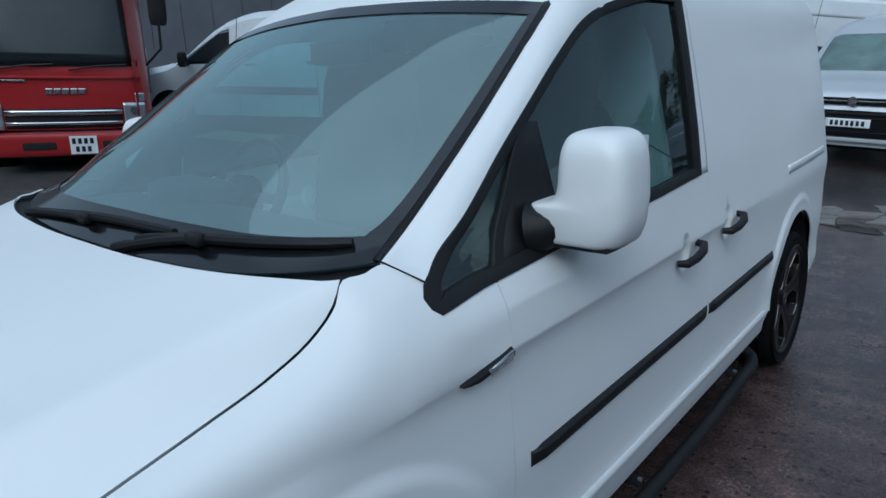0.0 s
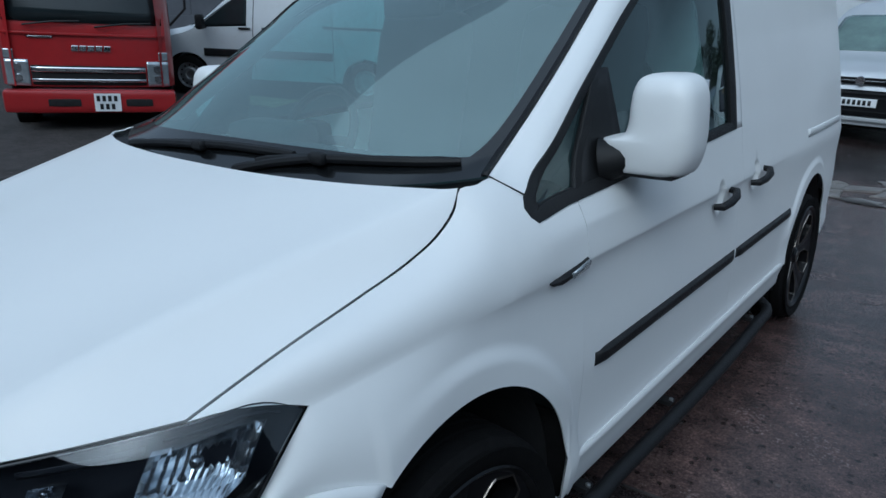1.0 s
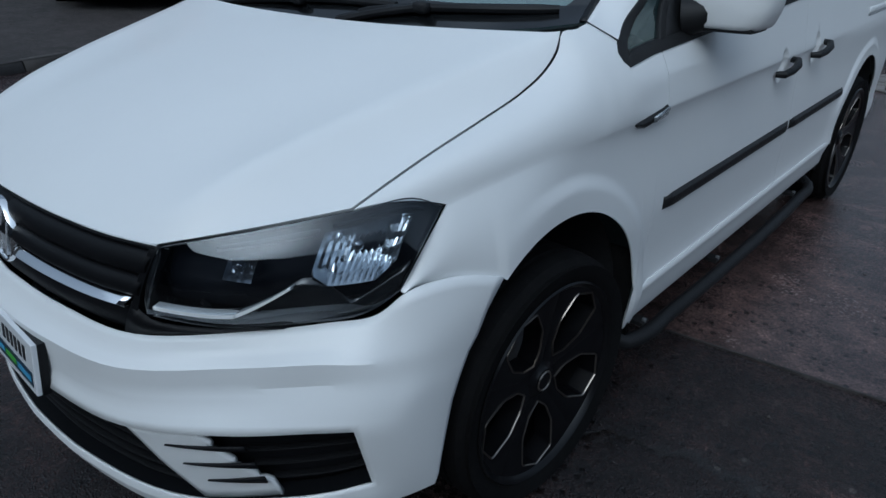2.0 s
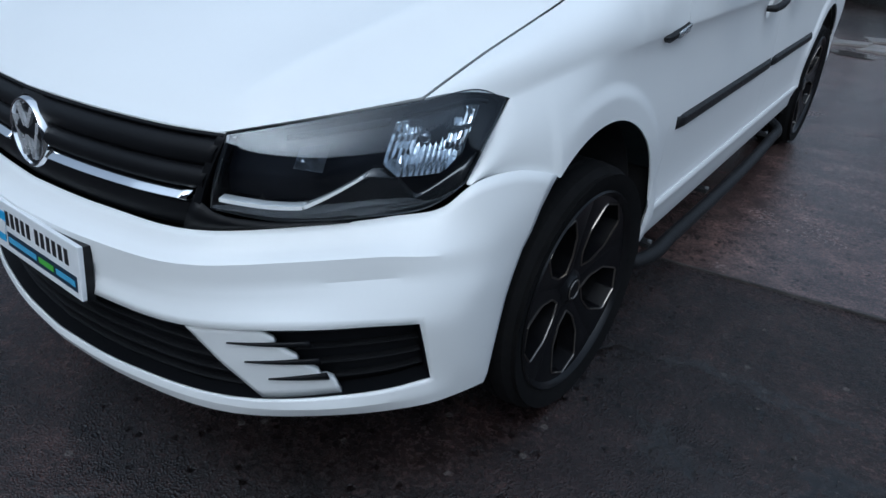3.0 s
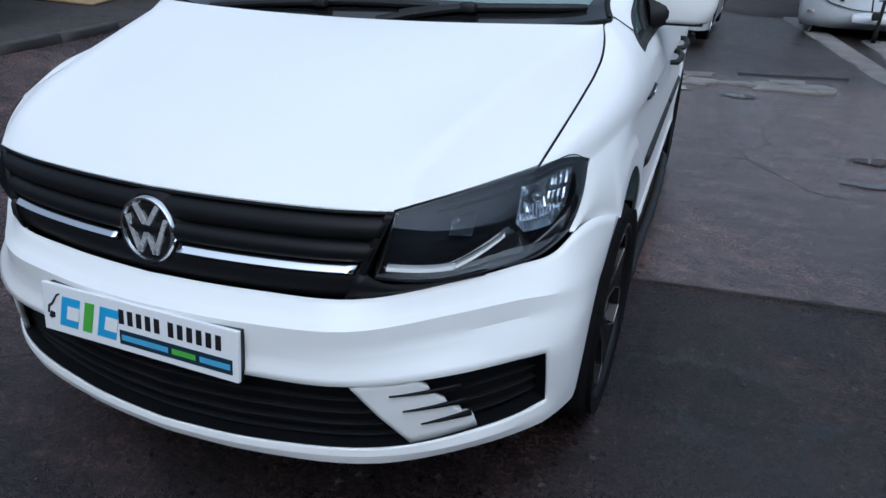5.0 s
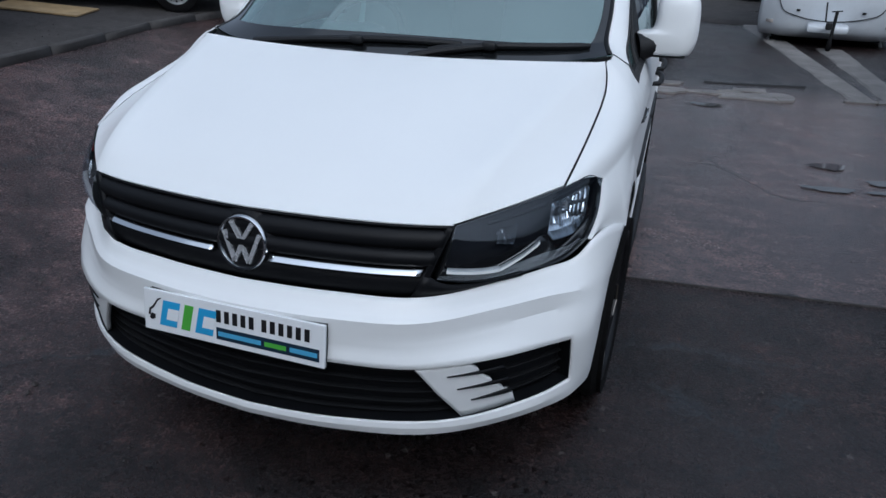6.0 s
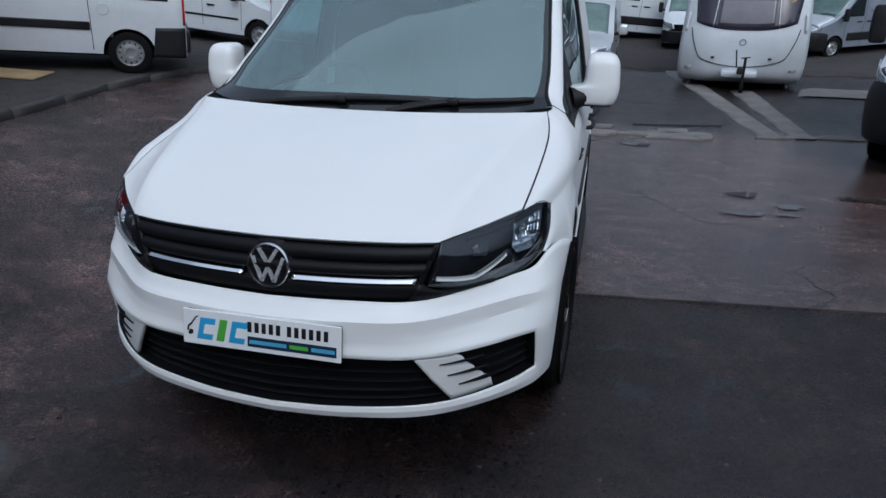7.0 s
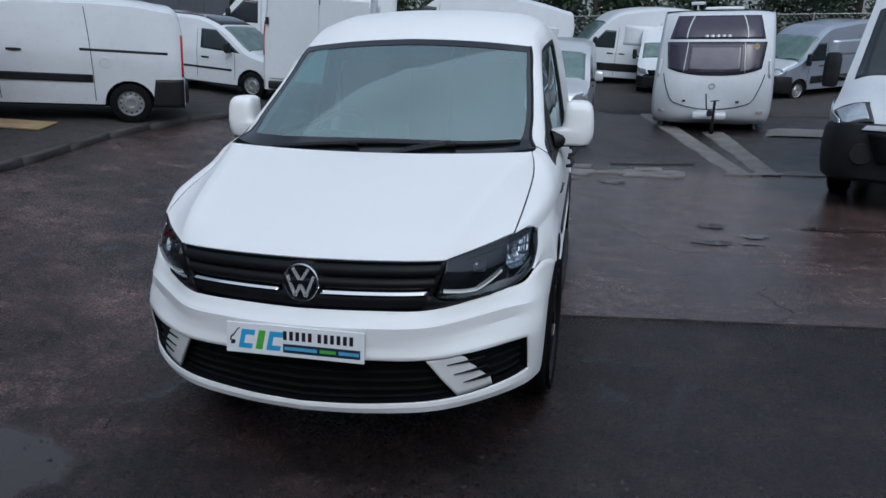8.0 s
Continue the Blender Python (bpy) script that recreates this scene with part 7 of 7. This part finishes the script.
# the compact silver van
def build_silver_van():
    sh = Shape(4.40, 1.83, [(0, 0.70), (0.06, 0.86), (0.35, 0.98), (0.95, 1.12), (1.70, 1.60), (2.1, 1.76), (2.8, 1.83), (4.1, 1.80), (4.34, 1.72), (4.40, 1.4)], 0.24, (0.90, 3.56), 0.32, 1.02, 0.17)
    v = vehicle("panel_van", "compact silver van with black grille facing the yard", "van", sh, M_SILVER)
    top_panel(v, sh, "windscreen", 0.99, 1.72, -0.88, 0.88, M_PALEGLASS, label="green-tinted windscreen")
    for s in (1, -1):
        common_side(v, sh, s, [(1.2, 1.06), (2.2, 1.08), (2.2, 1.55), (1.80, 1.54)], None, ((2.05, 0.92),), ([(1.32, 0.4), (1.32, 1.0)], [(2.3, 0.4), (2.3, 1.5)]))
        side_panel(v, sh, "headlamp", [(0.04, 0.76), (0.42, 0.84), (0.52, 0.98), (0.06, 0.86)], s, M_LENS, 0.012, 5)
        front_panel(v, sh, "headlamp", [(s * 0.58, 0.74), (s * 0.86, 0.79), (s * 0.86, 0.95), (s * 0.74, 0.91)], M_LENS, 0.02)
        part("fog_lamp", lathe_bm([(0.0, 0.0), (0.0, 0.035), (-0.015, 0.042), (-0.015, 0.058), (0.0, 0.066)], 20, 'y', (s * 0.72, -0.012, 0.47)), M_LENS, v)
        front_panel(v, sh, "fog_lamp_surround", [(s * 0.60, 0.40), (s * 0.84, 0.42), (s * 0.84, 0.53), (s * 0.74, 0.55)], M_GALV, 0.012)
        mirror_on(v, sh, s, 1.36, 1.12, M_SILVER, 0.20)
        for y in sh.wheels:
            road_wheel(v, sh.w - 0.12, y, sh.R, False, s, 5)
    g = front_panel(v, sh, "upper_grille", [(-0.56, 0.775), (0.56, 0.775), (0.58, 0.86), (-0.58, 0.86)], M_GRILLE, 0.02)
    front_panel(g, sh, "chrome_strip", [(-0.54, 0.812), (0.54, 0.812), (0.54, 0.826), (-0.54, 0.826)], M_CHROME, 0.03)
    part("badge", lathe_bm([(0.0, 0.0), (0.0, 0.055), (0.02, 0.06)], 24, 'y', (0, -0.05, 0.82)), M_CHROME, g)
    lg = front_panel(v, sh, "lower_grille", [(-0.50, 0.36), (0.50, 0.36), (0.62, 0.68), (-0.62, 0.68)], M_GRILLE, 0.02)
    for z in (0.42, 0.60, 0.65):
        front_panel(lg, sh, "slat", [(-0.5, z), (0.5, z), (0.5, z + 0.014), (-0.5, z + 0.014)], M_PLASTIC, 0.03)
    front_panel(v, sh, "lip", [(-0.66, 0.30), (0.66, 0.30), (0.62, 0.345), (-0.62, 0.345)], M_SILVER, 0.03)
    bars(v, sh, -0.02, 0.54, 0.035)
    part("aerial", tube_bm([(0.0, 2.0, 1.74), (0.0, 2.18, 1.95)], 0.006, 6), M_PLASTIC, v)
    stand(v, (0.0, 0.0), (0.13, 9.20), -3)
    v.matrix_basis = v.matrix_basis @ Matrix.Scale(0.88, 4)


build_silver_van()


# the red lorry
def build_lorry():
    sh = Shape(6.2, 1.86, [(0, 2.44), (0.05, 2.54), (0.25, 2.62), (1.4, 2.64), (1.62, 2.60), (1.65, 2.32)], 0.42, (0.85,), 0.38, 1.2, 0.04, shoulder=0.12)
    sh.L = 1.65
    v = thing("lorry", "red flat-fronted light lorry with chrome grille bars", "lorry", "parked vehicles")
    body = bmesh.new()
    ys = np.linspace(0, 1.65, 14)
    for s in (1, -1):
        add_grid(body, np.array([[sh.on_side(y, 0.62 + (sh.edge(y) - 0.62) * k / 9, s) for y in ys] for k in range(10)]))
    add_grid(body, np.array([[sh.on_top(y, f) for f in np.linspace(-1, 1, 17)] for y in ys]))
    def fy(x, z):
        return 0.10 * (abs(x) / 0.93) ** 3 + 0.22 * max(0, (z - 1.25)) ** 1.1
    zs = np.linspace(0.62, 2.46, 18)
    add_grid(body, np.array([[(x, fy(x, z) - 0.02, z) for x in np.linspace(-0.85, 0.85, 17)] for z in zs]))
    part("cab", body, M_RED, v, "red painted cab", angle=50)

    def patch(name, x0, x1, z0, z1, mat, out, label="", skew=0.0):
        g = [[(x + skew * (z - z0), fy(x, z) - out - 0.02, z) for x in np.linspace(x0, x1, 12)] for z in np.linspace(z0, z1, 8)]
        return part(name, grid_bm(g), mat, v, label, solid=0.02)
    patch("windscreen", -0.82, 0.82, 1.34, 2.34, M_DARKGLASS, 0.012, "dark lorry windscreen")
    for x0, x1 in ((-0.62, -0.05), (0.10, 0.70)):
        w = bmesh.new()
        tube(w, [(x0, fy(x0, 1.30) - 0.06, 1.30), ((x0 + x1) / 2, fy(0, 1.34) - 0.06, 1.345), (x1, fy(x1, 1.36) - 0.05, 1.36)], 0.012, 6)
        part("wiper", w, M_PLASTIC, v)
    patch("bonnet_lip", -0.84, 0.84, 1.20, 1.225, M_RED, 0.022)
    gr = patch("grille", -0.60, 0.60, 0.64, 0.86, M_DARK, 0.012, "black grille with chrome bars")
    for z0, z1 in ((0.790, 0.845), (0.68, 0.712)):
        g = [[(x, fy(x, z) - 0.05, z) for x in np.linspace(-0.60, 0.60, 12)] for z in np.linspace(z0, z1, 4)]
        part("chrome_bar", grid_bm(g), M_CHROME, gr, solid=0.02)
    for s in (1, -1):
        h = patch("headlamp", min(s * 0.62, s * 0.86), max(s * 0.62, s * 0.86), 0.63, 0.92, M_LENS, 0.018, "clear twin headlamp")
        for z in (0.71, 0.83):
            part("bulb_bowl", lathe_bm([(-0.045, 0.0), (-0.045, 0.045), (-0.02, 0.055)], 20, 'y', (s * 0.73, fy(0.73, z), z)), M_REFLECT, h)
        patch("corner_lamp", min(s * 0.76, s * 0.86), max(s * 0.76, s * 0.86), 0.93, 1.03, M_LENS, 0.012)
    for k in range(5):
        patch("nameplate_bar", -0.17 + k * 0.084, -0.10 + k * 0.084, 1.03, 1.09, M_CHROME, 0.014, skew=0.2)
    patch("model_bar", -0.60, -0.34, 1.165, 1.185, M_CHROME, 0.014)
    bmp = part("bumper", pebble_bm((0, 0.05, 0.45), (1.84, 0.22, 0.28), 0.05, 6), M_RED, v, "red steel bumper")
    part("bumper_slot", pebble_bm((-0.30, -0.055, 0.44), (0.34, 0.03, 0.09), 0.012, 3), M_DARK, bmp)
    part("bumper_slot", pebble_bm((0.50, -0.055, 0.44), (0.30, 0.03, 0.09), 0.012, 3), M_DARK, bmp)
    pl = part("number_plate", box_bm((0.01, -0.075, 0.34), (0.295, -0.062, 0.55)), M_PLATE, v, "white square plate", smooth=False)
    for row in range(2):
        for k in range(4 - row):
            part("plate_bar", box_bm((0.035 + 0.03 * row + k * 0.062, -0.079, 0.46 - 0.095 * row), (0.072 + 0.03 * row + k * 0.062, -0.074, 0.525 - 0.095 * row)), M_INK, pl, smooth=False)
    part("underside", box_bm((-0.80, 0.20, 0.32), (0.80, 6.0, 0.62)), M_DARK, v)
    for s in (1, -1):
        side_panel(v, sh, "side_window", [(0.35, 1.36), (1.25, 1.30), (1.25, 2.25), (0.6, 2.25)], s, M_DARKGLASS, 0.006)
        a = part("mirror_arm", tube_bm([(s * 0.86, 0.35, 2.36), (s * 1.02, 0.02, 2.40), (s * 1.10, 0.0, 2.30), (s * 1.10, 0.0, 1.55), (s * 0.92, 0.1, 1.35)], 0.016, 8), M_PLASTIC, v)
        part("mirror_head", pebble_bm((s * 1.10, 0.03, 2.02), (0.20, 0.09, 0.42), 0.04, 5), M_PLASTIC, a)
        for y in (0.85, 4.4):
            road_wheel(v, 0.80, y, 0.38, True, s, 6)
    # load bed behind the cab
    part("load_body", box_bm((-0.95, 1.80, 0.85), (0.95, 6.1, 1.30)), M_SHED, v, smooth=False, bevel=0.01)
    stand(v, (0.0, 0.0), (-6.07, 3.10), 64, 0.0)
    v.matrix_basis = v.matrix_basis @ Matrix.Scale(0.90, 4)


build_lorry()


M_PLUM = surface("dim_purple_blind", (0.07, 0.06, 0.085), 0.25, coat=0.6, spread=0.2)


# the touring caravan
def build_caravan():
    v = thing("caravan", "white touring caravan with dark curved front windows", "caravan", "parked vehicles")
    L, w = 6.2, 1.19
    prof = smooth_curve([(0, 0.34, 0.12), (0, 0.13, 0.22), (0, 0.02, 0.55), (0, 0.0, 0.90), (0, 0.06, 1.25), (0, 0.20, 1.70), (0, 0.40, 2.10), (0, 0.66, 2.36), (0, 1.0, 2.44)], 60)

    def f(x, k):
        """A point of the moulded front: narrower towards the top, drawn in at the foot, rounded back at both sides."""
        y, z = prof[k][1], prof[k][2]
        e = abs(x) / w
        narrow = 1 - 0.085 * max(0.0, (z - 0.75) / 1.7) ** 1.2 - 0.05 * max(0.0, (0.52 - z) / 0.40) ** 2
        return np.array((x * narrow, y + 0.34 * max(0, e - 0.45) ** 2 / 0.30, z))
    g = np.array([[f(x, k) for x in np.linspace(-w, w, 37)] for k in range(60)])
    part("front_shell", grid_bm(g), M_WHITE2, v, "white moulded front", solid=0.01)
    body = bmesh.new()
    for s in (1, -1):
        ring = [(s * f(w, k)[0], f(w, k)[1], f(w, k)[2]) for k in range(60)]
        back = [(p[0], L, p[2]) for p in ring]
        add_grid(body, np.array([ring, back]))
    wt = f(w, 59)[0]
    add_grid(body, np.array([[(x, y, 2.44 + 0.03 * (1 - (x / wt) ** 2)) for x in np.linspace(-wt, wt, 9)] for y in (1.0, 3.0, L)]))
    add_grid(body, np.array([[(x, L, z) for x in (-wt, wt)] for z in (0.12, 2.44)]))
    part("body", body, M_WHITE2, v, smooth=False)

    def on(x, z, out):
        kk = kz(z)
        i = min(int(kk), 58)
        p = f(x, i) * (1 - kk + i) + f(x, i + 1) * (kk - i)
        return p + np.array((0, -out, 0.3 * out))

    def patch(name, x0, x1, z0, z1, mat, out=0.012, label="", parent=None, n=21):
        """A piece laid on the front; its lower and upper edges may follow a curve across."""
        rows = []
        for t in np.linspace(0, 1, 10):
            row = []
            for q in np.linspace(0, 1, n):
                a, b = (e if not callable(e) else e(t) for e in (x0, x1))
                x = a + (b - a) * q
                lo, hi = (e if not callable(e) else e(x) for e in (z0, z1))
                row.append(on(x, lo + (hi - lo) * t, out))
            rows.append(row)
        return part(name, grid_bm(rows), mat, parent or v, label, solid=0.015)

    def kz(z):
        return float(np.interp(z, prof[:, 2], np.arange(len(prof))))
    def sill(x):
        return 1.13 + 0.16 * (abs(x) / 0.98) ** 2.6

    fw = patch("front_window", lambda t: -0.93 - 0.09 * t, lambda t: 0.93 + 0.09 * t, sill, 1.80, M_PLUMGLASS, 0.014, "dark three-part front window with a curved sill")
    for sx in (-1, 1):
        patch("window_bar", lambda t: sx * (0.60 - 0.03 * t) - 0.011, lambda t: sx * (0.60 - 0.03 * t) + 0.011, lambda x: sill(x) + 0.02, 1.78, M_STEEL, 0.030, "", fw, 3)
    patch("blind", -0.52, 0.52, lambda x: sill(x) + 0.07, 1.72, M_PLUM, 0.026, "", fw)
    sr = patch("sunroof_panel", lambda t: -0.98 + 0.10 * t, lambda t: 0.98 - 0.10 * t, 1.86, 2.33, M_PLUMGLASS, 0.014, "dark panoramic panel")
    for sx in (-1, 1):
        patch("roof_bar", lambda t: sx * (0.62 - 0.10 * t * t) - 0.012, lambda t: sx * (0.62 - 0.10 * t * t) + 0.012, 1.87, 2.32, M_WHITE2, 0.030, "", sr, 3)
    for k in range(5):
        patch("nameplate_bar", -0.26 + k * 0.115, -0.17 + k * 0.115, 1.89, 1.935, M_STEEL, 0.03, "", sr, 3)
    part("sticker", lathe_bm([(0.0, 0.0), (0.0, 0.06), (0.006, 0.062)], 20, 'y', tuple(on(0.80, 1.70, 0.035))), M_BOARD, fw, "round yellow sticker", smooth=False)
    # locker lid outline
    lid = bmesh.new()
    outl = [(-1.0, 1.16), (-0.90, 0.85), (-0.74, 0.58), (-0.60, 0.53), (0.60, 0.53), (0.74, 0.58), (0.90, 0.85), (1.0, 1.16)]
    tube(lid, [on(x, z, 0.012) for x, z in smooth_curve([(x, z, 0) for x, z in outl], 60)[:, :2]], 0.008, 5)
    part("locker_seam", lid, M_DARK, v)
    part("badge", lathe_bm([(0.0, 0.045), (-0.012, 0.055), (0.0, 0.065)], 24, 'y', (0, -0.01, 0.92)), M_STEEL, v)
    for s in (1, -1):
        patch("latch", s * 0.52 - 0.03, s * 0.52 + 0.03, 0.59, 0.625, M_DARK, 0.02, n=3)
        part("grab_handle", tube_bm([on(s * 1.10, 1.10, 0.0), on(s * 1.10, 1.14, 0.05), on(s * 1.09, 1.40, 0.05), on(s * 1.09, 1.44, 0.0)], 0.022, 8), M_WHITE2, v)
        patch("marker_lamp", s * 0.98 - 0.06, s * 0.98 + 0.06, 0.36, 0.41, M_AMBER, 0.02, n=3)
        # axle
        road_wheel(v, w - 0.12, 3.4, 0.32, False, s, 5)
        part("corner_leg", tube_bm([(s * 0.85, 0.7, 0.30), (s * 0.95, 0.50, 0.02)], 0.03, 6), M_GALV, v)
    # drawbar, hitch cover, jockey wheel
    part("hitch_cover", pebble_bm((0, -0.28, 0.36), (0.66, 0.66, 0.16), 0.07, 5), M_WHITE2, v, "white moulded hitch cover")
    part("drawbar", tube_bm([(0, -0.85, 0.42), (0, 0.3, 0.38)], 0.04, 8), M_GALV, v)
    part("coupling", pebble_bm((0, -0.88, 0.45), (0.10, 0.26, 0.12), 0.03, 4), M_DARK, v)
    jw = part("jockey_leg", tube_bm([(0.08, -0.62, 0.12), (0.08, -0.62, 0.66)], 0.026, 8), M_DARK, v)
    part("jockey_wheel", lathe_bm([(-0.035, 0.0), (-0.035, 0.09), (0.0, 0.105), (0.035, 0.09), (0.035, 0.0)], 20, 'x', (0.08, -0.62, 0.105)), M_RUBBER, jw)
    part("handbrake", tube_bm([(-0.06, -0.70, 0.5), (-0.10, -0.55, 0.80)], 0.014, 6), M_DARK, v)
    part("hand_wheel", tube_bm([(0.0, -0.62, 0.66), (0.16, -0.62, 0.68)], 0.012, 6), M_DARK, v)
    part("underside", box_bm((-0.9, 0.4, 0.11), (0.9, 6.0, 0.40)), M_DARK, v)
    # roof light and aerial
    part("roof_vent", pebble_bm((0.1, 1.6, 2.50), (0.8, 0.7, 0.10), 0.04, 4), M_WHITE2, v)
    dish = part("aerial", tube_bm([(-0.45, 1.3, 2.44), (-0.45, 1.3, 2.60)], 0.02, 6), M_WHITE2, v)
    part("aerial_disc", pebble_bm((-0.45, 1.3, 2.62), (0.30, 0.20, 0.06), 0.02, 4), M_WHITE2, dish)
    stand(v, (0, 0), (3.36, 11.95), -9)
    v.matrix_basis = v.matrix_basis @ Matrix.Scale(0.94, 4)


build_caravan()


# ---------- shed, fence and trees round the yard ----------
def build_shed():
    v = thing("long_shed", "long dark clad shed with rusty roof edge", "shed")
    n = 26
    for k in range(n):
        bm = box_bm((k * 1.0, 0.0, 0.0), (k * 1.0 + 0.985, 0.06, 3.1))
        part("wall_panel", bm, M_SHED, v, smooth=False)
    part("fascia", box_bm((-0.3, -0.12, 3.1), (n + 0.3, 0.1, 3.55)), M_RUST, v, "rusty brown fascia", smooth=False)
    part("pale_band", box_bm((-0.2, -0.05, 2.86), (n + 0.2, 0.0, 2.98)), M_GALV, v, smooth=False)
    part("plinth", box_bm((-0.1, -0.08, -1.0), (n + 0.1, 0.1, 1.0)), M_SHED, v, smooth=False)
    part("roof", box_bm((-0.4, -0.15, 3.52), (n + 0.4, 9.0, 3.62)), M_RUST, v, smooth=False)
    part("back_wall", box_bm((-0.1, 8.8, -1.0), (n + 0.1, 9.0, 3.5)), M_SHED, v, smooth=False)
    for x in (0.0, n):
        part("end_wall", box_bm((x - 0.05, 0.0, -1.0), (x + 0.05, 8.9, 3.5)), M_SHED, v, smooth=False)
    stand(v, (13, 0), (-20.5, 12.6), 58)
    v.location.z -= 0.75


build_shed()


def leaf_mass(bm, rng, centre, r, n, size):
    for _ in range(n):
        d = Vector((rng.gauss(0, 1), rng.gauss(0, 1), rng.gauss(0, 0.8)))
        d = d.normalized() * r * rng.uniform(0.5, 1.0) ** 0.5
        c = Vector(centre) + d
        a = Vector((rng.uniform(-1, 1), rng.uniform(-1, 1), rng.uniform(-1, 1))).normalized()
        b = a.orthogonal().normalized()
        s = size * rng.uniform(0.6, 1.4)
        v = [bm.verts.new(c + a * s), bm.verts.new(c + b * s * 0.5), bm.verts.new(c - a * s), bm.verts.new(c - b * s * 0.5)]
        bm.faces.new(v)


def build_tree(x, y, h, seed, leaves=True, spread=1.6):
    rng = random.Random(seed)
    v = thing("tree", "dark evergreen tree in the hedge row" if leaves else "bare winter tree with thin twigs", "tree", "hedge trees" if leaves else "bare trees")
    bm = bmesh.new()
    tube(bm, [(0, 0, -0.3), (0.05, 0.02, h * 0.3), (0.1, -0.05, h * 0.6), (0.05, 0, h * 0.92)], [0.16, 0.13, 0.08, 0.03], 8)
    tips = []
    for k in range(16 if leaves else 26):
        z = h * rng.uniform(0.18, 0.85)
        a = rng.uniform(0, 6.28)
        ln = spread * (1.15 - z / h) * rng.uniform(0.6, 1.2)
        p1 = Vector((math.cos(a) * ln * 0.5, math.sin(a) * ln * 0.5, z + ln * 0.2))
        p2 = Vector((math.cos(a) * ln, math.sin(a) * ln, z + ln * 0.45))
        tube(bm, [(0.05, 0, z), p1, p2], [0.05, 0.03, 0.010], 5)
        tips += [p1, p2]
        if not leaves:
            for _ in range(6):
                q = p2 + Vector((rng.uniform(-0.5, 0.5), rng.uniform(-0.5, 0.5), rng.uniform(0.1, 0.8)))
                tube(bm, [p1 + (p2 - p1) * rng.uniform(0.2, 1), q], [0.012, 0.004], 4)
    part("trunk", bm, M_BARK, v)
    if leaves:
        cb = bmesh.new()
        for t in tips:
            leaf_mass(cb, rng, t, rng.uniform(0.45, 0.8), 75, 0.12)
        leaf_mass(cb, rng, (0, 0, h * 0.9), 0.6, 120, 0.12)
        part("crown", cb, M_LEAF, v, smooth=False)
    v.location = (x, y, rise(x, min(y, 26)) - 0.05)
    return v


rng_t = random.Random(11)
first = [build_tree(0, 0, hh, 30 + i) for i, hh in enumerate((5.2, 6.4, 5.8))]
spots = [(-16 + 1.75 * i + rng_t.uniform(-0.5, 0.5), 29.5 + rng_t.uniform(-1.2, 1.6)) for i in range(24)]
for i, (tx, ty) in enumerate(spots):
    m = Matrix.Translation((tx, ty, rise(tx, 26) - 0.05)) @ Matrix.Rotation(rng_t.uniform(0, 6.28), 4, 'Z')
    if i < 3:
        first[i].matrix_basis = m
    else:
        copy_thing(first[i % 3], m)
build_tree(-16.5, 17.6, 6.5, 77, False, 2.4)


def build_fence():
    v = thing("mesh_fence", "galvanised mesh fence before the hedge", "fence")
    for k in range(15):
        part("post", tube_bm([(k * 2.6, 0, -0.2), (k * 2.6, 0, 2.3)], 0.03, 8), M_GALV, v)
    for z in (0.1, 1.2, 2.25):
        part("rail", tube_bm([(0, 0, z), (14 * 2.6, 0, z)], 0.015, 6), M_GALV, v)
    bm = bmesh.new()
    for k in range(1, 180):
        x = k * 0.2
        tube(bm, [(x, 0, 0.05), (min(x + 2.2, 36.4), 0, min(2.25, 0.05 + 36.4 - x))], 0.004, 3, False)
        tube(bm, [(x, 0, 0.05), (max(x - 2.2, 0), 0, min(2.25, 0.05 + x))], 0.004, 3, False)
    tagged(part("mesh", bm, M_GALV, v), kind="stuff")
    v.location = (-14, 27.0, rise(0, 26))


build_fence()


def build_grit():
    """Loose grit and crumbs of tarmac lying on the yard."""
    rng = random.Random(41)
    verts, faces = [], []
    for k in range(9600):
        x, y = rng.uniform(-3.6, 4.2), rng.uniform(-1.6, 5.5)
        side = k >= 3600
        if side:
            x, y = rng.uniform(-7.5, -0.9), rng.uniform(-1.0, 8.5)
        if -0.85 < x < 0.85 and 0.1 < y:
            continue
        if x > 0.85 and y > 1.7 and rng.random() < 0.55:
            continue
        r = 0.0022 + (0.0130 if side else 0.0060) * rng.random() ** 3
        behind = x < float(np.interp(y, KERB[:150, 1], KERB[:150, 0])) - 0.06
        z, a = rise(x, y) + (0.088 if behind else 0.003), rng.uniform(0, 6.28)
        e, h = r * rng.uniform(0.6, 1.1), r * rng.uniform(0.5, 0.9)
        i = len(verts)
        ca, sa = math.cos(a), math.sin(a)
        for u, w, q in ((r, 0, 0), (0, e, 0.2 * h), (-r * 0.8, 0.1 * r, 0), (0.1 * r, -e, 0.1 * h), (0.1 * r, 0.1 * r, h)):
            verts.append((x + u * ca - w * sa, y + u * sa + w * ca, z + q))
        faces += [(i + j, i + (j + 1) % 4, i + 4) for j in range(4)]
    me = bpy.data.meshes.new("loose_grit")
    me.from_pydata(verts, [], faces)
    me.materials.append(M_GRIT)
    ob = new("loose_grit", me)
    tagged(ob, "loose dark grit scattered on wet tarmac", "grit", kind="stuff")


build_grit()

# unseen plain wall behind the walk, added to dim the light on the van's front
wall = part("wall_south", box_bm((-30, -8.3, -0.5), (30, -8.0, 6.2)), M_BLOCKER, None, smooth=False)
tagged(wall, "unseen plain grey wall added to cut light from the front", "wall", kind="structure")

shed_wall = part("wall_east", box_bm((19.0, -8.0, -0.5), (19.3, 24.0, 3.4)), M_SHED, None, smooth=False)
tagged(shed_wall, "plain dark clad wall along the yard", "wall", kind="structure")
